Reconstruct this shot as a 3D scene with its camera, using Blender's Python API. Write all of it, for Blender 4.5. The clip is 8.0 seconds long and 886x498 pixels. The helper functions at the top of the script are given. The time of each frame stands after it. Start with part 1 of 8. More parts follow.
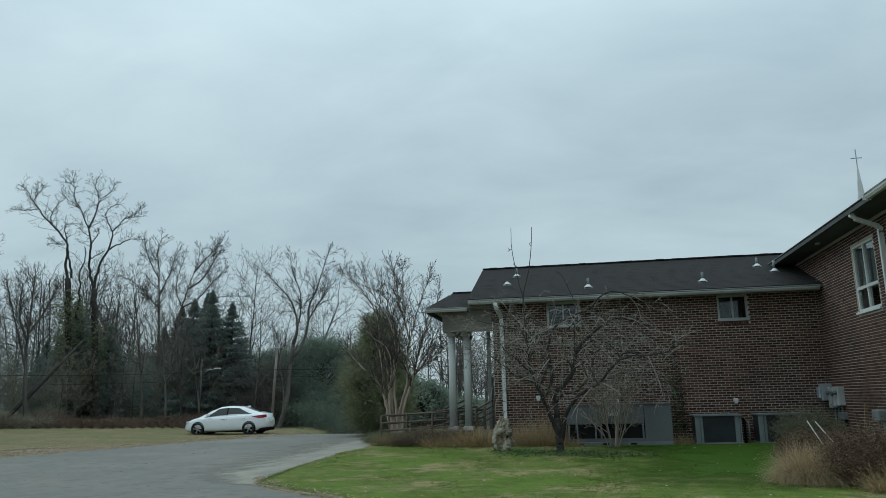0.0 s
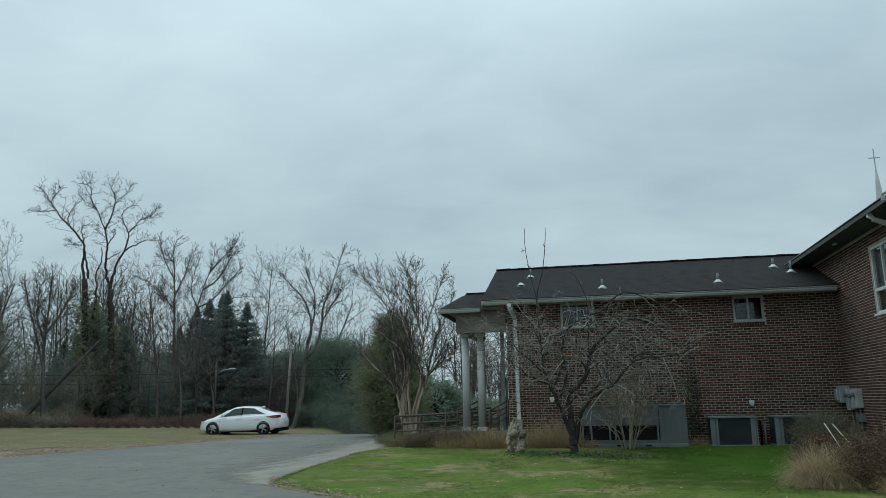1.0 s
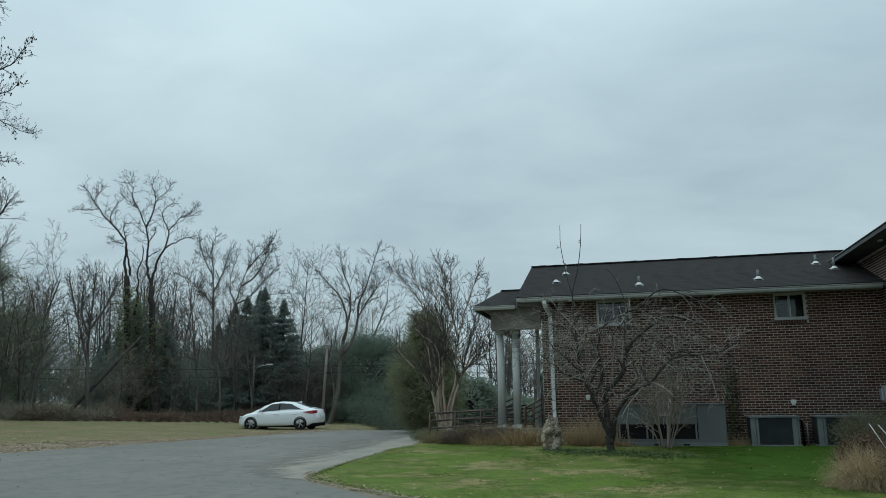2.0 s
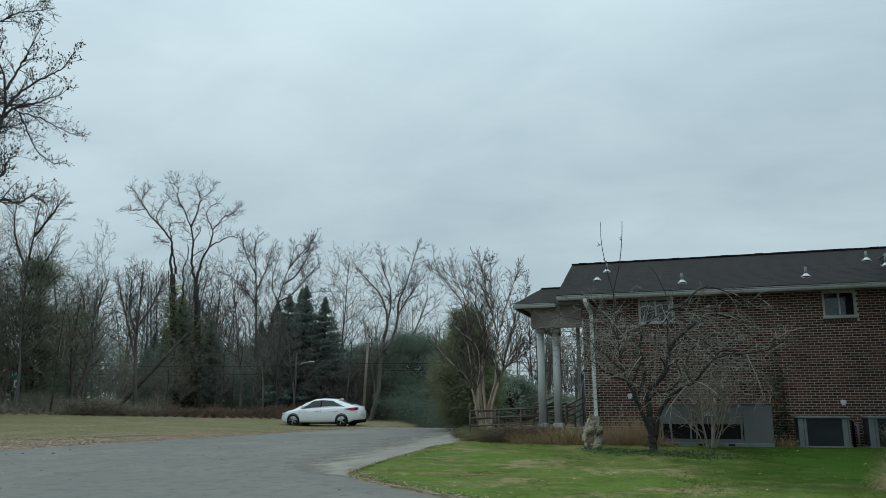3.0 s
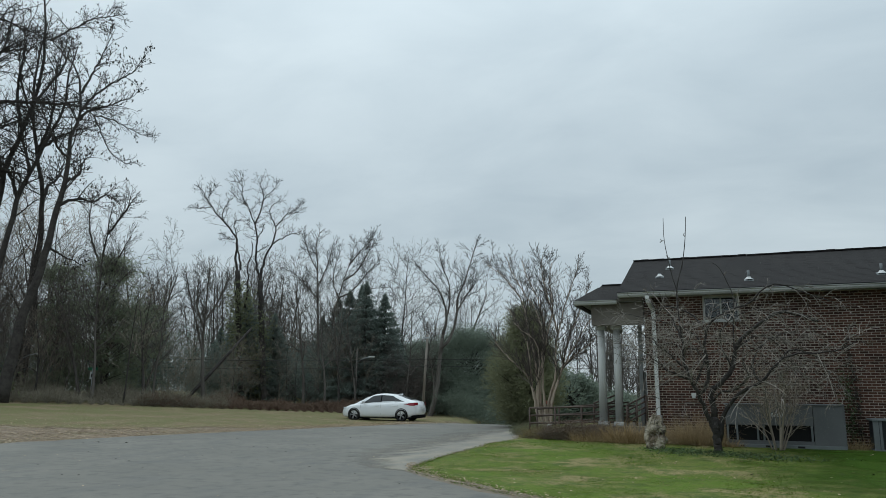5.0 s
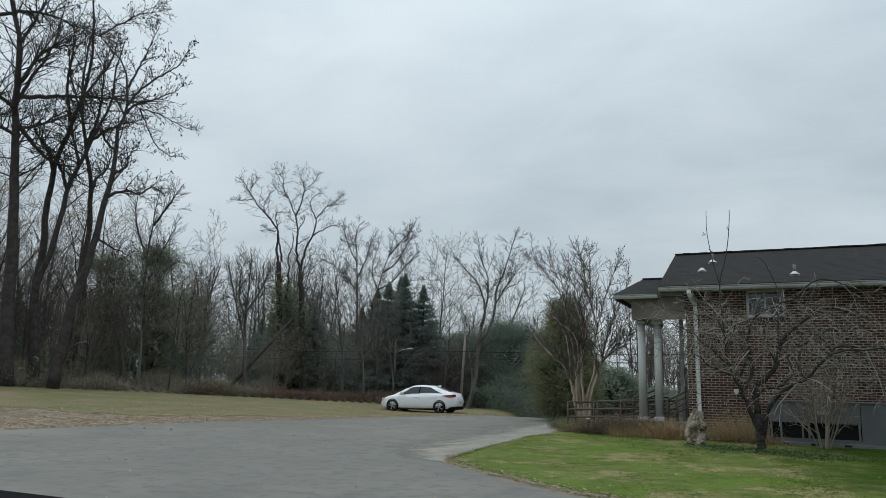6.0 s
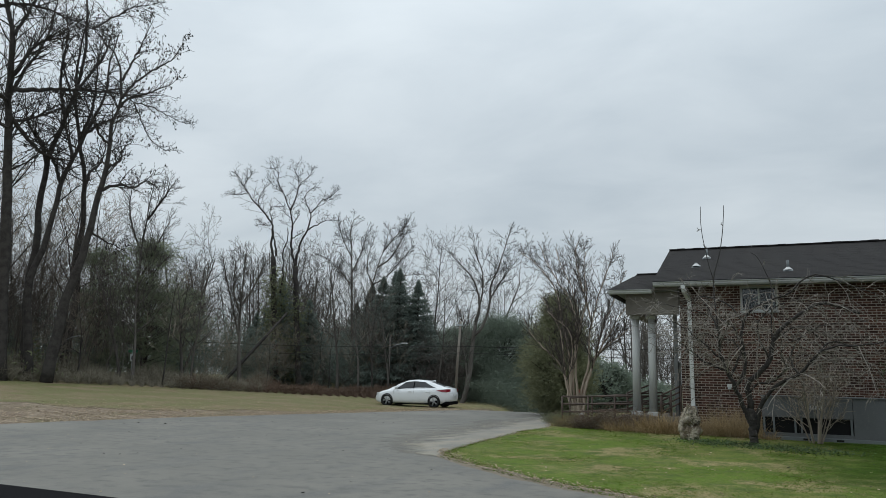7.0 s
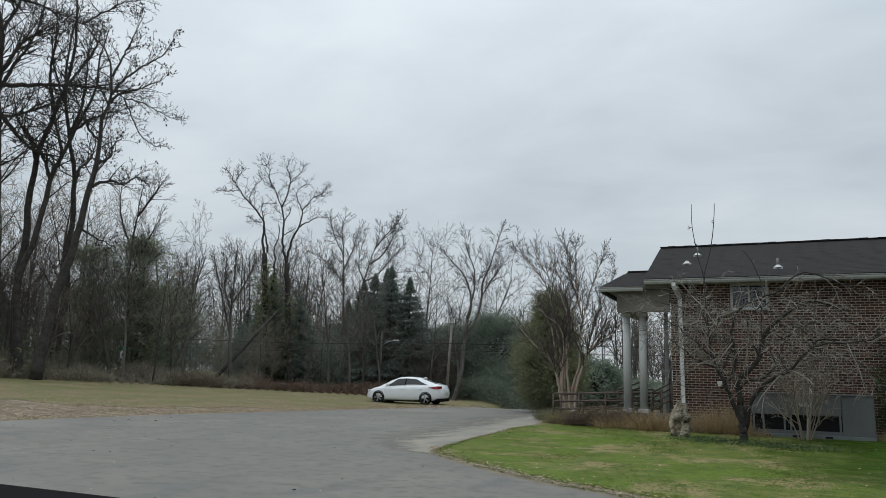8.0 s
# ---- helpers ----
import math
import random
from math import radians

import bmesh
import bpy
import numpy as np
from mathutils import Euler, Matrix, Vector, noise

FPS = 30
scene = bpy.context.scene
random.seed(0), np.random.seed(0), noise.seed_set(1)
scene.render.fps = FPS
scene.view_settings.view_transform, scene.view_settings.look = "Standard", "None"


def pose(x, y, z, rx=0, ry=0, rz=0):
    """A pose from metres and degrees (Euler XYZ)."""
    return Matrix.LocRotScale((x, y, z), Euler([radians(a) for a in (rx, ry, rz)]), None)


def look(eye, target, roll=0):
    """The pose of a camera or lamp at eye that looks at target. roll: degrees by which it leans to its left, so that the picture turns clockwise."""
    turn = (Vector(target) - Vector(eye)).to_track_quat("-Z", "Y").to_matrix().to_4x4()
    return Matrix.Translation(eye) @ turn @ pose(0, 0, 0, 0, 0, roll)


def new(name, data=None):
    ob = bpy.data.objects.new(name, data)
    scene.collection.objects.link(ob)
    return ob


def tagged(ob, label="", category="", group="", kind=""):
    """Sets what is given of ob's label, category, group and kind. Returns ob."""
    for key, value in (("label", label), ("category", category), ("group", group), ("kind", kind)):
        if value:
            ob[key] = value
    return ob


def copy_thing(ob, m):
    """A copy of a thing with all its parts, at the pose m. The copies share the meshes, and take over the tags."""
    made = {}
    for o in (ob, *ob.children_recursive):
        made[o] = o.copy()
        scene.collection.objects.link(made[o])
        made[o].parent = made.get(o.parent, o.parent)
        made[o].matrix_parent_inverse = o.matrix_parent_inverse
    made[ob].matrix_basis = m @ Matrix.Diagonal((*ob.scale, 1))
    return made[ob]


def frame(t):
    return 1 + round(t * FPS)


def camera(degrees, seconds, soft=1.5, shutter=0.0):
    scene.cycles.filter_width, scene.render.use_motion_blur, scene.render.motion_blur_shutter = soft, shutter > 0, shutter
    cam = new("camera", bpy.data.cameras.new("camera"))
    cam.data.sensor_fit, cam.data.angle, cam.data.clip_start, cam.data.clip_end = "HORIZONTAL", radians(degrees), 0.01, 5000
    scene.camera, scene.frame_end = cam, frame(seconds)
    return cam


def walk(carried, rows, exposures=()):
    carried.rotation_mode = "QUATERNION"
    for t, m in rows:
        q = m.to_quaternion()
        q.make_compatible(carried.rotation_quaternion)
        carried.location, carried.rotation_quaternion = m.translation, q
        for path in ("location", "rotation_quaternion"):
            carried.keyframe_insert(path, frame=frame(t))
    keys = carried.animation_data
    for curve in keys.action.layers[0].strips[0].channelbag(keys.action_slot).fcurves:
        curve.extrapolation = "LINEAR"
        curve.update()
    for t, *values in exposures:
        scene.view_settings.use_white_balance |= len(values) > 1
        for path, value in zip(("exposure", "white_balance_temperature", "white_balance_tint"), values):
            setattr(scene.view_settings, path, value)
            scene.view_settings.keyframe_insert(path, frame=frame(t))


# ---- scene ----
cam = camera(61.6, 8.0, soft=0.7)
PATH = [
    (0, (0.27, 0.432, 1.46), (-0.069, 2.362, 1.86), -1.3),
    (0.5, (0.273, 0.438, 1.46), (-0.079, 2.365, 1.862), -1.2),
    (1, (0.274, 0.444, 1.461), (-0.101, 2.367, 1.864), -1.1),
    (1.5, (0.276, 0.447, 1.463), (-0.139, 2.362, 1.863), -0.9),
    (3, (0.28, 0.448, 1.471), (-0.29, 2.325, 1.862), -0.3),
    (3.5, (0.282, 0.443, 1.472), (-0.324, 2.308, 1.864), -0.2),
    (4, (0.283, 0.437, 1.472), (-0.354, 2.291, 1.865), -0.0),
    (4.5, (0.283, 0.432, 1.472), (-0.39, 2.275, 1.862), 0.2),
    (5, (0.282, 0.427, 1.473), (-0.438, 2.254, 1.854), 0.5),
    (6.3, (0.284, 0.419, 1.473), (-0.542, 2.206, 1.829), 1.4),
    (6.5, (0.284, 0.418, 1.473), (-0.536, 2.208, 1.825), 1.4),
    (7, (0.285, 0.417, 1.473), (-0.52, 2.215, 1.819), 1.4),
    (7.5, (0.285, 0.416, 1.474), (-0.509, 2.22, 1.814), 1.4),
    (8, (0.286, 0.416, 1.474), (-0.499, 2.224, 1.813), 1.4),
]
walk(cam, [(t, look(eye, target, roll)) for t, eye, target, roll in PATH],
     exposures=[(0.0, -0.44, 5820, -5), (1.5, -0.44, 5820, -5), (3.0, -0.41, 5900, -3), (4.5, -0.38, 6050, 1), (6.5, -0.31, 6280, 6), (8.0, -0.28, 6380, 8)])

# ---------------------------------------------------------------- light
SUN_EL, SUN_AZ = radians(52), radians(288)
world = bpy.data.worlds.new("overcast_sky")
scene.world = world
world.use_nodes = True


def sky_nodes():
    nt = world.node_tree
    nt.nodes.clear()
    N, L = nt.nodes.new, nt.links.new
    out, bg = N("ShaderNodeOutputWorld"), N("ShaderNodeBackground")
    sky = N("ShaderNodeTexSky")
    sky.sky_type = "NISHITA"
    sky.sun_disc = False
    sky.sun_elevation, sky.sun_rotation = SUN_EL, SUN_AZ
    sky.air_density, sky.dust_density = 1.0, 2.0
    co = N("ShaderNodeTexCoord")
    sep = N("ShaderNodeSeparateXYZ")
    L(co.outputs["Generated"], sep.inputs[0])
    up = N("ShaderNodeMath")
    up.operation, up.inputs[1].default_value = "MAXIMUM", 0.0
    L(sep.outputs[2], up.inputs[0])
    # cloud deck: directions laid on a plane overhead
    den = N("ShaderNodeMath")
    den.inputs[1].default_value = 0.22
    L(up.outputs[0], den.inputs[0])
    comb = N("ShaderNodeCombineXYZ")
    for i in range(2):
        d = N("ShaderNodeMath")
        d.operation = "DIVIDE"
        L(sep.outputs[i], d.inputs[0])
        L(den.outputs[0], d.inputs[1])
        L(d.outputs[0], comb.inputs[i])
    mp = N("ShaderNodeMapping")
    mp.inputs["Rotation"].default_value = (0, 0, radians(-25))
    mp.inputs["Scale"].default_value = (0.8, 1.15, 1)
    L(comb.outputs[0], mp.inputs[0])
    big, fine = N("ShaderNodeTexNoise"), N("ShaderNodeTexNoise")
    for n, s, d, r in ((big, 0.9, 3.0, 0.5), (fine, 2.6, 5.0, 0.55)):
        n.inputs["Scale"].default_value, n.inputs["Detail"].default_value = s, d
        n.inputs["Roughness"].default_value, n.inputs["Distortion"].default_value = r, 0.35
        L(mp.outputs[0], n.inputs["Vector"])
    mixn = N("ShaderNodeMix")
    mixn.inputs[0].default_value = 0.34
    L(big.outputs["Fac"], mixn.inputs[2])
    L(fine.outputs["Fac"], mixn.inputs[3])
    ramp = N("ShaderNodeValToRGB")
    e = ramp.color_ramp.elements
    e[0].position, e[0].color = 0.30, (0.565, 0.63, 0.69, 1)
    e[1].position, e[1].color = 0.64, (0.875, 0.925, 0.96, 1)
    L(mixn.outputs[0], ramp.inputs[0])
    # an overcast sky is brighter overhead than at the horizon
    lift = N("ShaderNodeMapRange")
    lift.inputs[1].default_value, lift.inputs[2].default_value = 0.0, 1.0
    lift.inputs[3].default_value, lift.inputs[4].default_value = SKY_LOW, SKY_HIGH
    sq = N("ShaderNodeMath")
    sq.operation, sq.inputs[1].default_value = "POWER", 2.0
    L(up.outputs[0], sq.inputs[0])
    L(sq.outputs[0], lift.inputs[0])
    cloud = N("ShaderNodeMix")
    cloud.data_type, cloud.blend_type = "RGBA", "MULTIPLY"
    cloud.inputs[0].default_value = 1.0
    L(ramp.outputs[0], cloud.inputs[6])
    L(lift.outputs[0], cloud.inputs[7])
    thin = N("ShaderNodeMix")
    thin.data_type, thin.blend_type = "RGBA", "ADD"
    thin.inputs[0].default_value = 0.012
    L(cloud.outputs[2], thin.inputs[6])
    L(sky.outputs[0], thin.inputs[7])
    L(thin.outputs[2], bg.inputs[0])
    bg.inputs[1].default_value = 1.0
    L(bg.outputs[0], out.inputs[0])


SKY_LOW, SKY_HIGH = 0.83, 2.2
sky_nodes()
sun_data = bpy.data.lights.new("sun", "SUN")
sun_data.energy, sun_data.angle, sun_data.color = 0.8, radians(80), (1.0, 0.97, 0.93)
sun = new("sun", sun_data)
sun.rotation_euler = (radians(90) - SUN_EL, 0, radians(180) - SUN_AZ)

# ---------------------------------------------------------------- materials


def mat(name, base, rough=0.7, metal=0.0, vary=(), bump=(), rand=0.0, spec=0.3, coat=0.0, leafy=0.0):
    """Principled material. vary: rows of (noise scale, colour, low, high, stretch) laid over the base;
    bump: (scale, strength, distance); rand: spread of brightness from piece to piece."""
    m = bpy.data.materials.new(name)
    m.use_nodes = True
    nt = m.node_tree
    N, L = nt.nodes.new, nt.links.new
    b = nt.nodes["Principled BSDF"]
    b.inputs["Roughness"].default_value = rough
    b.inputs["Metallic"].default_value = metal
    b.inputs["Specular IOR Level"].default_value = spec
    b.inputs["Coat Weight"].default_value = coat
    geo = N("ShaderNodeNewGeometry")
    col = N("ShaderNodeRGB")
    col.outputs[0].default_value = (*base, 1)
    last = col.outputs[0]
    for k, row in enumerate(vary):
        scale, tint, low, high = row[:4]
        vec = geo.outputs["Position"]
        if len(row) > 4:
            mp = N("ShaderNodeMapping")
            mp.inputs["Scale"].default_value = row[4]
            L(vec, mp.inputs[0])
            vec = mp.outputs[0]
        n = N("ShaderNodeTexNoise")
        n.inputs["Scale"].default_value, n.inputs["Detail"].default_value = scale, 4.0
        n.inputs["Roughness"].default_value = 0.6
        L(vec, n.inputs["Vector"])
        r = N("ShaderNodeMapRange")
        r.inputs[1].default_value, r.inputs[2].default_value = low, high
        L(n.outputs["Fac"], r.inputs[0])
        mx = N("ShaderNodeMix")
        mx.data_type = "RGBA"
        L(r.outputs[0], mx.inputs[0])
        L(last, mx.inputs[6])
        mx.inputs[7].default_value = (*tint, 1)
        last = mx.outputs[2]
    if rand:
        info = N("ShaderNodeObjectInfo")
        add, fr = N("ShaderNodeMath"), N("ShaderNodeMath")
        fr.operation = "FRACT"
        L(info.outputs["Random"], add.inputs[0])
        L(geo.outputs["Random Per Island"], add.inputs[1])
        L(add.outputs[0], fr.inputs[0])
        rr = N("ShaderNodeMapRange")
        rr.inputs[3].default_value, rr.inputs[4].default_value = 1 - rand, 1 + rand
        L(fr.outputs[0], rr.inputs[0])
        mu = N("ShaderNodeMix")
        mu.data_type, mu.blend_type = "RGBA", "MULTIPLY"
        mu.inputs[0].default_value = 1.0
        L(last, mu.inputs[6])
        L(rr.outputs[0], mu.inputs[7])
        last = mu.outputs[2]
    L(last, b.inputs["Base Color"])
    if bump:
        n = N("ShaderNodeTexNoise")
        n.inputs["Scale"].default_value, n.inputs["Detail"].default_value = bump[0], 5.0
        L(geo.outputs["Position"], n.inputs["Vector"])
        bp = N("ShaderNodeBump")
        bp.inputs["Strength"].default_value, bp.inputs["Distance"].default_value = bump[1], bump[2]
        L(n.outputs["Fac"], bp.inputs["Height"])
        L(bp.outputs[0], b.inputs["Normal"])
    if leafy:
        # thin leaves let some light through
        tr, ms = N("ShaderNodeBsdfTranslucent"), N("ShaderNodeMixShader")
        ms.inputs[0].default_value = leafy
        L(last, tr.inputs[0])
        L(b.outputs[0], ms.inputs[1])
        L(tr.outputs[0], ms.inputs[2])
        L(ms.outputs[0], nt.nodes["Material Output"].inputs[0])
    return m


M = {}
M["asphalt"] = mat("asphalt", (0.152, 0.147, 0.129), 0.85, vary=(
    (0.35, (0.186, 0.178, 0.155), 0.42, 0.66), (1.3, (0.118, 0.119, 0.114), 0.50, 0.72, (1, 0.6, 1)), (3.5, (0.112, 0.110, 0.100), 0.50, 0.66), (14, (0.17, 0.165, 0.15), 0.54, 0.7),
    (60, (0.205, 0.20, 0.19), 0.56, 0.75), (0.12, (0.20, 0.193, 0.172), 0.56, 0.70)), bump=(140, 0.5, 0.006))
M["sandy"] = mat("sandy_asphalt_edge", (0.275, 0.252, 0.205), 0.9, vary=((1.1, (0.19, 0.184, 0.167), 0.36, 0.62), (70, (0.31, 0.285, 0.235), 0.55, 0.7)), bump=(120, 0.5, 0.006))
M["lawn"] = mat("lawn_turf", (0.108, 0.168, 0.022), 0.9, spec=0.1, vary=(
    (0.4, (0.135, 0.155, 0.040), 0.42, 0.62), (0.6, (0.29, 0.235, 0.12), 0.49, 0.61), (2.6, (0.070, 0.105, 0.026), 0.48, 0.66), (8, (0.19, 0.17, 0.07), 0.54, 0.72), (28, (0.055, 0.088, 0.018), 0.50, 0.66), (75, (0.17, 0.185, 0.06), 0.55, 0.70)), bump=(45, 0.7, 0.02))
M["field"] = mat("field_turf", (0.150, 0.148, 0.062), 0.95, vary=(
    (0.12, (0.118, 0.132, 0.042), 0.47, 0.64), (0.5, (0.215, 0.165, 0.100), 0.45, 0.64), (6, (0.16, 0.115, 0.068), 0.50, 0.68)), bump=(20, 0.8, 0.04))
M["verge"] = mat("trodden_brown_earth", (0.195, 0.150, 0.108), 0.95, vary=((0.5, (0.135, 0.125, 0.062), 0.48, 0.62), (1.6, (0.30, 0.245, 0.185), 0.50, 0.64, (0.5, 1.8, 1)), (7, (0.13, 0.095, 0.065), 0.50, 0.66), (40, (0.32, 0.26, 0.19), 0.56, 0.72)), bump=(25, 0.9, 0.03))
# deep green turf, darkened further to carry the shade of the walls' corner
M["lush_shade"] = mat("shaded_turf", (0.036, 0.080, 0.005), 0.9, spec=0.1, vary=((0.9, (0.052, 0.092, 0.012), 0.42, 0.62), (8, (0.028, 0.060, 0.006), 0.5, 0.7), (40, (0.058, 0.102, 0.013), 0.52, 0.68)), bump=(45, 0.8, 0.02))
M["litter"] = mat("leaf_litter", (0.36, 0.285, 0.20), 0.9, rand=0.5)
M["brick"] = mat("red_brown_brick", (0.068, 0.033, 0.0245), 0.85, vary=(
    (0.6, (0.048, 0.029, 0.025), 0.45, 0.65), (0.25, (0.074, 0.035, 0.024), 0.50, 0.66), (22, (0.090, 0.046, 0.036), 0.5, 0.75)), bump=(90, 0.5, 0.004), rand=0.5)
M["mortar"] = mat("pale_mortar", (0.53, 0.47, 0.40), 0.95, vary=((0.8, (0.34, 0.30, 0.26), 0.42, 0.66), (60, (0.33, 0.295, 0.255), 0.5, 0.7)))
M["shingle"] = mat("black_brown_shingle", (0.0120, 0.0105, 0.0105), 0.9, vary=((0.7, (0.016, 0.014, 0.013), 0.4, 0.65), (40, (0.017, 0.016, 0.016), 0.5, 0.7)), bump=(150, 0.6, 0.004), rand=0.09)
M["white"] = mat("weathered_white_paint", (0.62, 0.63, 0.62), 0.5, vary=((1.2, (0.48, 0.49, 0.48), 0.45, 0.7), (18, (0.40, 0.40, 0.38), 0.6, 0.75)))
M["gutter"] = mat("aged_gutter_paint", (0.42, 0.43, 0.42), 0.45, vary=((0.9, (0.30, 0.31, 0.30), 0.45, 0.7), (14, (0.24, 0.24, 0.23), 0.58, 0.72)))
M["column"] = mat("grey_white_column_paint", (0.46, 0.47, 0.46), 0.55, vary=((0.8, (0.38, 0.39, 0.38), 0.4, 0.7),))
M["beige"] = mat("beige_trim_board", (0.17, 0.155, 0.135), 0.7, vary=((1.5, (0.12, 0.105, 0.09), 0.42, 0.7),))
M["soffit"] = mat("grey_soffit_board", (0.19, 0.20, 0.20), 0.7, vary=((2, (0.14, 0.15, 0.15), 0.45, 0.7),))
M["dark_trim"] = mat("dark_weathered_trim", (0.085, 0.090, 0.092), 0.7, vary=((2, (0.062, 0.066, 0.068), 0.45, 0.7),))
M["hvac"] = mat("grey_powder_coat", (0.125, 0.132, 0.138), 0.5, vary=((1.1, (0.105, 0.112, 0.117), 0.42, 0.66), (25, (0.20, 0.205, 0.21), 0.58, 0.75)), spec=0.4)
M["hvac2"] = mat("faded_grey_enamel", (0.17, 0.188, 0.195), 0.5, vary=((1.6, (0.12, 0.134, 0.14), 0.42, 0.66),))
M["coil"] = mat("dark_coil_mesh", (0.030, 0.036, 0.040), 0.6, vary=((3, (0.045, 0.052, 0.055), 0.4, 0.7),))
M["void"] = mat("black_interior", (0.010, 0.010, 0.011), 0.9)
M["metal"] = mat("galvanised_metal", (0.42, 0.45, 0.47), 0.45, 0.5, vary=((6, (0.33, 0.36, 0.38), 0.4, 0.7),))
M["rail"] = mat("brown_painted_pipe", (0.075, 0.055, 0.046), 0.55, vary=((8, (0.12, 0.08, 0.06), 0.5, 0.75),))
M["stone"] = mat("lichened_stone", (0.40, 0.355, 0.28), 0.9, vary=((3.0, (0.17, 0.135, 0.095), 0.44, 0.56), (7, (0.055, 0.045, 0.035), 0.56, 0.64), (14, (0.52, 0.48, 0.41), 0.57, 0.7)), bump=(14, 1.0, 0.06))
M["soil"] = mat("gritty_brown_soil", (0.23, 0.195, 0.15), 0.95, vary=((2.2, (0.16, 0.135, 0.10), 0.4, 0.65), (30, (0.26, 0.22, 0.17), 0.55, 0.7)), bump=(40, 0.9, 0.02))
M["twig_myrtle"] = mat("brown_fine_twigs", (0.098, 0.085, 0.075), 0.95, rand=0.3)
M["concrete"] = mat("grey_concrete", (0.33, 0.32, 0.30), 0.9, vary=((2, (0.25, 0.24, 0.225), 0.42, 0.66),), bump=(60, 0.4, 0.005))
# old concrete in a darker colour that stands for the porch's shade
M["shade_concrete"] = mat("shade_dark_concrete", (0.15, 0.14, 0.125), 0.9, vary=((2, (0.09, 0.085, 0.075), 0.42, 0.64), (9, (0.20, 0.19, 0.17), 0.56, 0.7)), bump=(60, 0.4, 0.005))
M["bark"] = mat("grey_brown_bark", (0.135, 0.125, 0.112), 0.95, vary=((2.2, (0.088, 0.080, 0.072), 0.42, 0.62, (1, 1, 0.3)), (14, (0.085, 0.075, 0.065), 0.54, 0.7, (1, 1, 0.2))), bump=(22, 0.9, 0.03))
M["bark_dark"] = mat("dark_bark", (0.056, 0.051, 0.047), 0.95, vary=((3, (0.032, 0.029, 0.027), 0.42, 0.62), (25, (0.065, 0.056, 0.05), 0.55, 0.7)), bump=(30, 0.9, 0.02))
M["bark_tan"] = mat("peeling_tan_bark", (0.43, 0.355, 0.285), 0.8, vary=((2.5, (0.26, 0.205, 0.16), 0.46, 0.64, (1, 1, 0.3)), (9, (0.48, 0.41, 0.33), 0.55, 0.7, (1, 1, 0.3))))
M["twig"] = mat("grey_brown_twigs", (0.088, 0.080, 0.072), 0.95, rand=0.3)
M["twig_dark"] = mat("dark_twigs", (0.044, 0.041, 0.038), 0.95, rand=0.25)
M["twig_red"] = mat("brown_twigs", (0.235, 0.200, 0.160), 0.95, rand=0.35)
M["twig_tan"] = mat("pale_tan_twigs", (0.28, 0.24, 0.195), 0.95, rand=0.3)
M["needle"] = mat("dark_spruce_needles", (0.170, 0.205, 0.180), 0.9, rand=0.25, spec=0.1, leafy=0.45)
M["twig_grey"] = mat("pale_grey_twigs", (0.200, 0.182, 0.160), 0.9, rand=0.55)
M["bark_fruit"] = mat("grey_fruit_bark", (0.048, 0.043, 0.040), 0.95, vary=((4, (0.028, 0.026, 0.024), 0.42, 0.62), (18, (0.09, 0.083, 0.076), 0.56, 0.7)), bump=(30, 0.9, 0.02))
M["pine"] = mat("green_pine_needles", (0.225, 0.255, 0.170), 0.9, rand=0.3, spec=0.1, leafy=0.5)
M["evergreen"] = mat("evergreen_needles", (0.205, 0.245, 0.195), 0.9, rand=0.2, spec=0.1, leafy=0.5)
M["olive"] = mat("olive_evergreen_leaves", (0.180, 0.195, 0.115), 0.9, rand=0.35, spec=0.1, leafy=0.45)
M["cedar"] = mat("olive_cedar_sprays", (0.235, 0.245, 0.150), 0.9, rand=0.2, spec=0.1, leafy=0.45)
M["dry"] = mat("dry_grass_blades", (0.34, 0.25, 0.13), 0.9, rand=0.35)
M["thicket"] = mat("olive_brown_thicket_stems", (0.205, 0.185, 0.140), 0.95, rand=0.35)
M["straw"] = mat("faded_short_blades", (0.24, 0.195, 0.095), 0.9, rand=0.3, leafy=0.5)
M["fluff"] = mat("pale_feathery_grass", (0.42, 0.325, 0.195), 0.9, rand=0.3, leafy=0.3)
M["dead_leaf"] = mat("dark_brown_dead_leaves", (0.118, 0.078, 0.050), 0.9, rand=0.4)
M["dry_red"] = mat("brown_dead_stems", (0.128, 0.086, 0.062), 0.9, rand=0.4)
M["green_blade"] = mat("green_grass_blades", (0.098, 0.160, 0.018), 0.9, rand=0.4, spec=0.1, leafy=0.5)
M["ivy"] = mat("ground_ivy_leaves", (0.062, 0.098, 0.042), 0.6, rand=0.45)
M["pole"] = mat("weathered_pole_wood", (0.28, 0.255, 0.225), 0.9, vary=((3, (0.15, 0.13, 0.11), 0.42, 0.65, (1, 1, 0.1)),))
M["wire"] = mat("black_cable", (0.02, 0.02, 0.02), 0.6)
M["paint"] = mat("white_car_paint", (0.74, 0.76, 0.78), 0.22, spec=0.5, coat=0.6, vary=((1.3, (0.70, 0.72, 0.74), 0.4, 0.7),))
M["rubber"] = mat("tyre_rubber", (0.018, 0.018, 0.018), 0.8)
M["rim"] = mat("silver_alloy", (0.36, 0.37, 0.39), 0.3, 0.8)
M["tint"] = mat("tinted_glass", (0.012, 0.014, 0.016), 0.06, spec=0.6)
M["red"] = mat("red_lens", (0.24, 0.014, 0.026), 0.15, spec=0.6)
M["lens"] = mat("clear_lens", (0.55, 0.58, 0.6), 0.1, spec=0.6)
M["black"] = mat("black_plastic", (0.005, 0.005, 0.006), 0.85, spec=0.04)
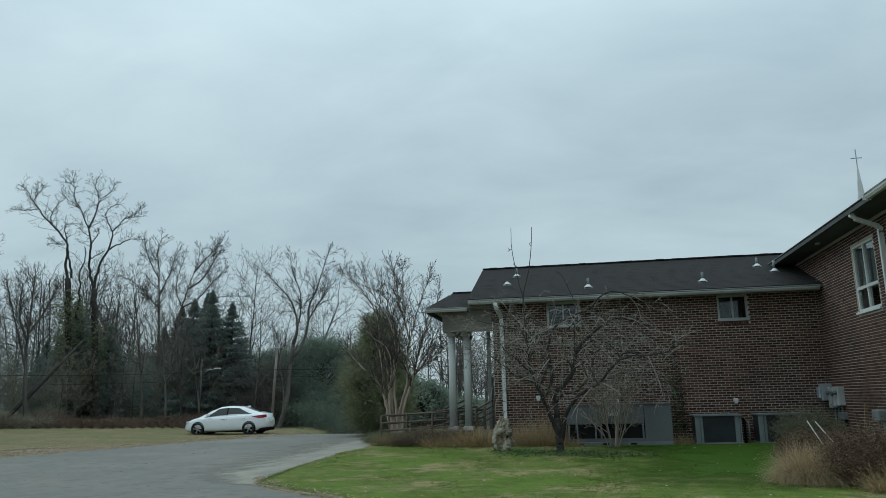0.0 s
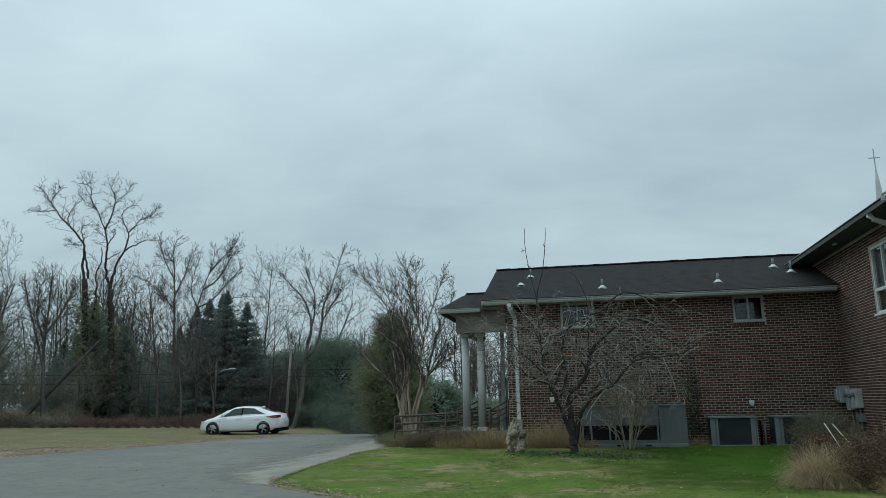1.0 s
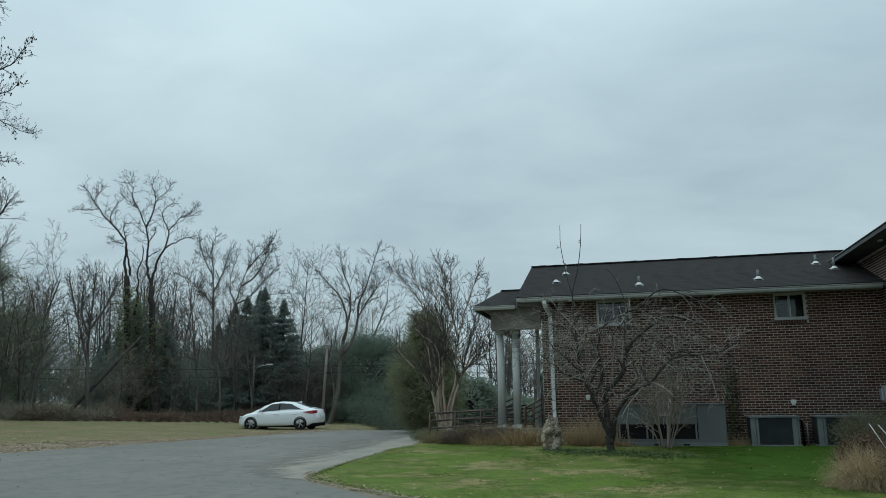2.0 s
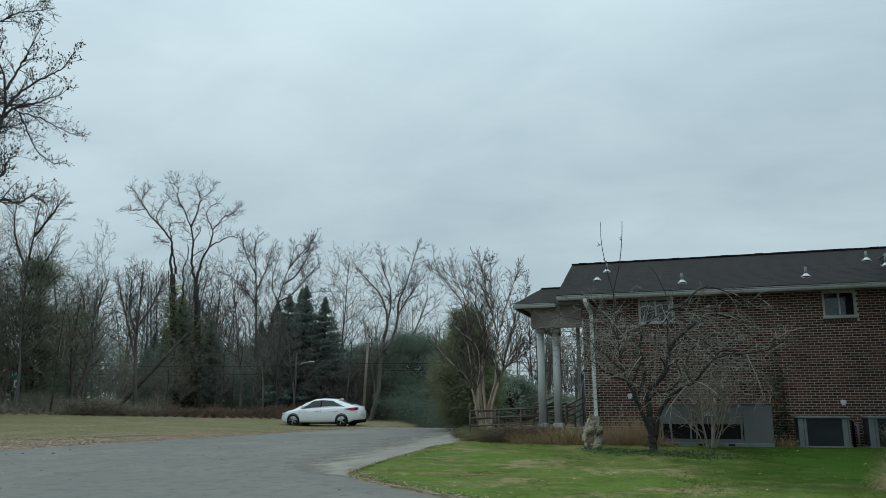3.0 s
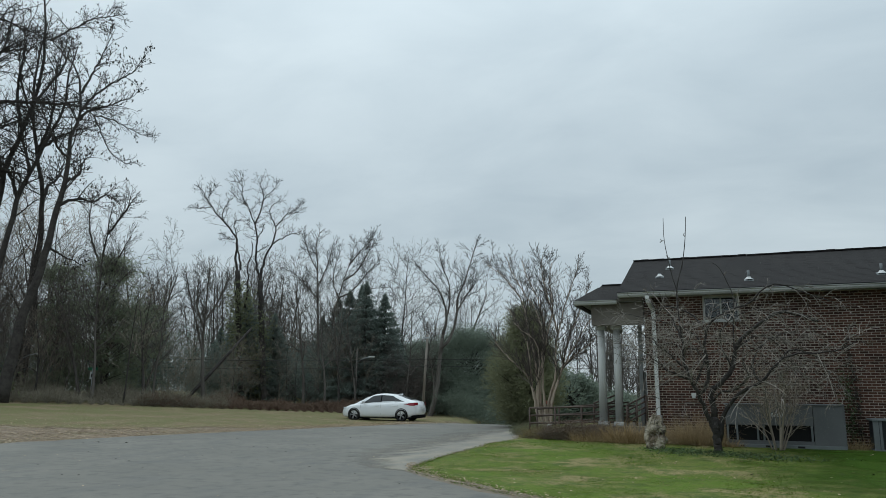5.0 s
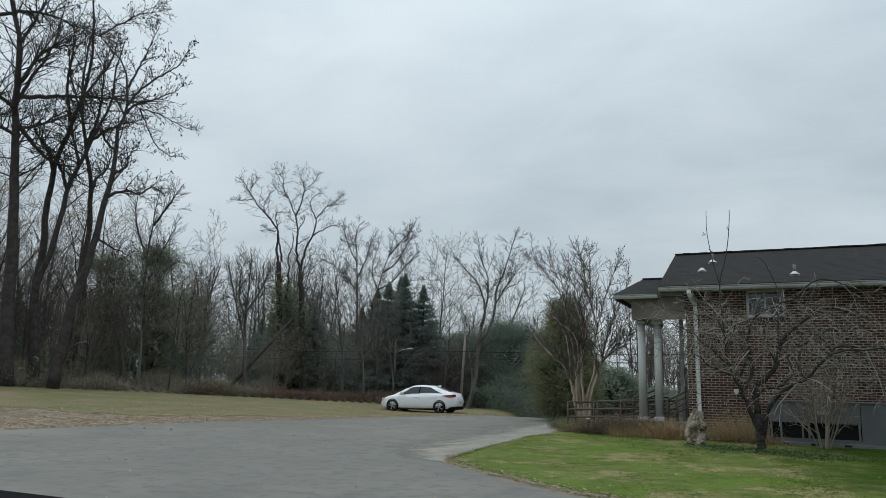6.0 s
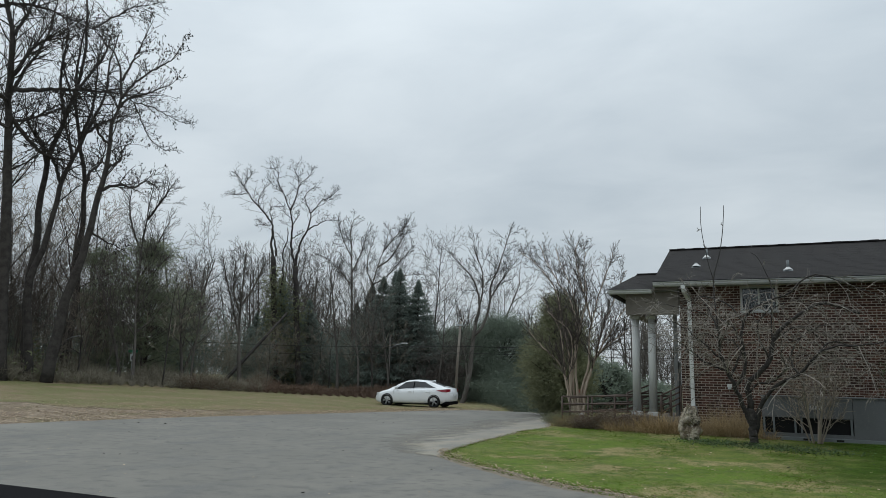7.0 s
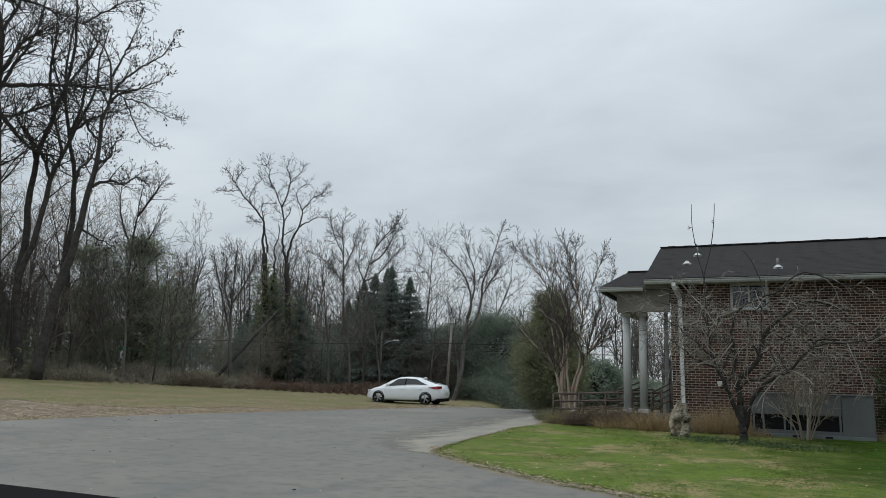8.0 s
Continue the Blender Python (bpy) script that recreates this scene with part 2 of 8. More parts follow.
M["bars"] = mat("pale_lettering", (0.55, 0.56, 0.56), 0.7)
M["orange"] = mat("orange_red_plastic", (0.30, 0.12, 0.09), 0.6)
M["sign_green"] = mat("green_sign_face", (0.04, 0.15, 0.08), 0.5)
M["house"] = mat("pale_house_siding", (0.46, 0.46, 0.45), 0.8, vary=((1, (0.38, 0.38, 0.37), 0.4, 0.7),))


def faded(m, scale, low, high):
    """Lets a ground layer run out raggedly where its 'cover' value falls."""
    nt = m.node_tree
    N, L = nt.nodes.new, nt.links.new
    at, geo, n = N("ShaderNodeAttribute"), N("ShaderNodeNewGeometry"), N("ShaderNodeTexNoise")
    at.attribute_name = "cover"
    n.inputs["Scale"].default_value, n.inputs["Detail"].default_value, n.inputs["Roughness"].default_value = scale, 6.0, 0.7
    L(geo.outputs["Position"], n.inputs["Vector"])
    add, r = N("ShaderNodeMath"), N("ShaderNodeMapRange")
    L(at.outputs["Fac"], add.inputs[0])
    L(n.outputs["Fac"], add.inputs[1])
    r.inputs[1].default_value, r.inputs[2].default_value = low, high
    L(add.outputs[0], r.inputs[0])
    tr, ms = N("ShaderNodeBsdfTransparent"), N("ShaderNodeMixShader")
    L(r.outputs[0], ms.inputs[0])
    L(tr.outputs[0], ms.inputs[1])
    L(nt.nodes["Principled BSDF"].outputs[0], ms.inputs[2])
    L(ms.outputs[0], nt.nodes["Material Output"].inputs[0])


def covered(ob, values):
    ob.data.attributes.new("cover", "FLOAT", "POINT").data.foreach_set("value", values)
    return ob


faded(M["sandy"], 1.6, 0.72, 1.25)
faded(M["verge"], 1.3, 0.75, 1.15)
faded(M["lush_shade"], 1.4, 0.75, 1.35)


def glass(name, tint, rough=0.02):
    m = bpy.data.materials.new(name)
    m.use_nodes = True
    b = m.node_tree.nodes["Principled BSDF"]
    b.inputs["Base Color"].default_value = (*tint, 1)
    b.inputs["Roughness"].default_value = rough
    b.inputs["Transmission Weight"].default_value = 1.0
    b.inputs["IOR"].default_value = 1.45
    return m


M["glass"] = glass("window_glass", (0.72, 0.78, 0.78))

# ---------------------------------------------------------------- building helpers


def part(name, bm, material, parent=None, label="", smooth=False):
    me = bpy.data.meshes.new(name)
    bm.normal_update()
    bm.to_mesh(me)
    bm.free()
    return link(name, me, material, parent, label, smooth)


def link(name, me, material, parent=None, label="", smooth=False):
    if not me.materials:
        me.materials.append(M[material])
    if smooth:
        me.polygons.foreach_set("use_smooth", [True] * len(me.polygons))
    ob = new(name, me)
    if parent:
        ob.parent = parent
    return tagged(ob, label)


def raw(name, verts, faces, material, parent=None, label="", smooth=False):
    me = bpy.data.meshes.new(name)
    me.from_pydata(verts, [], faces)
    me.update()
    return link(name, me, material, parent, label, smooth)


def thing(name, label, category, group="", at=(0, 0, 0), rz=0.0, kind=""):
    ob = new(name)
    ob.empty_display_size = 0.2
    ob.matrix_basis = pose(*at, 0, 0, rz)
    return tagged(ob, label, category, group, kind)


def box(bm, x0, x1, y0, y1, z0, z1, bevel=0.0):
    vs = [bm.verts.new((x, y, z)) for z in (z0, z1) for x, y in ((x0, y0), (x1, y0), (x1, y1), (x0, y1))]
    fs = [bm.faces.new([vs[i] for i in f]) for f in ((3, 2, 1, 0), (4, 5, 6, 7), (0, 1, 5, 4), (1, 2, 6, 5), (2, 3, 7, 6), (3, 0, 4, 7))]
    if bevel:
        bmesh.ops.bevel(bm, geom=list({e for f in fs for e in f.edges}), offset=bevel, segments=2, profile=0.5, affect="EDGES")
    return vs


def boxes(*rows, bevel=0.0):
    bm = bmesh.new()
    for r in rows:
        box(bm, *r, bevel=bevel)
    return bm


def tube_into(verts, faces, pts, radii, sides):
    """Sweeps a round, tapering tube along pts into the lists."""
    ref = None
    rings = []
    for i, p in enumerate(pts):
        d = (pts[min(i + 1, len(pts) - 1)] - pts[max(i - 1, 0)])
        d = d.normalized() if d.length > 1e-9 else Vector((0, 0, 1))
        if ref is None:
            ref = d.orthogonal().normalized()
        ref = ref - d * ref.dot(d)
        ref = ref.normalized() if ref.length > 1e-6 else d.orthogonal().normalized()
        q = d.cross(ref)
        base = len(verts)
        for k in range(sides):
            a = 2 * math.pi * k / sides
            verts.append(tuple(p + (ref * math.cos(a) + q * math.sin(a)) * radii[i]))
        rings.append(base)
    for a, b in zip(rings, rings[1:]):
        for k in range(sides):
            faces.append((a + k, a + (k + 1) % sides, b + (k + 1) % sides, b + k))
    if sides > 3:
        faces.append(tuple(rings[0] + k for k in reversed(range(sides))))
        faces.append(tuple(rings[-1] + k for k in range(sides)))


def pipe(name, pts, r, material, parent=None, label="", sides=8):
    v, f = [], []
    pts = [Vector(p) for p in pts]
    tube_into(v, f, pts, [r] * len(pts) if not isinstance(r, (list, tuple)) else r, sides)
    return raw(name, v, f, material, parent, label, smooth=sides > 5)


def S(a, b, v):
    t = min(1.0, max(0.0, (v - a) / (b - a)))
    return t * t * (3 - 2 * t)


def spline(pts, n):
    """Smooth line through plan points, n steps between each two."""
    out = []
    P = [Vector(p) for p in pts]
    P = [2 * P[0] - P[1]] + P + [2 * P[-1] - P[-2]]
    for i in range(1, len(P) - 2):
        a, b, c, d = P[i - 1:i + 3]
        for k in range(n):
            t = k / n
            out.append(0.5 * (2 * b + (c - a) * t + (2 * a - 5 * b + 4 * c - d) * t * t + (3 * b - a - 3 * c + d) * t ** 3))
    out.append(P[-2])
    return out

# ---------------------------------------------------------------- ground


def height(x, y):
    z = 0.045 * max(0.0, min(-x, 42.0) - 18.2)
    z += 0.17 * S(14.5, 20.5, y) * S(-8.5, -6.0, x)
    z -= 1.7 * S(35.5, 41.0, y) * S(-15.6, -12.5, x)
    z += 0.35 * S(42, 60, y) * S(-20, -30, x)
    return z


def ground_sheet():
    def steps():
        a = [-900, -500, -300, -200, -150, -120]
        a += [-100 + 4 * k for k in range(14)] + [-44 + 1.0 * k for k in range(65)]
        return a + [21 + 4 * k for k in range(12)] + [75, 100, 150, 250, 500, 900]
    xs = steps()
    ys = [-600, -300, -150, -80, -40, -20, -10] + [-4 + 1.0 * k for k in range(66)] + [64 + 5 * k for k in range(10)] + [120, 160, 240, 400, 900]
    verts = [(x, y, height(x, y)) for y in ys for x in xs]
    w = len(xs)
    faces = [(j * w + i, j * w + i + 1, (j + 1) * w + i + 1, (j + 1) * w + i) for j in range(len(ys) - 1) for i in range(w - 1)]
    ob = raw("ground", verts, faces, "field", smooth=True)
    tagged(ob, "short worn winter grass with bare brown patches", "ground", kind="structure")


ground_sheet()
LAWN_EDGE = [(16, 1.5), (9, 4.2), (3.2, 7.0), (-1.55, 10.35), (-2.5, 10.95), (-3.6, 11.7), (-4.5, 12.5), (-5.4, 13.5), (-6.0, 14.5), (-6.08, 16.0), (-6.02, 17.6), (-5.92, 19.6), (-5.8, 21.4), (-6.35, 23.8), (-7.0, 26.0), (-7.6, 30.0), (-8.9, 36.0), (-10.5, 44.0)]
ROAD_EDGE = [(-24, -16), (-21, 0), (-19.2, 9), (-18.6, 14.8), (-18.3, 17.6), (-17.9, 20.6), (-17.1, 23.4), (-16.1, 27.5), (-15.2, 31.0), (-14.2, 34.0), (-13.2, 36.0), (-12.8, 38), (-12.5, 44.0)]
RIGHT = spline(LAWN_EDGE, 8)
LEFT = spline(ROAD_EDGE, 8)


def resample(line, n):
    d = [0.0]
    for a, b in zip(line, line[1:]):
        d.append(d[-1] + (b - a).length)
    out, i = [], 0
    for k in range(n):
        s = d[-1] * k / (n - 1)
        while i < len(d) - 2 and d[i + 1] < s:
            i += 1
        t = (s - d[i]) / (d[i + 1] - d[i])
        out.append(line[i].lerp(line[i + 1], t))
    return out


def loft(name, A, B, across, lift, material, label, category, kind="structure"):
    verts, faces = [], []
    for a, b in zip(A, B):
        for k in range(across + 1):
            p = a.lerp(b, k / across)
            verts.append((p.x, p.y, height(p.x, p.y) + (lift(p, k / across) if callable(lift) else lift)))
    w = across + 1
    for j in range(len(A) - 1):
        for k in range(across):
            faces.append((j * w + k, j * w + k + 1, (j + 1) * w + k + 1, (j + 1) * w + k))
    ob = raw(name, verts, faces, material, smooth=True)
    return tagged(ob, label, category, kind=kind)


# right edge of the asphalt wanders a little, as a worn edge does
rng = random.Random(4)
N_EDGE = 260
EDGE = [p + Vector((noise.noise((p.x * 1.7, p.y * 1.7, 0)) * 0.10, noise.noise((p.x * 1.7, p.y * 1.7, 9)) * 0.10)) for p in resample(RIGHT, N_EDGE)]
FAR = [p + Vector((noise.noise((p.x * 1.1, p.y * 1.1, 3)) * 0.22, 0)) for p in resample(LEFT, N_EDGE)]
loft("road", FAR, EDGE, 30, 0.02, "asphalt", "weathered grey asphalt driveway with sandy patches", "road")


def verge():
    """Bare trodden earth between the asphalt and the field's grass."""
    outer = []
    for i, p in enumerate(FAR):
        w = (1.6 + 8.5 * S(31, 14, p.y) + 2.6 * S(32, 36, p.y)) * (0.75 + 0.5 * noise.noise((i * 0.06, 7.0, 0)) + 0.2 * noise.noise((i * 0.3, 2.0, 0)))
        outer.append(p + Vector((-w, 0.25 * w)))
    ob = loft("verge", outer, FAR, 14, 0.012, "verge", "bare brown trodden verge with scattered leaves", "verge")
    covered(ob, [S(0.0, 0.75, k / 14) for _ in FAR for k in range(15)])


verge()


def lawn():
    """The turf from the asphalt's edge to the walls, a little above the asphalt."""
    inner = resample(spline([(16.5, 9.0), (12, 14.0), (8.0, 19), (6.9, 22.2), (2, 22.4), (-1.9, 22.4), (-2.6, 24.0), (-3.6, 26.5), (-4.6, 30), (-5.5, 37), (-7, 44)], 10), N_EDGE)
    loft("lawn", EDGE, inner, 24, lambda p, f: 0.014 + 0.032 * S(0.0, 0.03, f) + 0.012 * noise.noise((p.x * 0.8, p.y * 0.8, 5)),
         "lawn", "patchy green lawn with dry tan patches", "lawn")


lawn()


def shaded_turf():
    """Deeper green, thicker turf by the machines, its colour darkened for the corner's shade."""
    nx, ny = 36, 40
    verts, cover = [], []
    for j in range(ny + 1):
        for i in range(nx + 1):
            x, y = -2.0 + 8.6 * i / nx, 10.6 + 10.3 * j / ny
            verts.append((x, y, height(x, y) + 0.058 + 0.012 * noise.noise((x * 0.8, y * 0.8, 5))))
            cover.append(S(0.0, 0.75, i / nx + 0.12 * noise.noise((x * 0.5, y * 0.5, 1.0))) * S(0.0, 0.5, j / ny))
    faces = [(j * (nx + 1) + i, j * (nx + 1) + i + 1, (j + 1) * (nx + 1) + i + 1, (j + 1) * (nx + 1) + i) for j in range(ny) for i in range(nx)]
    ob = tagged(raw("shaded_turf", verts, faces, "lush_shade", smooth=True), "deep green turf by the walls with the corner's shade painted in", "lawn", kind="structure")
    covered(ob, cover)


def on_lawn(x, y):
    return height(x, y) + 0.044


shaded_turf()
# ---------------------------------------------------------------- low brick wing
WALL_Y, WALL_L, WALL_R, WALL_TOP = 22.0, -2.1, 6.8, 4.26
WINDOWS = [(4.18, 4.96, 3.48, 4.15), (-0.52, 0.40, 3.48, 4.15)]
COURSE, BRICK, JOINT = 0.0677, 0.2032, 0.0135


def wall_with_holes(name, x0, x1, y0, y1, z0, z1, holes, material, label):
    """A wall along x with rectangular openings through it."""
    bm = bmesh.new()
    cuts = sorted({x0, x1, *[h[0] for h in holes], *[h[1] for h in holes]})
    for a, b in zip(cuts, cuts[1:]):
        inside = [h for h in holes if h[0] <= a and h[1] >= b]
        if inside:
            h = inside[0]
            box(bm, a, b, y0, y1, z0, h[2])
            box(bm, a, b, y0, y1, h[3], z1)
        else:
            box(bm, a, b, y0, y1, z0, z1)
    ob = part(name, bm, material)
    return tagged(ob, label, "wall", kind="structure")


wall_south = wall_with_holes("wall_south", WALL_L + 0.004, WALL_R, WALL_Y + 0.004, WALL_Y + 0.3, -0.2, WALL_TOP, WINDOWS, "mortar",
                             "dark red brick wall with pale mortar joints")
wall_west = part("wall_west", boxes((WALL_L + 0.012, WALL_L + 0.3, WALL_Y + 0.3, 29.0, -0.2, WALL_TOP)), "brick")
tagged(wall_west, "dark red brick end wall beside the porch", "wall", kind="structure")
wall_north = part("wall_north", boxes((WALL_L + 0.012, WALL_R, 29.0, 29.3, -0.2, WALL_TOP)), "brick")
tagged(wall_north, "plain brick rear wall", "wall", kind="structure")
bm = bmesh.new()
tri = [(29.1, WALL_TOP), (22.1, WALL_TOP), (25.5, 5.62)]
for x in (WALL_L + 0.02, WALL_L + 0.28):
    bm.faces.new([bm.verts.new((x, y, z)) for y, z in tri])
bm.verts.ensure_lookup_table()
for i in range(3):
    j = (i + 1) % 3
    bm.faces.new([bm.verts[k] for k in (i, j, 3 + j, 3 + i)])
tagged(part("wall_gable", bm, "beige"), "beige boarded gable over the end wall", "wall", kind="structure")
floor_in = part("floor", boxes((WALL_L + 0.3, WALL_R, WALL_Y + 0.3, 29.0, 0.3, 0.45)), "concrete")
tagged(floor_in, "plain dark indoor floor slab", "floor", kind="structure")
ceil_in = part("ceiling", boxes((WALL_L + 0.3, WALL_R, WALL_Y + 0.3, 29.0, 4.16, 4.24)), "beige")
tagged(ceil_in, "plain indoor ceiling board", "ceiling", kind="structure")


def sliding_window(name, x0, x1, z0, z1, blind):
    w = thing(name, "white-framed two-light sliding window high in the brick wall" if not blind else "white-framed sliding window half hidden by bare branches",
              "window", kind="structure", at=((x0 + x1) / 2, WALL_Y, z0))
    h, wd, f = z1 - z0, (x1 - x0) / 2, 0.045
    y0, y1 = 0.02, 0.11
    # white frames take the greyer gutter paint to imitate the eaves' shade
    fm = "gutter"
    part("window_frame", boxes((-wd, -wd + f, y0, y1, 0, h), (wd - f, wd, y0, y1, 0, h), (-wd + f, wd - f, y0, y1, h - f, h), (-wd + f, wd - f, y0, y1, 0, f)), fm, w)
    part("mullion", boxes((-0.022, 0.022, y0 + 0.01, y1 - 0.01, f, h - f)), fm, w)
    part("window_sill", boxes((-wd - 0.03, wd + 0.03, -0.05, y0, -0.045, 0.012), bevel=0.006), fm, w)
    for sx in (-1, 1):
        a, b = (-wd + f, -0.022) if sx < 0 else (0.022, wd - f)
        p = part("pane", boxes((a, b, 0.06 + 0.015 * sx, 0.066 + 0.015 * sx, f, h - f)), "glass", w)
        p.visible_shadow = False
    # black sheet added behind the panes to paint the room's darkness
    part("backing", boxes((-wd + f, wd - f, 0.16, 0.17, f * 0.5, h - f * 0.5)), "void", w, "black sheet standing for the dark room behind the panes")
    return w


for i, (a, b, c, d) in enumerate(WINDOWS):
    sliding_window("window_%d" % (i + 1), a, b, c, d, i == 1)
    # soldier course under the sill
    sill = part("brick_sill", boxes(*[(a - 0.02 + 0.0665 * k, a - 0.02 + 0.0665 * k + 0.056, WALL_Y - 0.02, WALL_Y + 0.1, c - 0.15, c - 0.05) for k in range(int((b - a + 0.04) / 0.0665))]), "brick", wall_south, "row of upright bricks under the window")


# roof of the low wing
EAVE_Y, EAVE_Z, RIDGE_Y, RIDGE_Z = 21.50, 4.295, 25.5, 5.85
RL, RR = -2.73, 7.6


def shingle_slope(name, x0, x1, ya, za, yb, zb, parent, courses, seed, label="", hip=0.0):
    """Overlapping courses of shingle tabs from the eave (ya, za) to the ridge (yb, zb)."""
    r = random.Random(seed)
    verts, faces = [], []
    dy, dz = (yb - ya) / courses, (zb - za) / courses
    start = x0
    for c in range(courses):
        x0 = start + hip * c / courses
        x = x0 - r.random() * 0.3
        while x < x1:
            w = 0.305 * r.uniform(0.92, 1.08)
            a, b = max(x, x0), min(x + w - 0.006, x1)
            if b > a + 0.02:
                k = len(verts)
                t = 0.003 + r.uniform(0, 0.003)
                y, z = ya + dy * c, za + dz * c
                for xx in (a, b):
                    verts += [(xx, y, z - 0.006), (xx, y, z + t), (xx, y + dy * 1.05, z + dz * 1.05 + 0.002)]
                faces += [(k, k + 3, k + 4, k + 1), (k + 1, k + 4, k + 5, k + 2), (k, k + 1, k + 2), (k + 3, k + 5, k + 4)]
            x += w
    ob = raw(name, verts, faces, "shingle", parent, label)
    ob["kind"] = "stuff"
    return ob


def slab(name, pts, thick, material, parent=None, label=""):
    """A sloping board: four corners, with thickness straight down."""
    v = [tuple(p) for p in pts] + [(p[0], p[1], p[2] - thick) for p in pts]
    n = len(pts)
    f = [tuple(range(n)), tuple(reversed(range(n, 2 * n)))] + [(i, n + i, n + (i + 1) % n, (i + 1) % n) for i in range(n)]
    ob = raw(name, v, f, material, parent, label)
    bm = bmesh.new()
    bm.from_mesh(ob.data)
    bmesh.ops.recalc_face_normals(bm, faces=bm.faces)
    bm.to_mesh(ob.data)
    bm.free()
    return ob


roof_low = thing("roof_low", "low-pitched dark shingle roof over the brick wing", "roof", kind="structure", at=(0, 0, 0))
slab("deck_south", [(RL, EAVE_Y, EAVE_Z - 0.012), (RR, EAVE_Y, EAVE_Z - 0.012), (RR, RIDGE_Y, RIDGE_Z - 0.012), (RL, RIDGE_Y, RIDGE_Z - 0.012)], 0.09, "soffit", roof_low)
slab("deck_north", [(RL, RIDGE_Y, RIDGE_Z - 0.012), (RR, RIDGE_Y, RIDGE_Z - 0.012), (RR, 29.5, EAVE_Z), (RL, 29.5, EAVE_Z)], 0.09, "shingle", roof_low)
shingle_slope("shingles", RL - 0.02, RR, EAVE_Y - 0.03, EAVE_Z, RIDGE_Y, RIDGE_Z, roof_low, 30, 5)
r = random.Random(8)
bm = bmesh.new()
x = RL - 0.02
while x < RR:
    box(bm, x, x + 0.245, RIDGE_Y - 0.13, RIDGE_Y + 0.13, RIDGE_Z - 0.02, RIDGE_Z + 0.012 + r.uniform(0, 0.014))
    x += 0.25
part("ridge_cap", bm, "shingle", roof_low)
slab("rake_board", [(RL - 0.005, EAVE_Y, EAVE_Z - 0.03), (RL - 0.005, RIDGE_Y, RIDGE_Z - 0.03), (RL + 0.03, RIDGE_Y, RIDGE_Z - 0.03), (RL + 0.03, EAVE_Y, EAVE_Z - 0.03)], 0.16, "soffit", roof_low)
part("fascia", boxes((RL + 0.04, 6.72, EAVE_Y + 0.0, EAVE_Y + 0.03, EAVE_Z - 0.155, EAVE_Z - 0.04)), "gutter", roof_low, "pale painted fascia board")
part("soffit", boxes((RL + 0.04, 6.72, EAVE_Y + 0.03, WALL_Y + 0.002, EAVE_Z - 0.11, EAVE_Z - 0.095)), "soffit", roof_low)


def gutter(name, a, b, axis, material, label, parent=None):
    """A K-shaped gutter trough along x (axis 0) or y (axis 1), open on top; a and b are ends of its back upper edge."""
    prof = [(0, 0), (0, -0.112), (0.075, -0.112), (0.105, -0.066), (0.105, -0.03), (0.13, -0.012), (0.13, 0.0), (0.12, 0.0), (0.12, -0.01), (0.096, -0.03), (0.096, -0.057), (0.07, -0.092), (0.008, -0.092), (0.008, 0)]
    verts, faces, n = [], [], len(prof)
    for p in (a, b):
        for o, z in prof:
            verts.append((p[0], p[1] - o, p[2] + z) if axis == 0 else (p[0] - o, p[1], p[2] + z))
    faces = [(i, (i + 1) % n, n + (i + 1) % n, n + i) for i in range(n)]
    for base in (0, n):
        faces.append(tuple(base + k for k in range(7)) if base else tuple(base + k for k in reversed(range(7))))
    g = raw(name, verts, faces, material, parent, label)
    return g


gut = thing("gutter", "long pale grey eaves gutter with dull streaks", "gutter", at=(0, 0, 0))
gutter("trough", (RL + 0.0, EAVE_Y - 0.004, EAVE_Z - 0.035), (6.70, EAVE_Y - 0.004, EAVE_Z - 0.035), 0, "gutter", "", gut)
for k in range(9):
    part("hanger", boxes((-2.3 + 1.06 * k, -2.27 + 1.06 * k, EAVE_Y - 0.13, EAVE_Y - 0.003, EAVE_Z - 0.045, EAVE_Z - 0.04)), "metal", gut)

# white downspout near the corner
dsp = thing("downspout", "white metal downspout with an offset elbow at the wall corner", "downspout", at=(0, 0, 0))


def rect_tube(name, pts, w, d, material, parent):
    """A flat-sided pipe along pts in a plane of constant x or y."""
    verts, faces = [], []
    pts = [Vector(p) for p in pts]
    for i, p in enumerate(pts):
        t = (pts[min(i + 1, len(pts) - 1)] - pts[max(i - 1, 0)]).normalized()
        side = Vector((1, 0, 0)) if abs(t.x) < 0.7 else Vector((0, 1, 0))
        u = t.cross(side).normalized()
        s = u.cross(t).normalized()
        for a, b in ((-1, -1), (1, -1), (1, 1), (-1, 1)):
            verts.append(tuple(p + s * a * w / 2 + u * b * d / 2))
    for i in range(len(pts) - 1):
        for k in range(4):
            faces.append((4 * i + k, 4 * i + (k + 1) % 4, 4 * i + 4 + (k + 1) % 4, 4 * i + 4 + k))
    faces += [(3, 2, 1, 0), tuple(4 * (len(pts) - 1) + k for k in range(4))]
    return raw(name, verts, faces, material, parent)


rect_tube("elbow", [(-1.94, 21.43, 4.16), (-1.94, 21.43, 4.08), (-1.92, 21.47, 4.01), (-1.86, 21.86, 3.86), (-1.84, 21.94, 3.78), (-1.84, 21.94, 3.70)], 0.105, 0.085, "white", dsp)
rect_tube("pipe", [(-1.84, 21.94, 3.74), (-1.83, 21.94, 2.4), (-1.82, 21.94, 0.92)], 0.10, 0.08, "white", dsp)
part("boot", boxes((-1.92, -1.72, 21.82, 21.99, 0.20, 0.94), bevel=0.01), "concrete", dsp, "weathered grey drain boot at the foot")
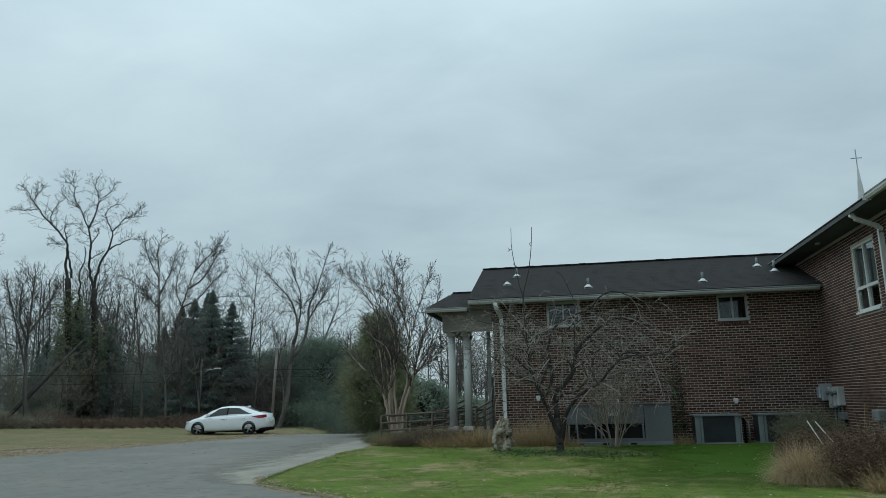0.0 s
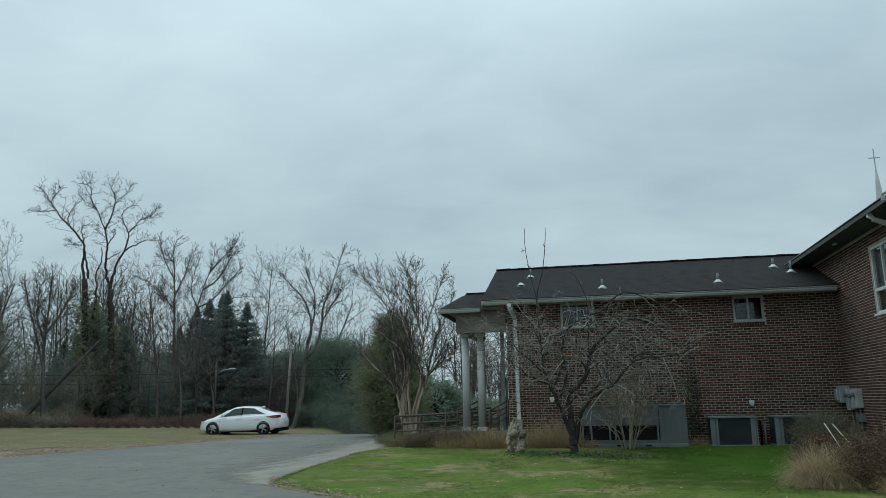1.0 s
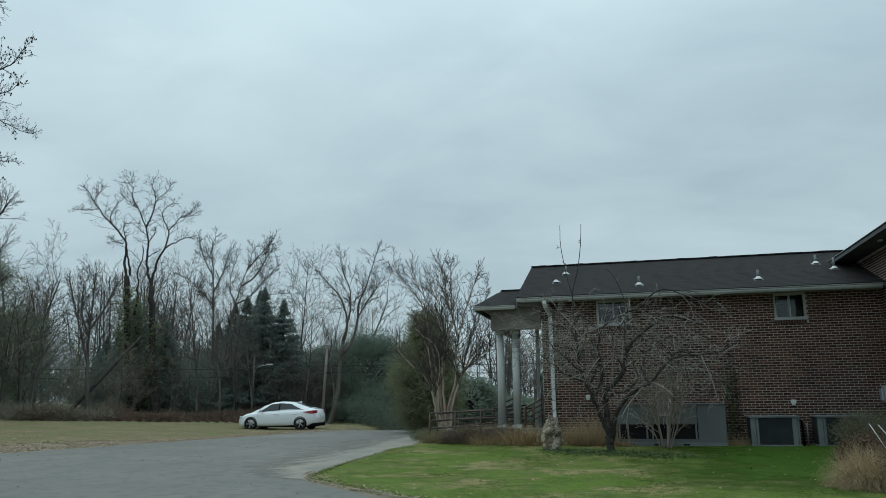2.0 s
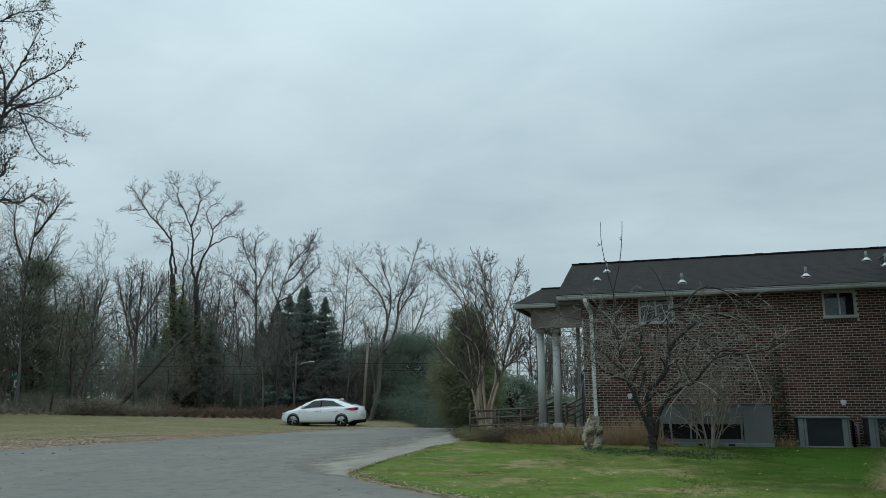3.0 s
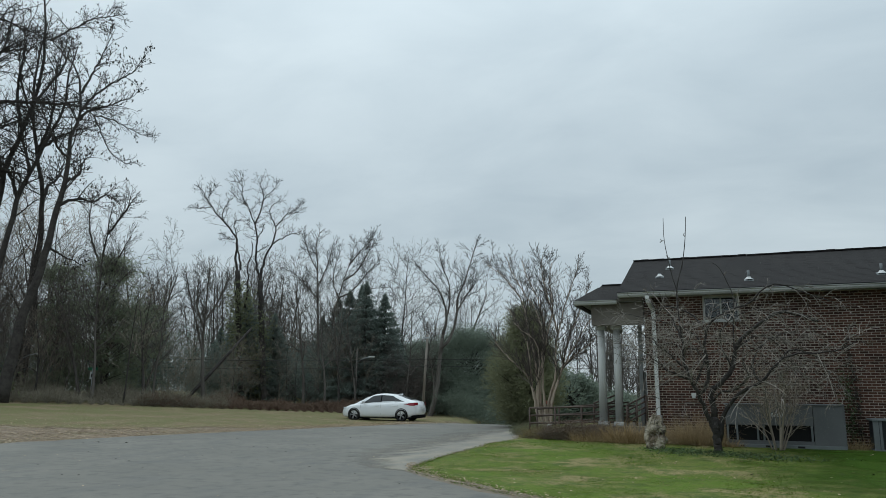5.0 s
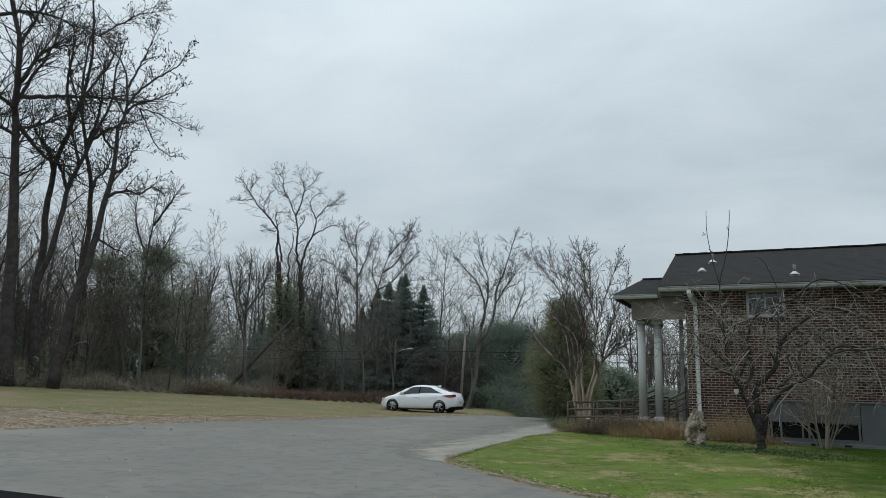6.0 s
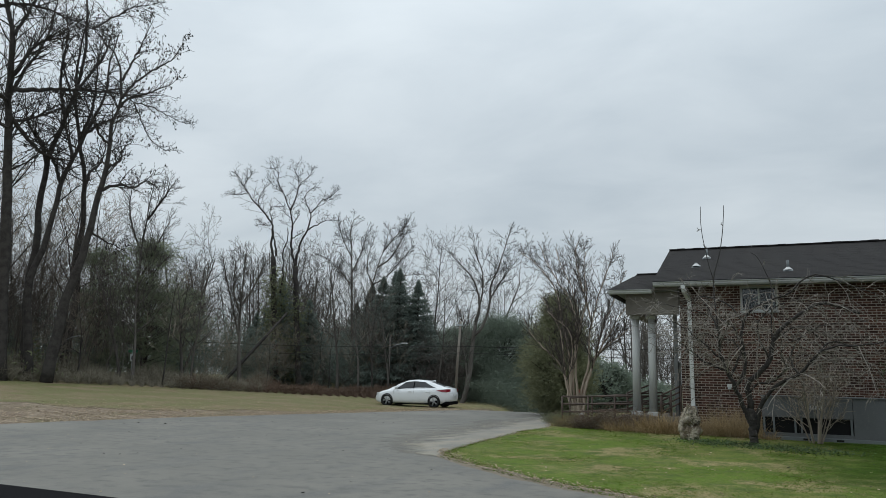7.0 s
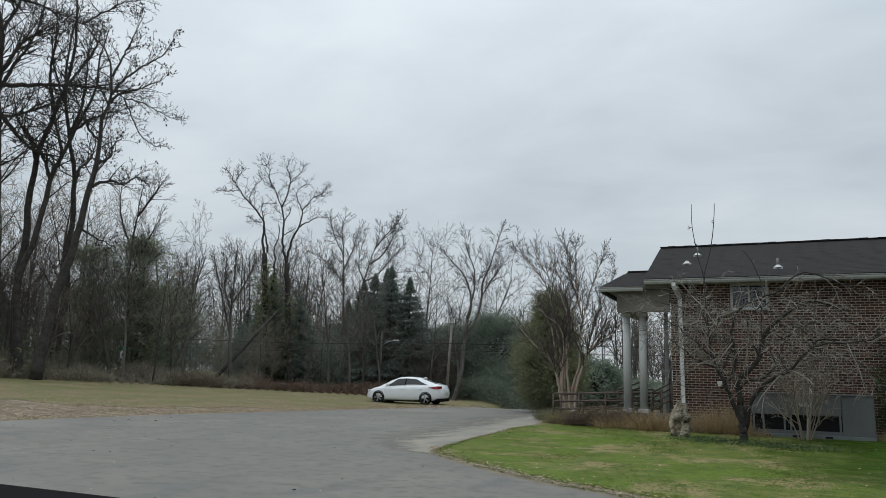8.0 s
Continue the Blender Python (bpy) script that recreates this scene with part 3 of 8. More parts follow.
for z in (1.5, 2.9):
    part("strap", boxes((-1.90, -1.76, 21.893, 21.99, z, z + 0.03)), "gutter", dsp)


# roof vents
def vent(x, y, h):
    z = EAVE_Z + (y - EAVE_Y) * (RIDGE_Z - EAVE_Z) / (RIDGE_Y - EAVE_Y)
    v = thing("roof_vent", "grey vent pipe with a bright metal flashing collar", "roof vent", "vents on the roof", at=(x, y, z))
    bm = bmesh.new()
    bmesh.ops.create_cone(bm, cap_ends=True, segments=16, radius1=0.034, radius2=0.034, depth=h, matrix=Matrix.Translation((0, 0, h / 2 + 0.02)))
    part("pipe", bm, "hvac2", v, smooth=True)
    bm = bmesh.new()
    bmesh.ops.create_cone(bm, cap_ends=False, segments=18, radius1=0.115, radius2=0.045, depth=0.08, matrix=Matrix.Translation((0, 0, 0.055)))
    part("collar", bm, "white", v, smooth=True)
    pl = part("plate", boxes((-0.12, 0.12, -0.13, 0.13, 0.004, 0.016)), "hvac2", v)
    pl.rotation_euler = (math.atan((RIDGE_Z - EAVE_Z) / (RIDGE_Y - EAVE_Y)), 0, 0)
    return v


for x, y, h in ((-1.72, 23.05, 0.10), (-1.50, 24.1, 0.26), (0.70, 22.25, 0.26), (3.90, 22.3, 0.26), (5.76, 23.85, 0.26), (6.05, 23.1, 0.33)):
    vent(x, y, h)

# small lamps on the wall
for x, z in ((-0.88, 1.47), (4.41, 1.28)):
    lamp = thing("wall_lamp", "small white weatherproof lamp box on the brick wall", "wall lamp", "lamps on the wall", at=(x, WALL_Y, z))
    part("housing", boxes((-0.06, 0.06, -0.09, 0.0, -0.02, 0.07), bevel=0.012), "white", lamp)
    part("lens", boxes((-0.045, 0.045, -0.085, -0.012, -0.07, -0.021), bevel=0.008), "lens", lamp)

# ---------------------------------------------------------------- entrance porch at the end of the wing
porch = thing("porch_roof", "low shingled porch roof on a beige box beam", "porch roof", kind="structure", at=(0, 0, 0))
slab("deck_south", [(-3.98, 21.68, 4.10), (-2.74, 21.68, 4.10), (-2.74, 23.6, 4.79), (-3.5, 23.6, 4.79)], 0.05, "soffit", porch)
slab("deck_west", [(-3.98, 25.6, 4.10), (-3.98, 21.68, 4.10), (-3.5, 23.6, 4.79)], 0.05, "shingle", porch)
slab("deck_north", [(-3.5, 23.6, 4.79), (-2.74, 23.6, 4.79), (-2.74, 25.6, 4.10), (-3.98, 25.6, 4.10)], 0.05, "shingle", porch)
shingle_slope("shingles", -4.0, -2.74, 21.66, 4.115, 23.6, 4.80, porch, 14, 6, "", 0.5)
part("ridge_cap", boxes((-3.5, -2.74, 23.5, 23.7, 4.78, 4.825)), "shingle", porch)
part("fascia", boxes((-3.98, -2.79, 21.655, 21.68, 3.99, 4.09)), "white", porch)
part("fascia", boxes((-4.0, -3.97, 21.68, 25.6, 3.96, 4.06)), "soffit", porch)
part("beam", boxes((-3.56, -2.12, 21.86, 22.1, 3.42, 4.04)), "beige", porch, "beige boxed beam under the porch eave")
part("beam", boxes((-3.56, -3.2, 22.1, 25.4, 3.45, 4.04)), "beige", porch)
part("ceiling_board", boxes((-3.9, -2.12, 21.7, 25.5, 4.045, 4.065)), "soffit", porch)
part("filler_board", boxes((-2.77, -2.1, 21.62, 22.05, 4.066, 4.17)), "beige", porch)
gutter("porch_gutter", (-3.99, 21.65, 4.09), (-2.79, 21.65, 4.09), 0, "gutter", "", porch)


def column(x, y, z0, z1, r):
    c = thing("column", "round off-white porch column on a square base", "column", "porch columns", at=(x, y, z0))
    bm = bmesh.new()
    bmesh.ops.create_cone(bm, cap_ends=True, segments=28, radius1=r, radius2=r * 0.88, depth=z1 - z0 - 0.2, matrix=Matrix.Translation((0, 0, (z1 - z0) / 2)))
    part("shaft", bm, "column", c, smooth=True)
    part("base", boxes((-r * 1.25, r * 1.25, -r * 1.25, r * 1.25, 0, 0.1), bevel=0.01), "column", c)
    part("capital", boxes((-r * 1.2, r * 1.2, -r * 1.2, r * 1.2, z1 - z0 - 0.1, z1 - z0), bevel=0.01), "column", c)
    return c


for x, y in ((-3.38, 22.35), (-2.93, 22.35)):
    column(x, y, 0.62, 3.42, 0.115)
post = thing("door_frame", "grey timber door frame of the porch entrance", "door frame", at=(-2.3, 22.55, 0.62))
part("jamb", boxes((-0.05, 0.05, -0.06, 0.06, 0, 2.84)), "soffit", post)
part("panel", boxes((-0.06, 0.12, 0.06, 0.1, 0, 1.5)), "soffit", post)
# floor and steps carry the shade around the porch in their colour
plat = part("porch_floor", boxes((-3.75, -2.1, 21.95, 25.5, -0.3, 0.62), bevel=0.02), "shade_concrete")
tagged(plat, "raised grey concrete porch floor", "porch floor", kind="structure")
stairs = thing("porch_steps", "grey concrete steps up to the porch", "steps", kind="structure", at=(0, 0, 0))
for k in range(3):
    part("step", boxes((-4.05 - 0.3 * k, -3.76 - 0.3 * k, 22.1, 24.5, -0.3, 0.46 - 0.155 * k), bevel=0.01), "shade_concrete", stairs)


def rail_run(a, b, za, zb, bars, posts, label, drop=0.22, floor=None):
    """Pipe railing from plan point a to b, with top heights za and zb and parallel bars below."""
    A, B = Vector((*a, 0)), Vector((*b, 0))
    t = thing("railing", label, "railing", "pipe railings at the porch", at=(a[0], a[1], 0))
    o = Vector((a[0], a[1], 0))
    for k in range(bars):
        pa, pb = A - o + Vector((0, 0, za - drop * k)), B - o + Vector((0, 0, zb - drop * k))
        pipe("bar", [pa, pa.lerp(pb, 0.5), pb], 0.024, "rail", t)
    for k in range(posts):
        f = k / (posts - 1)
        p = (A - o).lerp(B - o, f)
        zt = za + (zb - za) * f
        zg = min(height(a[0] + p.x, a[1] + p.y) + 0.02, zt - 0.5) if floor is None else floor
        pipe("post", [(p.x, p.y, zg), (p.x, p.y, zt)], 0.027, "rail", t)
    return t


rail_run((-5.62, 22.6), (-2.5, 22.55), 1.06, 1.17, 4, 5, "brown pipe railing with four bars along the ramp")
rail_run((-5.75, 24.0), (-2.9, 24.0), 1.0, 1.25, 4, 5, "brown pipe railing on the far side of the ramp")
rail_run((-3.72, 22.75), (-2.98, 22.75), 1.22, 1.50, 4, 3, "sloping brown stair rail beside the columns", 0.15, 0.6)
rail_run((-2.70, 22.2), (-2.16, 22.2), 1.18, 1.46, 4, 3, "sloping brown stair rail at the wall corner", 0.15, 0.6)

# ---------------------------------------------------------------- tall wing at right angles
WX, WY0, WTOP, WEND = 6.8, 22.0, 5.20, 12.0
BIG = (17.84, 19.18, 3.26, 4.80)


def wing_wall():
    y0, y1, z0, z1 = BIG
    bm = bmesh.new()
    xa, xb = WX + 0.004, WX + 0.3
    box(bm, xa, xb, WEND, y0, -0.2, WTOP)
    box(bm, xa, xb, y1, 32.0, -0.2, WTOP)
    box(bm, xa, xb, y0, y1, -0.2, z0)
    box(bm, xa, xb, y0, y1, z1, WTOP)
    ob = part("wall_wing_west", bm, "mortar")
    tagged(ob, "tall red-brown brick wall with pale joints", "wall", kind="structure")
    return ob


wall_wing = wing_wall()
for nm, b in (("wall_wing_south", (WX + 0.3, 16.2, WEND, WEND + 0.3, -0.2, WTOP)), ("wall_wing_north", (WX + 0.3, 16.2, 31.7, 32.0, -0.2, WTOP)), ("wall_wing_east", (16.2, 16.5, WEND, 32.0, -0.2, WTOP))):
    tagged(part(nm, boxes(b), "brick"), "plain dark red brick wall", "wall", kind="structure")
tagged(part("floor_wing", boxes((WX + 0.3, 16.2, WEND + 0.3, 31.7, 2.3, 2.45)), "concrete"), "plain dark upper floor slab", "floor", kind="structure")
roof_tall = thing("roof_tall", "dark shingle roof with wide eaves over the tall wing", "roof", kind="structure", at=(0, 0, 0))
EX, EZ = 6.18, 5.30
slab("deck_west", [(EX, WEND - 0.6, EZ), (11.6, WEND - 0.6, 8.0), (11.6, 32.6, 8.0), (EX, 32.6, EZ)], 0.12, "shingle", roof_tall)
slab("deck_east", [(11.6, WEND - 0.6, 8.0), (17.1, WEND - 0.6, EZ), (17.1, 32.6, EZ), (11.6, 32.6, 8.0)], 0.12, "shingle", roof_tall)
for y in (WEND + 0.02, 31.9):
    slab("gable", [(WX + 0.2, y, 5.1), (16.3, y, 5.1), (11.6, y, 7.75)], 0.05, "beige", roof_tall)
part("soffit", boxes((EX + 0.03, WX + 0.002, WEND - 0.4, 32.4, 5.19, 5.21)), "dark_trim", roof_tall, "dark grey boarded soffit")
part("fascia", boxes((EX - 0.025, EX, WEND - 0.6, 32.6, 5.18, 5.27)), "dark_trim", roof_tall, "dark painted fascia board")
part("drip_edge", boxes((EX - 0.045, EX + 0.02, 15.95, 32.6, 5.302, 5.314)), "gutter", roof_tall, "thin white drip edge along the eave")
part("soffit_lamp", boxes((6.4, 6.5, 20.3, 20.42, 5.14, 5.189), bevel=0.01), "lens", roof_tall)
gt = thing("gutter", "white box gutter at the eave of the tall wing", "gutter", at=(0, 0, 0))
gutter("trough", (EX - 0.025, 15.9, 5.29), (EX - 0.025, WEND - 0.5, 5.29), 1, "white", "", gt)
part("end_cap", boxes((EX - 0.17, EX - 0.02, 15.9, 15.92, 5.16, 5.30)), "white", gt)
d2 = thing("downspout", "white round-cornered downspout crossing under the wide eave", "downspout", at=(0, 0, 0))
rect_tube("elbow", [(EX + 0.03, 17.2, 5.24), (EX + 0.04, 17.2, 5.14), (EX + 0.1, 17.2, 5.07), (WX - 0.12, 17.2, 4.90), (WX - 0.06, 17.2, 4.84), (WX - 0.06, 17.2, 4.74)], 0.10, 0.08, "white", d2)
rect_tube("pipe", [(WX - 0.06, 17.2, 4.78), (WX - 0.06, 17.2, 2.5), (WX - 0.06, 17.2, 0.2)], 0.10, 0.08, "white", d2)
# flashing where the low roof meets the wing
tagged(part("flashing", boxes((6.62, 6.79, 21.75, 22.1, 4.34, 4.41), (6.66, 6.79, 22.1, 22.9, 4.46, 4.54)), "metal"), "crumpled pale metal flashing where the roofs meet", "flashing", kind="structure")

bw = thing("window_3", "tall white-framed window of four panes in the brick wing", "window", kind="structure", at=(WX, (BIG[0] + BIG[1]) / 2, BIG[2]))
hw, hh, f = (BIG[1] - BIG[0]) / 2, BIG[3] - BIG[2], 0.055
part("window_frame", boxes((0.02, 0.1, -hw, -hw + f, 0, hh), (0.02, 0.1, hw - f, hw, 0, hh), (0.02, 0.1, -hw + f, hw - f, hh - f, hh), (0.02, 0.1, -hw + f, hw - f, 0, f)), "white", bw)
part("transom", boxes((0.01, 0.1, -hw + f, hw - f, 0.50, 0.57)), "white", bw)
part("mullion", boxes((0.015, 0.1, -0.026, 0.026, f, 0.5), (0.015, 0.1, -0.026, 0.026, 0.57, hh - f)), "white", bw)
part("window_sill", boxes((-0.05, 0.02, -hw - 0.04, hw + 0.04, -0.06, 0.0), bevel=0.008), "white", bw)
for a, b in ((-hw + f, -0.026), (0.026, hw - f)):
    for c, d in ((f, 0.5), (0.57, hh - f)):
        p = part("pane", boxes((0.055, 0.061, a, b, c, d)), "glass", bw)
        p.visible_shadow = False
for a, b in ((-hw + f + 0.02, -0.06), (0.06, hw - f - 0.02)):
    part("backing", boxes((0.16, 0.18, a, b, 0.62, hh - f)), "soffit", bw, "grey drawn curtain")

# steeple with a cross behind the eave
st = thing("steeple", "slim pale steeple tipped with a thin metal cross", "steeple", at=(9.72, 26.0, 6.9))
bm = bmesh.new()
bmesh.ops.create_cone(bm, cap_ends=True, segments=4, radius1=0.22, radius2=0.025, depth=1.75, matrix=Matrix.Translation((0, 0, 0.90)) @ Matrix.Rotation(radians(35), 4, "Z"))
part("spire", bm, "white", st)
part("cross_pole", boxes((-0.013, 0.013, -0.013, 0.013, 1.7, 2.42)), "metal", st)
part("cross_arm", boxes((-0.17, 0.17, -0.012, 0.012, 2.105, 2.13)), "metal", st)
part("base_box", boxes((-0.42, 0.42, -0.42, 0.42, -0.55, 0.1)), "white", st)

# ---------------------------------------------------------------- trees


def wobble(r, s):
    return Vector((r.gauss(0, s), r.gauss(0, s), r.gauss(0, s)))


def branch(r, p, d, length, r0, r1, segs, bend, droop):
    """Points and radii of one crooked branch."""
    pts, rad = [p.copy()], [r0]
    d = d.normalized()
    for k in range(segs):
        d = (d + wobble(r, bend) + Vector((0, 0, droop))).normalized()
        p = p + d * (length / segs)
        pts.append(p.copy())
        rad.append(r0 + (r1 - r0) * ((k + 1) / segs) ** 0.85)
    return pts, rad, d


def grow(r, out, p, d, length, r0, level, cfg):
    """Adds a branch and its children to out[level]."""
    c = cfg[level]
    segs = c["segs"]
    pts, rad, end = branch(r, p, d, length, r0, max(r0 * c["taper"], 0.003), segs, c["bend"], c["droop"])
    out.setdefault(level, []).append((pts, rad, c["sides"]))
    if level + 1 >= len(cfg):
        return
    n = cfg[level + 1]
    kids = max(1, int(round(c["kids"] * r.uniform(0.8, 1.2))))
    spin = r.uniform(0, 6.28)
    for k in range(kids):
        f = c["first"] + (1 - c["first"]) * ((k + r.uniform(0.1, 0.9)) / kids)
        i = min(int(f * segs), segs - 1)
        t = f * segs - i
        q = pts[i].lerp(pts[i + 1], t)
        ax = (pts[i + 1] - pts[i]).normalized()
        side = ax.orthogonal().normalized()
        side.rotate(Matrix.Rotation(spin + k * 2.4 + r.uniform(-0.5, 0.5), 3, ax))
        ang = radians(n["angle"] * r.uniform(0.75, 1.25))
        dd = ax * math.cos(ang) + side * math.sin(ang)
        ln = length * n["ratio"] * r.uniform(0.7, 1.2) * (1.0 - c.get("fall", 0.35) * f)
        rr = min(rad[i] * 0.75, (rad[i] * n["thin"]))
        grow(r, out, q, dd, ln, max(rr, 0.004), level + 1, cfg)


def L(segs, sides, taper, bend, droop, kids, first, angle, ratio, thin, fall=0.35):
    return dict(segs=segs, sides=sides, taper=taper, bend=bend, droop=droop, kids=kids, first=first, angle=angle, ratio=ratio, thin=thin, fall=fall)


def ribbon_into(verts, faces, pts, rad, r):
    """A thin twig as a narrow tapering blade."""
    d = (pts[-1] - pts[0])
    s = d.cross(Vector((r.gauss(0, 1), r.gauss(0, 1), r.gauss(0, 1))))
    s = s.normalized() if s.length > 1e-6 else Vector((1, 0, 0))
    b = len(verts)
    for p, w in zip(pts, rad):
        verts.append(tuple(p - s * w))
        verts.append(tuple(p + s * w))
    for i in range(len(pts) - 1):
        faces.append((b + 2 * i, b + 2 * i + 1, b + 2 * i + 3, b + 2 * i + 2))


RIB = random.Random(5)


def limbs_mesh(limbs, least=0.0):
    v, f = [], []
    for pts, rad, sides in limbs:
        if least:
            rad = [max(x, least) for x in rad]
        if sides == 2:
            ribbon_into(v, f, pts, rad, RIB)
        else:
            tube_into(v, f, pts, rad, sides)
    return v, f


def limb(tree, pts, r0, r1, kids, reach=1.0, first=0.25, up=0.25):
    """Adds a main limb along plan points to a tree under way, with side branches from its own rule."""
    rr, cfg = tree["rng"], tree["cfg"]
    line = resample(spline(pts, 6), 24)
    line = [p + wobble(rr, tree["crook"]) for p in line]
    rad = [r0 + (r1 - r0) * (k / 23) ** 0.8 for k in range(24)]
    tree["wood"].append((line, rad, 8))
    kids = int(kids * tree["more"])
    for k in range(kids):
        i = min(int(23 * (first + (1 - first) * (k + rr.random()) / kids)), 22)
        ax = (line[i + 1] - line[i]).normalized()
        d = (ax * tree["sweep"] + Vector((rr.gauss(0, 0.65), rr.gauss(0, 0.65), rr.gauss(up, 0.45)))).normalized()
        out = {}
        grow(rr, out, line[i], d, reach * rr.uniform(0.55, 1.3) * (1.1 - 0.45 * S(12, 23, i)), min(tree["twig0"], rad[i] * 0.65), 0, cfg)
        for lv in out:
            tree["twigs"] += out[lv]
            if lv == len(cfg) - 1:
                tree["tips"] += [p[-1] for p, _, _ in out[lv]]


def limb_tree(name, label, category, wood, twig, seed, cfg, crook, twig0, least, group="", sweep=0.6):
    return dict(ob=thing(name, label, category, group), wood=[], twigs=[], tips=[], rng=random.Random(seed), cfg=cfg, crook=crook, twig0=twig0, least=least, mats=(wood, twig), more=1.0, sweep=sweep)


def finish(tree, pods=0, pod=0.06):
    v, f = limbs_mesh(tree["wood"])
    raw("trunk", v, f, tree["mats"][0], tree["ob"], smooth=True)
    v, f = limbs_mesh(tree["twigs"], tree["least"])
    raw("crown", v, f, tree["mats"][1], tree["ob"])
    if pods:
        tree["rng"].shuffle(tree["tips"])
        seed_pods(tree["rng"], tree["tips"][:pods], pod, tree["ob"])
    return tree["ob"]


def seed_pods(r, tips, size, parent):
    v, f = [], []
    for q in tips:
        k = len(v)
        s = size * r.uniform(0.7, 1.3)
        for dx, dy, dz in ((s, 0, 0), (0, s, 0), (-s, 0, 0), (0, -s, 0), (0, 0, s * 1.6), (0, 0, -s * 1.3)):
            v.append((q.x + dx, q.y + dy, q.z + dz))
        f += [(k + i, k + (i + 1) % 4, k + 4) for i in range(4)] + [(k + (i + 1) % 4, k + i, k + 5) for i in range(4)]
    raw("seed_growth", v, f, "twig_dark", parent, "dark dried seed pods on the twig ends")["kind"] = "stuff"


def blobs_into(v, f, r, centre, size, n, leaf, flat=1.0, hang=0.0):
    """n small leaf blades scattered about a centre."""
    for _ in range(n):
        q = centre + Vector((r.gauss(0, size), r.gauss(0, size), r.gauss(0, size * flat)))
        a = Vector((r.gauss(0, 1), r.gauss(0, 1), r.gauss(0, 0.6) - hang)).normalized() * leaf * r.uniform(0.6, 1.3)
        b = a.orthogonal().normalized()
        b.rotate(Matrix.Rotation(r.uniform(0, 6.28), 3, a.normalized()))
        b = b * leaf * 0.34
        k = len(v)
        v += [tuple(q - a - b * 0.3), tuple(q - a * 0.2 + b), tuple(q + a), tuple(q - a * 0.2 - b)]
        f.append((k, k + 1, k + 2, k + 3))


def sprays_into(v, f, r, centre, size, n, needle, flat=0.6, wide=0.05):
    """Feathery evergreen growth: n small upswept fans of three slim needles about a centre."""
    for _ in range(n):
        q = centre + Vector((r.gauss(0, size), r.gauss(0, size), r.gauss(0, size * flat)))
        out = Vector((q.x - centre.x, q.y - centre.y, 0.35 * size)).normalized()
        for _ in range(3):
            a = (out + wobble(r, 0.5)).normalized() * needle * r.uniform(0.6, 1.3)
            b = a.orthogonal().normalized()
            b.rotate(Matrix.Rotation(r.uniform(0, 6.28), 3, a.normalized()))
            b = b * needle * wide
            k = len(v)
            v += [tuple(q - b), tuple(q + b), tuple(q + a)]
            f.append((k, k + 1, k + 2))


def bare_tree(seed, hgt, r0, cfg, wood, twig, label, category="tree", group="", lean=(0, 0), stems=1, split=2, least=0.010, spread=(0.12, 0.50)):
    r = random.Random(seed)
    t = thing("tree", label, category, group)
    out = {}
    for s in range(stems):
        a = 6.28 * s / stems + r.uniform(-0.4, 0.4)
        sp = 0.0 if stems == 1 else r.uniform(*spread)
        d = Vector((lean[0] + sp * math.cos(a), lean[1] + sp * math.sin(a), 1))
        off = Vector((0, 0, -0.15)) if stems == 1 else Vector((0.03 * hgt * math.cos(a), 0.03 * hgt * math.sin(a), -0.15))
        grow(r, out, off, d, hgt * (1 if stems == 1 else r.uniform(0.85, 1.1)), r0 * (1 if stems == 1 else r.uniform(0.6, 1.0)), 0, cfg)
    low, high = [], []
    for lv, limbs in out.items():
        (low if lv < split else high).extend(limbs)
    # root flare
    for pts, rad, _ in out[0]:
        rad[0] *= 1.35
    v, f = limbs_mesh(low)
    raw("trunk", v, f, wood, t, smooth=True)
    v, f = limbs_mesh(high, least)
    raw("crown", v, f, twig, t)
    return t


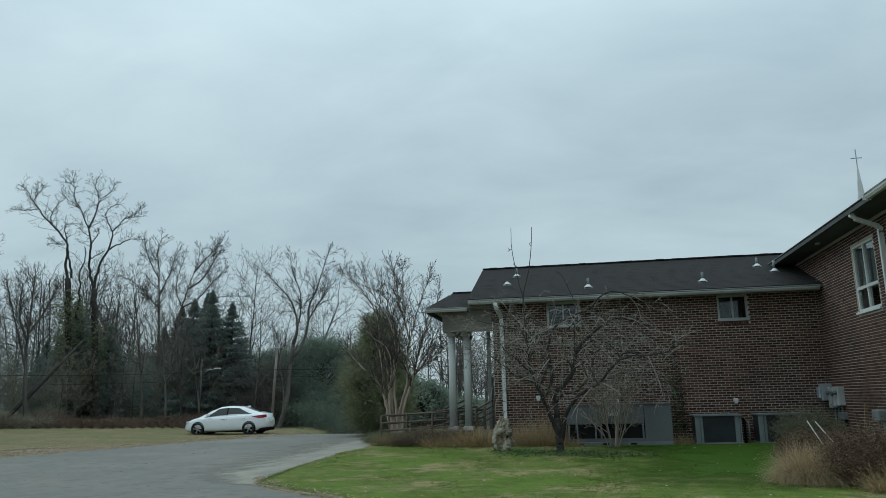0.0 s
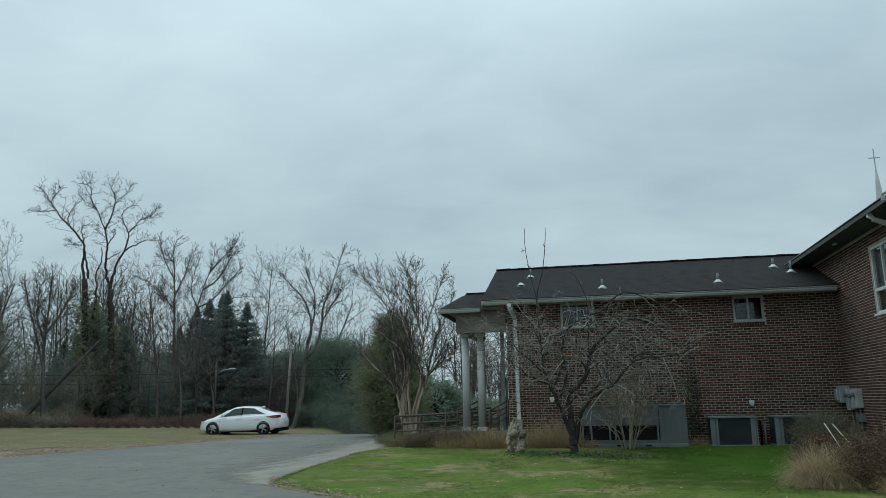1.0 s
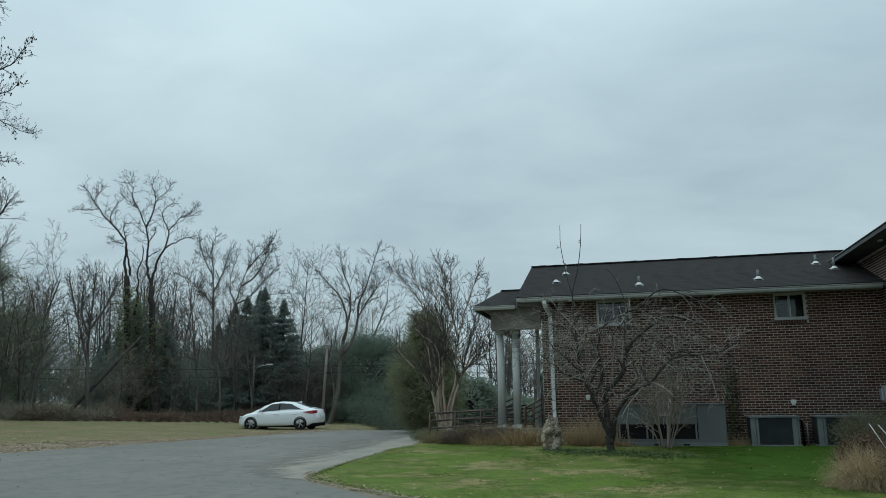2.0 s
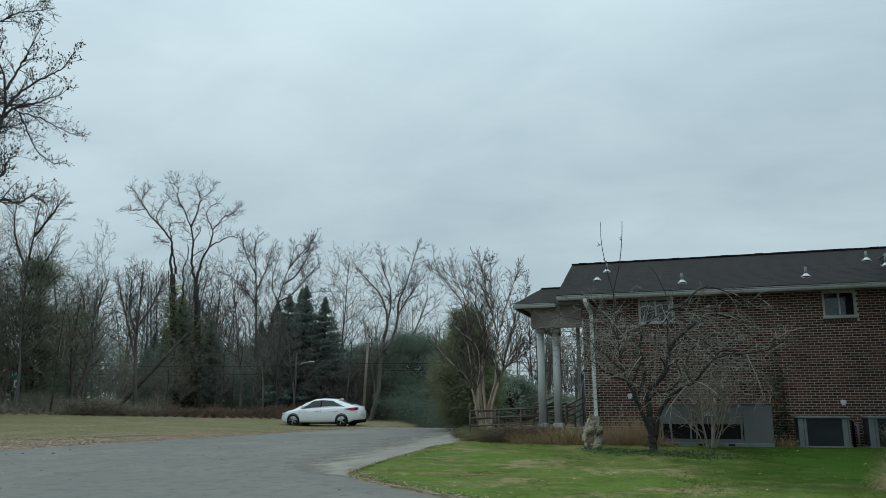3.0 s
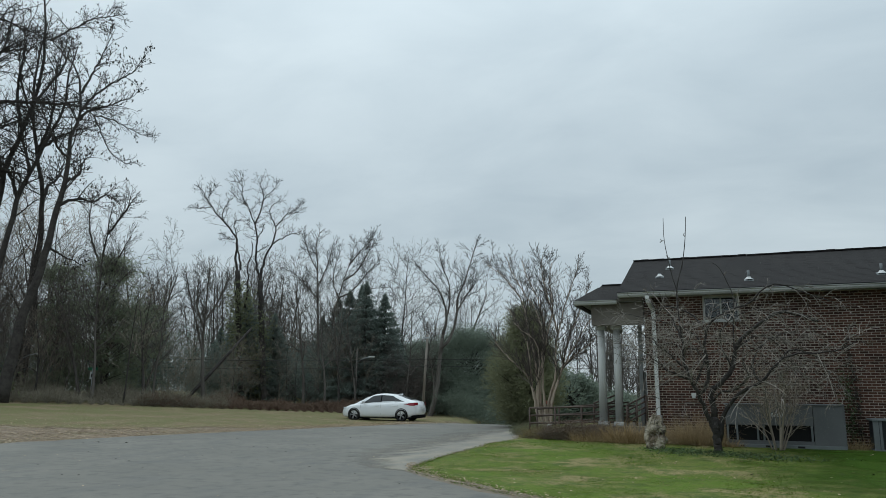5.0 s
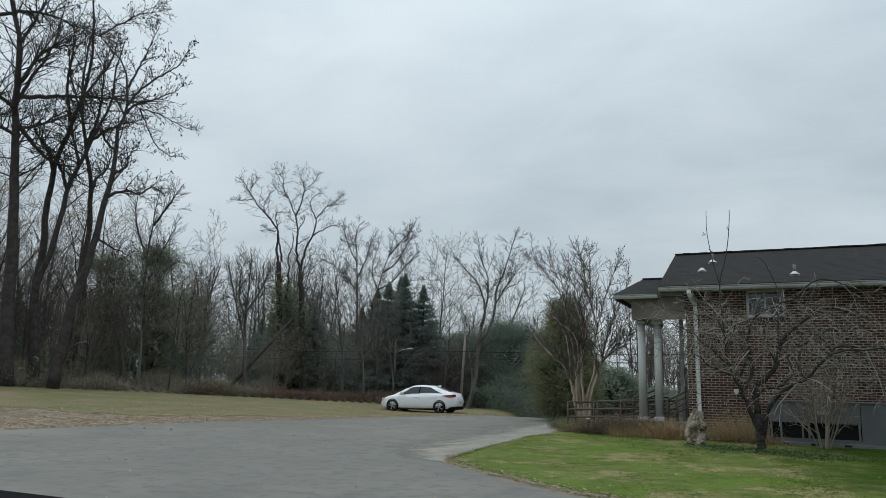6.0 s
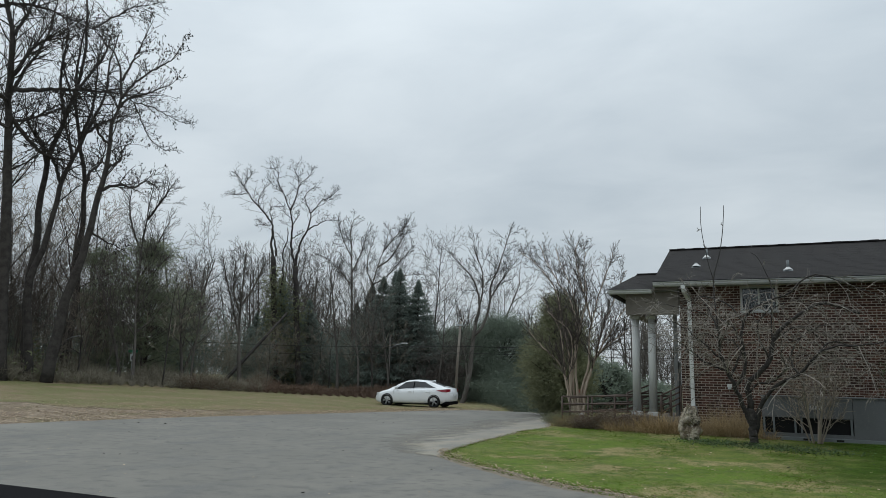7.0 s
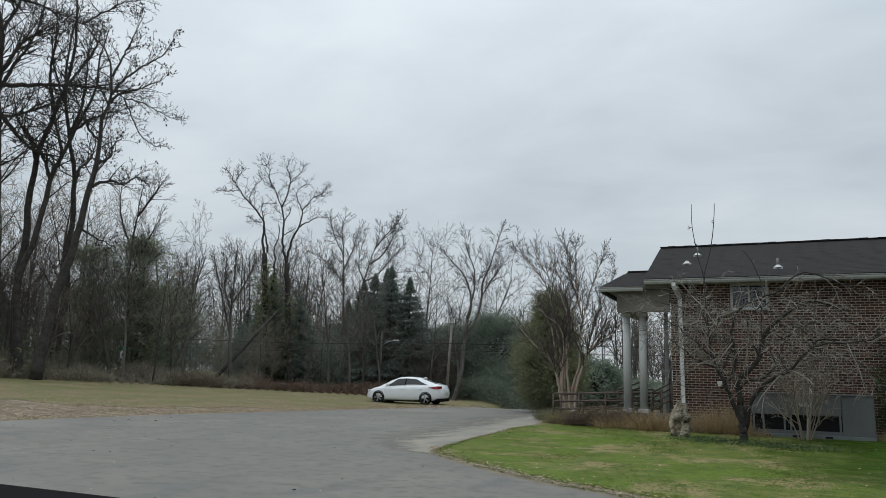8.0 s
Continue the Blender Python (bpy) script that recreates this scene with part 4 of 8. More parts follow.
def spruce(seed, hgt, width, label, material="needle", leaf=0.26, dens=1.0, tip=0.12, group="", start=0.05, taper=1.0, ragged=0.6):
    """A conifer with tiers of drooping boughs and a ragged outline."""
    r = random.Random(seed)
    t = thing("conifer", label, "conifer", group)
    v, f = [], []
    pts = [Vector((0.05 * math.sin(k), 0.05 * math.cos(k), hgt * k / 8 - 0.1 * (k == 0))) for k in range(9)]
    tube_into(v, f, pts, [0.022 * hgt * (1 - k / 8.3) for k in range(9)], 7)
    raw("trunk", v, f, "bark_dark", t, smooth=True)
    v, f = [], []
    bv, bf = [], []
    z = hgt * start
    while z < hgt:
        k = (z / hgt - start) / (1 - start)
        reach = width * (1 - k) ** taper * (0.35 + 0.65 * min(1, k * 6 + 0.5)) + tip
        n = max(4, int(6 * dens + 7 * (1 - k)))
        a0 = r.uniform(0, 6.28)
        for i in range(n):
            a = a0 + 6.28 * i / n + r.uniform(-0.3, 0.3)
            ln = reach * r.uniform(ragged, 1.12)
            d = Vector((math.cos(a), math.sin(a), 0.25 - 0.5 * (1 - k)))
            p = Vector((0, 0, z + r.uniform(-0.15, 0.15)))
            bp, br, _ = branch(r, p, d, ln, 0.03, 0.006, 4, 0.06, 0.03)
            tube_into(bv, bf, bp, br, 3)
            m = max(2, int(ln / 0.30))
            for j in range(m):
                g = ((j + 0.6) / m) ** 0.62
                small = 0.15 + 0.85 * min(1.0, (1 - k) * 2.6)
                ii = min(int(g * 4), 3)
                q = bp[ii].lerp(bp[ii + 1], g * 4 - ii)
                for _ in range(int(8 * dens)):
                    c = q + Vector((r.gauss(0, 0.05 + 0.06 * reach), r.gauss(0, 0.05 + 0.06 * reach), r.gauss(0, 0.06)))
                    dd = (d + wobble(r, 0.55) + Vector((0, 0, -0.25))).normalized() * leaf * small * r.uniform(0.6, 1.3)
                    sd = dd.cross(Vector((r.gauss(0, 1), r.gauss(0, 1), r.gauss(0, 0.6)))).normalized() * leaf * 0.13
                    kk = len(v)
                    v += [tuple(c - sd), tuple(c + sd), tuple(c + dd + sd * 0.3), tuple(c + dd - sd * 0.3)]
                    f.append((kk, kk + 1, kk + 2, kk + 3))
        z += hgt * 0.045 * r.uniform(0.8, 1.2) if k < 0.9 else hgt * 0.02
    raw("branchwork", bv, bf, "bark_dark", t)["kind"] = "stuff"
    raw("foliage", v, f, material, t)["kind"] = "stuff"
    return t


def evergreen_mass(seed, rx, ry, rz, label, material, leaf=0.2, clumps=90, per=60, name="evergreen", category="evergreen tree", egg=0.0, flat=0.8, deep=0.55, wide=0.0):
    """A leafy evergreen: trunk, limbs and an uneven crown of clumps."""
    r = random.Random(seed)
    t = thing(name, label, category)
    v, f = [], []
    lv, lf = [], []
    tube_into(v, f, [Vector((0, 0, -0.1)), Vector((0.05, 0, rz * 0.5)), Vector((0, 0.05, rz * 1.5))], [0.05 * rz ** 0.7 + 0.05, 0.05 * rz ** 0.7, 0.03], 7)
    for _ in range(clumps):
        a, u = r.uniform(0, 6.28), r.uniform(-0.97, 0.99)
        k = math.sqrt(1 - u * u) * r.uniform(deep, 1.06) * (1 - egg * max(0, u))
        q = Vector((rx * k * math.cos(a), ry * k * math.sin(a), rz * (1.02 + u) * r.uniform(0.97, 1.05)))
        base = Vector((0, 0, max(0.2, q.z * 0.62)))
        tube_into(v, f, [base, base.lerp(q, 0.55) + wobble(r, 0.1), q], [0.035, 0.02, 0.008], 3)
        s = r.uniform(0.7, 1.2) * (rx * ry * rz) ** (1 / 3) * 0.17
        if wide:
            sprays_into(lv, lf, r, q, s, int(per * r.uniform(0.6, 1.3)), leaf, flat, wide)
        else:
            blobs_into(lv, lf, r, q, s, int(per * r.uniform(0.6, 1.3)), leaf, flat)
    raw("trunk", v, f, "bark_dark", t)
    raw("crown", lv, lf, material, t)
    return t


def place(ob, x, y, s=1.0, rz=0.0, sz=None, z=None):
    m = Matrix.LocRotScale((x, y, height(x, y) if z is None else z), Euler((0, 0, radians(rz))), (s, s, sz or s))
    ob.matrix_basis = m
    return ob


def again(ob, x, y, s=1.0, rz=0.0, sz=None):
    o = copy_thing(ob, Matrix())
    return place(o, x, y, s, rz, sz)

# ---------------------------------------------------------------- the wood across the field
CFG_WOOD = [L(10, 7, 0.14, 0.05, 0.02, 15, 0.3, 0, 1, 1, 0.5), L(7, 4, 0.2, 0.10, 0.08, 8, 0.2, 50, 0.46, 0.55),
            L(4, 2, 0.4, 0.13, 0.04, 6, 0.15, 42, 0.5, 0.55), L(3, 2, 0.5, 0.14, 0.02, 0, 0, 40, 0.5, 0.6)]
CFG_SPREAD = [L(8, 7, 0.3, 0.06, 0.02, 9, 0.36, 0, 1, 1, 0.3), L(7, 5, 0.22, 0.12, 0.05, 8, 0.2, 36, 0.52, 0.55),
              L(5, 3, 0.3, 0.12, 0.04, 6, 0.15, 42, 0.42, 0.55), L(4, 2, 0.5, 0.14, 0.03, 4, 0.2, 38, 0.5, 0.6), L(2, 2, 0.6, 0.1, 0.02, 0, 0, 38, 0.5, 0.8)]
CFG_SAP = [L(7, 4, 0.2, 0.05, 0.03, 14, 0.2, 0, 1, 1, 0.6), L(4, 2, 0.3, 0.13, 0.06, 7, 0.15, 40, 0.42, 0.5), L(3, 2, 0.5, 0.18, 0.02, 0, 0, 40, 0.5, 0.5)]
TWIG_FINE = [L(7, 3, 0.3, 0.05, 0.02, 6, 0.15, 28, 1, 1), L(5, 2, 0.4, 0.06, 0.02, 4, 0.15, 30, 0.5, 0.5), L(4, 2, 0.5, 0.07, 0.01, 0, 0, 30, 0.55, 0.6)]
TWIG_CURL = [L(8, 3, 0.3, 0.10, 0.03, 4, 0.35, 36, 1, 1), L(6, 2, 0.4, 0.14, 0.03, 3, 0.2, 42, 0.5, 0.5), L(4, 2, 0.5, 0.14, 0.02, 0, 0, 42, 0.5, 0.6)]
TWIG_POD = [L(8, 3, 0.3, 0.08, -0.01, 5, 0.15, 38, 1, 1), L(6, 2, 0.4, 0.10, 0.02, 3, 0.2, 42, 0.5, 0.55), L(4, 2, 0.5, 0.12, 0.07, 0, 0, 42, 0.5, 0.6)]

# big trees with seed pods at the field's left end
pa = limb_tree("tree", "tall bare tree with long level limbs and dried seed pods", "tree", "bark_dark", "twig_dark", 21, TWIG_POD, 0.025, 0.05, 0.009, "pod trees", 0.8)
pa["more"] = 2.4
limb(pa, [(-37.5, 27.5, 0.7), (-37.7, 27.2, 5.4), (-37.8, 27.1, 8.4), (-37.9, 26.9, 10.7), (-38.1, 26.7, 14.3), (-38.2, 26.5, 16.4), (-38.3, 26.4, 18.7), (-38.3, 26.3, 20.2), (-38.6, 25.9, 22), (-38.8, 25.6, 24.6)], 0.42, 0.08, 22, 2.99, 0.45)
limb(pa, [(-38.2, 26.5, 16.9), (-37.8, 27.8, 17.3), (-37.2, 29.3, 17.8), (-36.6, 30.6, 18.1), (-36, 32, 18.4), (-35.7, 32.9, 18.1)], 0.15, 0.03, 14, 2.07, 0.3)
limb(pa, [(-35.7, 32.9, 18.1), (-35.5, 33.4, 17.1), (-35.3, 34, 16.1), (-35, 34.7, 15.6), (-34.6, 35.5, 15.6)], 0.05, 0.012, 10, 0.92, 0.1)
limb(pa, [(-35.7, 32.9, 18.1), (-35.4, 34.2, 18.2), (-34.9, 35.6, 17.8), (-34.5, 36.9, 17.8)], 0.05, 0.012, 10, 0.92, 0.1)
limb(pa, [(-39, 25.3, 21.4), (-38.7, 26.6, 22.2), (-38.2, 27.9, 22.5), (-37.8, 29.2, 22.4), (-37.2, 30.6, 22.2), (-37, 31.4, 21.7)], 0.12, 0.02, 14, 1.84, 0.2)
limb(pa, [(-37.2, 30.5, 22.2), (-37, 31.8, 23.5), (-36.8, 33.1, 24.8), (-36, 35, 26)], 0.07, 0.012, 14, 1.26, 0.2)
limb(pa, [(-38.2, 26.5, 17.5), (-37.7, 26.8, 18.7), (-37.2, 27.1, 19.7), (-36.5, 27.6, 20.1), (-35.8, 28.1, 20.2)], 0.14, 0.03, 12, 2.07, 0.3)
limb(pa, [(-38.1, 26.7, 15.3), (-37.7, 27.7, 14.2), (-37.4, 28.5, 13.6), (-37, 29.5, 13.4), (-36.8, 30.1, 12.9)], 0.15, 0.02, 12, 1.84, 0.3)
limb(pa, [(-38.2, 26.5, 16.2), (-37.9, 25.7, 16.3), (-37.8, 24.6, 16.6), (-37.8, 23.4, 17.3)], 0.13, 0.03, 10, 2.07, 0.3)
limb(pa, [(-38.2, 26.5, 16.5), (-38, 27.2, 18.4), (-37.9, 27.9, 20), (-37.8, 28.3, 21.5), (-38, 28.6, 23.4)], 0.12, 0.02, 12, 1.84, 0.3)
limb(pa, [(-38.1, 26.6, 14.7), (-37.6, 25.6, 14.6), (-37.2, 24.5, 14.6)], 0.12, 0.02, 8, 1.84, 0.3)
limb(pa, [(-38.3, 26.4, 20), (-38.3, 27, 21.6), (-38.2, 27.7, 23.8), (-38.1, 28.3, 26)], 0.1, 0.02, 12, 1.84, 0.2)
limb(pa, [(-38.1, 26.7, 15.1), (-37.8, 27.7, 15.5), (-37.5, 28.7, 16.5), (-37, 29.8, 17.4)], 0.1, 0.02, 8, 1.84, 0.2)
pod_a = finish(pa, 420, 0.05)
pb = limb_tree("tree", "tall pod-bearing bare tree with a straight forking trunk", "tree", "bark_dark", "twig_dark", 22, TWIG_POD, 0.025, 0.05, 0.009, "pod trees", 0.8)
pb["more"] = 1.6
limb(pb, [(-38.4, 29.7, 0.7), (-38.6, 29.4, 6.3), (-38.5, 29.5, 8.9), (-38.6, 29.4, 11.3), (-38.5, 29.5, 12.9), (-38.5, 29.5, 13.7), (-38.4, 29.7, 14.6), (-38.1, 30.1, 16.5), (-37.9, 30.4, 18.1), (-37.7, 30.6, 20.2), (-37.7, 30.5, 22.5), (-37.9, 30.3, 25.5)], 0.3, 0.04, 15, 2.3, 0.5)
limb(pb, [(-38.5, 29.5, 13.5), (-38.5, 29.1, 14.5), (-38.6, 28.5, 15.1), (-38.7, 28.1, 15.8), (-38.6, 27.7, 17.2)], 0.14, 0.02, 12, 1.84, 0.3)
limb(pb, [(-38.1, 30.1, 16.5), (-38.5, 29.9, 18.1), (-38.8, 30, 19.9), (-38.9, 30.2, 22.1), (-39.3, 30.1, 24.3)], 0.12, 0.02, 12, 1.84, 0.3)
limb(pb, [(-37.9, 30.4, 18.1), (-37.6, 31.2, 19.8), (-37.5, 31.9, 21.2), (-37.5, 32.3, 23.3)], 0.1, 0.02, 10, 1.61, 0.3)
pod_b = finish(pb, 300, 0.05)
pe = limb_tree("tree", "tall pod-bearing bare tree leaning beside its twin", "tree", "bark_dark", "twig_dark", 24, TWIG_POD, 0.025, 0.05, 0.009, "pod trees", 0.8)
pe["more"] = 1.6
limb(pe, [(-37.5, 29.2, 0.7), (-37.8, 28.8, 6.3), (-37.5, 29.2, 8.2), (-37.3, 29.5, 10.9), (-37.1, 29.7, 12.6), (-36.9, 30, 13.6), (-36.6, 30.4, 15.4), (-36.2, 30.8, 16.8), (-36, 31, 18.1), (-36, 31.1, 20.1), (-35.8, 31.3, 22)], 0.27, 0.03, 15, 2.3, 0.5)
limb(pe, [(-37.2, 29.6, 12.2), (-37.8, 29.4, 13.5), (-38.4, 29.1, 14.3), (-39, 28.9, 14.9)], 0.12, 0.02, 12, 1.72, 0.3)
limb(pe, [(-36.9, 30, 13.6), (-36.9, 29.5, 14.9), (-36.8, 29.1, 15.9), (-36.4, 29, 16.8)], 0.12, 0.02, 12, 1.72, 0.3)
limb(pe, [(-36.6, 30.4, 15.4), (-36.3, 31.3, 16.3), (-36.2, 31.9, 16.8), (-35.9, 32.7, 17.2)], 0.1, 0.02, 10, 1.61, 0.3)
finish(pe, 300, 0.05)
pc = limb_tree("tree", "tall pod-bearing bare tree with a leaning crooked trunk", "tree", "bark_dark", "twig_dark", 23, TWIG_POD, 0.025, 0.05, 0.009, "pod trees", 0.8)
pc["more"] = 1.6
limb(pc, [(-35.8, 29, 0.8), (-35.5, 29.4, 5.2), (-35.2, 29.7, 6.9), (-35, 30, 8.9), (-34.8, 30.2, 11.2), (-34.6, 30.4, 13.1), (-34.6, 30.5, 14.4), (-34.6, 30.4, 15.8), (-34.4, 30.7, 16.8), (-34.3, 30.7, 17.8), (-34.4, 30.6, 18.7), (-34.6, 30.4, 19.7), (-35.1, 29.8, 20.7)], 0.34, 0.03, 12, 1.95, 0.55)
limb(pc, [(-34.3, 30.7, 17.4), (-34.1, 31.3, 18.5), (-33.7, 32.2, 19.6), (-33, 33.2, 20.8), (-32.8, 33.8, 22.6)], 0.09, 0.012, 12, 1.26, 0.2)
limb(pc, [(-34.4, 30.7, 16.8), (-34.2, 31.2, 17.6), (-33.7, 32.2, 18.2), (-33.1, 33.1, 19), (-33, 33.6, 19.5)], 0.09, 0.012, 10, 1.26, 0.2)
limb(pc, [(-34.6, 30.5, 13.1), (-34.4, 31.1, 13.7), (-34.6, 31.4, 14.4), (-34.5, 32, 15.2)], 0.1, 0.02, 8, 1.15, 0.2)
limb(pc, [(-34.7, 30.3, 11.7), (-34.3, 31.1, 12.2), (-33.9, 31.9, 12.2), (-33.7, 32.6, 12.8), (-33.3, 33.3, 12.3)], 0.1, 0.02, 12, 1.26, 0.2)
limb(pc, [(-34.6, 30.5, 14.4), (-34.7, 29.7, 15), (-34.9, 29, 16.3), (-35, 28.4, 17.3)], 0.09, 0.015, 8, 1.38, 0.2)
limb(pc, [(-35, 30, 9.3), (-34.5, 30.5, 8.9), (-34.1, 31, 8.6), (-33.6, 31.5, 8.3)], 0.08, 0.02, 3, 0.69, 0.5)
limb(pc, [(-34.4, 30.7, 18.5), (-34.3, 31.3, 20.1), (-34.2, 31.8, 21.6), (-34.2, 32.4, 23.2)], 0.08, 0.012, 10, 1.26, 0.2)
finish(pc, 460, 0.05)
again_at = ((-7.5, -2.5, 140, pod_a), (-5.0, 7.5, 200, pod_b))
for dx, dy, rz, ob in again_at:
    piv = Vector((-37.5, 28, 0))
    copy_thing(ob, Matrix.Translation(piv + Vector((dx, dy, 0.1))) @ Matrix.Rotation(radians(rz), 4, "Z") @ Matrix.Translation(-piv))

# two tall forked trees standing over the wood
ga = limb_tree("tree", "very tall bare tree forking above an ivy-clad trunk", "tree", "bark_dark", "twig_dark", 31, TWIG_CURL, 0.03, 0.02, 0.008, "tall forked trees")
ga["more"] = 1.15
limb(ga, [(-33.9, 46.9, 0.4), (-34.4, 46.9, 5.5), (-34.7, 46.9, 8.3), (-34.9, 46.9, 10.5)], 0.23, 0.2, 5, 0.93, 0.5)
limb(ga, [(-34.9, 46.9, 10.4), (-35, 46.7, 11.5), (-34.9, 46.6, 12.8), (-35.4, 46.4, 13.7), (-36, 46.2, 14.4), (-36.7, 46.1, 15), (-37, 45.9, 15.6), (-37.6, 45.7, 16.5), (-38, 45.6, 17.1), (-38.4, 45.4, 17.3)], 0.104, 0.02, 24, 1.16, 0.35)
limb(ga, [(-37, 45.9, 15.5), (-37.3, 45.3, 15.3), (-37.4, 44.6, 15.1), (-37.5, 43.9, 15.1)], 0.037, 0.012, 11, 0.78, 0.2)
limb(ga, [(-37.3, 45.8, 16), (-36.6, 45.3, 16.5), (-35.8, 44.8, 16.7)], 0.037, 0.012, 10, 0.78, 0.2)
limb(ga, [(-36, 46.2, 14.4), (-36.4, 46.6, 15.2), (-36.2, 47, 16.1), (-35.9, 47.4, 16.7)], 0.049, 0.012, 12, 0.85, 0.2)
limb(ga, [(-34.6, 46.9, 10.6), (-34.9, 47, 11.6), (-35.3, 47.2, 12.7), (-35.6, 47.3, 13.7), (-36, 47.5, 14.4), (-35.7, 47.6, 14.7), (-35.3, 47.7, 14.7), (-34.7, 47.9, 14.7)], 0.086, 0.015, 11, 0.85, 0.4)
limb(ga, [(-35.1, 46.5, 12.9), (-36.3, 47, 13.2), (-37.2, 47.5, 13.2)], 0.031, 0.01, 10, 0.7, 0.2)
limb(ga, [(-34, 46.9, 7.6), (-33.9, 46.9, 10), (-34.1, 47, 10.9), (-33.9, 47.2, 11.8), (-34.1, 47.4, 12.8)], 0.08, 0.03, 5, 0.54, 0.5)
finish(ga)
gb = limb_tree("tree", "very tall bare tree with wide crooked upper limbs", "tree", "bark_dark", "twig_dark", 32, TWIG_CURL, 0.03, 0.02, 0.008, "tall forked trees")
gb["more"] = 1.15
limb(gb, [(-32.5, 47.8, 0.4), (-33, 47.8, 5.5), (-33.3, 47.8, 8.4), (-33.4, 47.8, 9.8)], 0.23, 0.21, 5, 0.93, 0.5)
limb(gb, [(-33.4, 47.8, 9.7), (-33.8, 47.7, 11.1), (-33.8, 47.6, 12), (-33.7, 47.5, 13.1), (-33.9, 47.4, 14.2), (-34.2, 47.2, 15), (-34.5, 47.1, 15.7), (-35, 47, 16.1), (-35.4, 46.9, 16.4), (-36.1, 46.8, 17)], 0.111, 0.012, 26, 1.09, 0.4)
limb(gb, [(-34.5, 47.1, 15.7), (-35.2, 47.4, 16.5), (-35.5, 47.6, 17.5), (-36.3, 47.9, 18), (-37.2, 48.1, 18.1)], 0.049, 0.012, 17, 0.93, 0.2)
limb(gb, [(-33.9, 47.4, 14.2), (-33.7, 47.6, 15.1), (-33.6, 47.8, 15.9), (-33.7, 48, 16.8), (-34.2, 48.2, 17.6), (-34.1, 48.4, 18.5)], 0.067, 0.012, 19, 0.93, 0.25)
limb(gb, [(-33.6, 47.7, 15.8), (-33.6, 48.2, 16.7), (-33.3, 48.7, 17.2), (-33.2, 49.2, 18.1)], 0.037, 0.01, 11, 0.78, 0.2)
limb(gb, [(-33.8, 47.5, 13), (-32.9, 47, 13.5), (-32.4, 46.5, 13.9)], 0.043, 0.02, 5, 0.54, 0.4)
limb(gb, [(-33.4, 47.8, 9.7), (-33.4, 47.9, 10.8), (-33.2, 48.1, 11.9), (-32.8, 48.2, 12.8), (-32.6, 48.3, 13.6), (-32.8, 48.5, 14.2), (-33.3, 48.6, 15), (-33.6, 48.7, 15.7), (-33.1, 48.9, 16.2), (-32.3, 49, 16.4)], 0.111, 0.012, 19, 0.93, 0.5)
limb(gb, [(-32.8, 48.5, 14.2), (-32.5, 48.8, 14.6), (-32.3, 49.2, 15.3), (-31.6, 49.6, 15.7), (-31.5, 50, 16.4)], 0.055, 0.012, 17, 0.93, 0.25)
limb(gb, [(-32.3, 49.2, 15.3), (-31.6, 49.5, 15.4), (-31, 49.7, 15.5)], 0.031, 0.01, 10, 0.7, 0.2)
limb(gb, [(-32.7, 48.2, 12.8), (-31.6, 47.9, 13.1), (-30.7, 47.7, 13.3), (-29.5, 47.4, 13.1)], 0.061, 0.012, 12, 0.78, 0.3)
limb(gb, [(-33.8, 47.6, 12), (-33, 47.3, 12.2), (-32.3, 47.1, 12.4)], 0.037, 0.02, 4, 0.47, 0.4)
finish(gb)


def trunk_ivy(x, y, h, rad, n, seed, material="olive"):
    rr = random.Random(seed)
    v, f = [], []
    t = thing("ivy", "evergreen climber wrapped round a tall trunk", "ivy", at=(x, y, height(x, y)))
    for k in range(n):
        z = h * rr.random()
        blobs_into(v, f, rr, Vector((rr.gauss(0, rad * 0.6), rr.gauss(0, rad * 0.6), z)), rad * 0.5, 12, 0.15)
    raw("foliage", v, f, material, t)["kind"] = "stuff"


trunk_ivy(-34.35, 46.9, 8.5, 0.7, 170, 33)
trunk_ivy(-33.1, 47.9, 6.5, 0.5, 70, 34)

kt = limb_tree("tree", "bare tree with a leaning trunk behind the parked car", "tree", "bark", "twig_dark", 44, TWIG_FINE, 0.02, 0.022, 0.008, "bare trees of the wood", 0.9)
kt["more"] = 1.2
limb(kt, [(-18.4, 45.6, -0.4), (-18.3, 45.6, 0.1), (-18, 45.6, 1), (-17.8, 45.6, 2.2), (-17.7, 45.6, 3.7), (-17.5, 45.6, 5)], 0.19, 0.12, 2, 0.82, 0.6)
limb(kt, [(-17.5, 45.6, 4.9), (-17.3, 45.8, 6.3), (-17.7, 45.9, 7.8), (-18.4, 46.1, 8.7), (-19.3, 46.2, 9.6), (-19.7, 46.4, 10.2)], 0.11, 0.012, 16, 1.23, 0.3)
limb(kt, [(-17.5, 45.6, 5.2), (-17, 45.4, 6.9), (-16.9, 45.2, 8.4), (-17.3, 45, 9.5), (-17.5, 44.8, 10.7)], 0.09, 0.012, 16, 1.23, 0.3)
limb(kt, [(-17.6, 45.6, 4.3), (-16.9, 45.7, 5.2), (-16.6, 45.8, 6.5), (-16.5, 45.8, 7.7), (-16, 45.9, 8.9), (-15.6, 46, 10.3), (-15.2, 46.1, 11.6)], 0.11, 0.012, 20, 1.23, 0.3)
limb(kt, [(-16.6, 45.8, 6.7), (-16.1, 46.1, 7.7), (-15.6, 46.4, 8.5), (-15.4, 46.8, 9.5)], 0.07, 0.012, 12, 1.15, 0.2)
limb(kt, [(-18.1, 45.6, 0.8), (-18, 45.4, 2.2), (-18.2, 45.1, 3.9), (-18.4, 44.8, 5.2), (-18.5, 44.6, 6.5)], 0.07, 0.012, 10, 1.15, 0.3)
finish(kt)
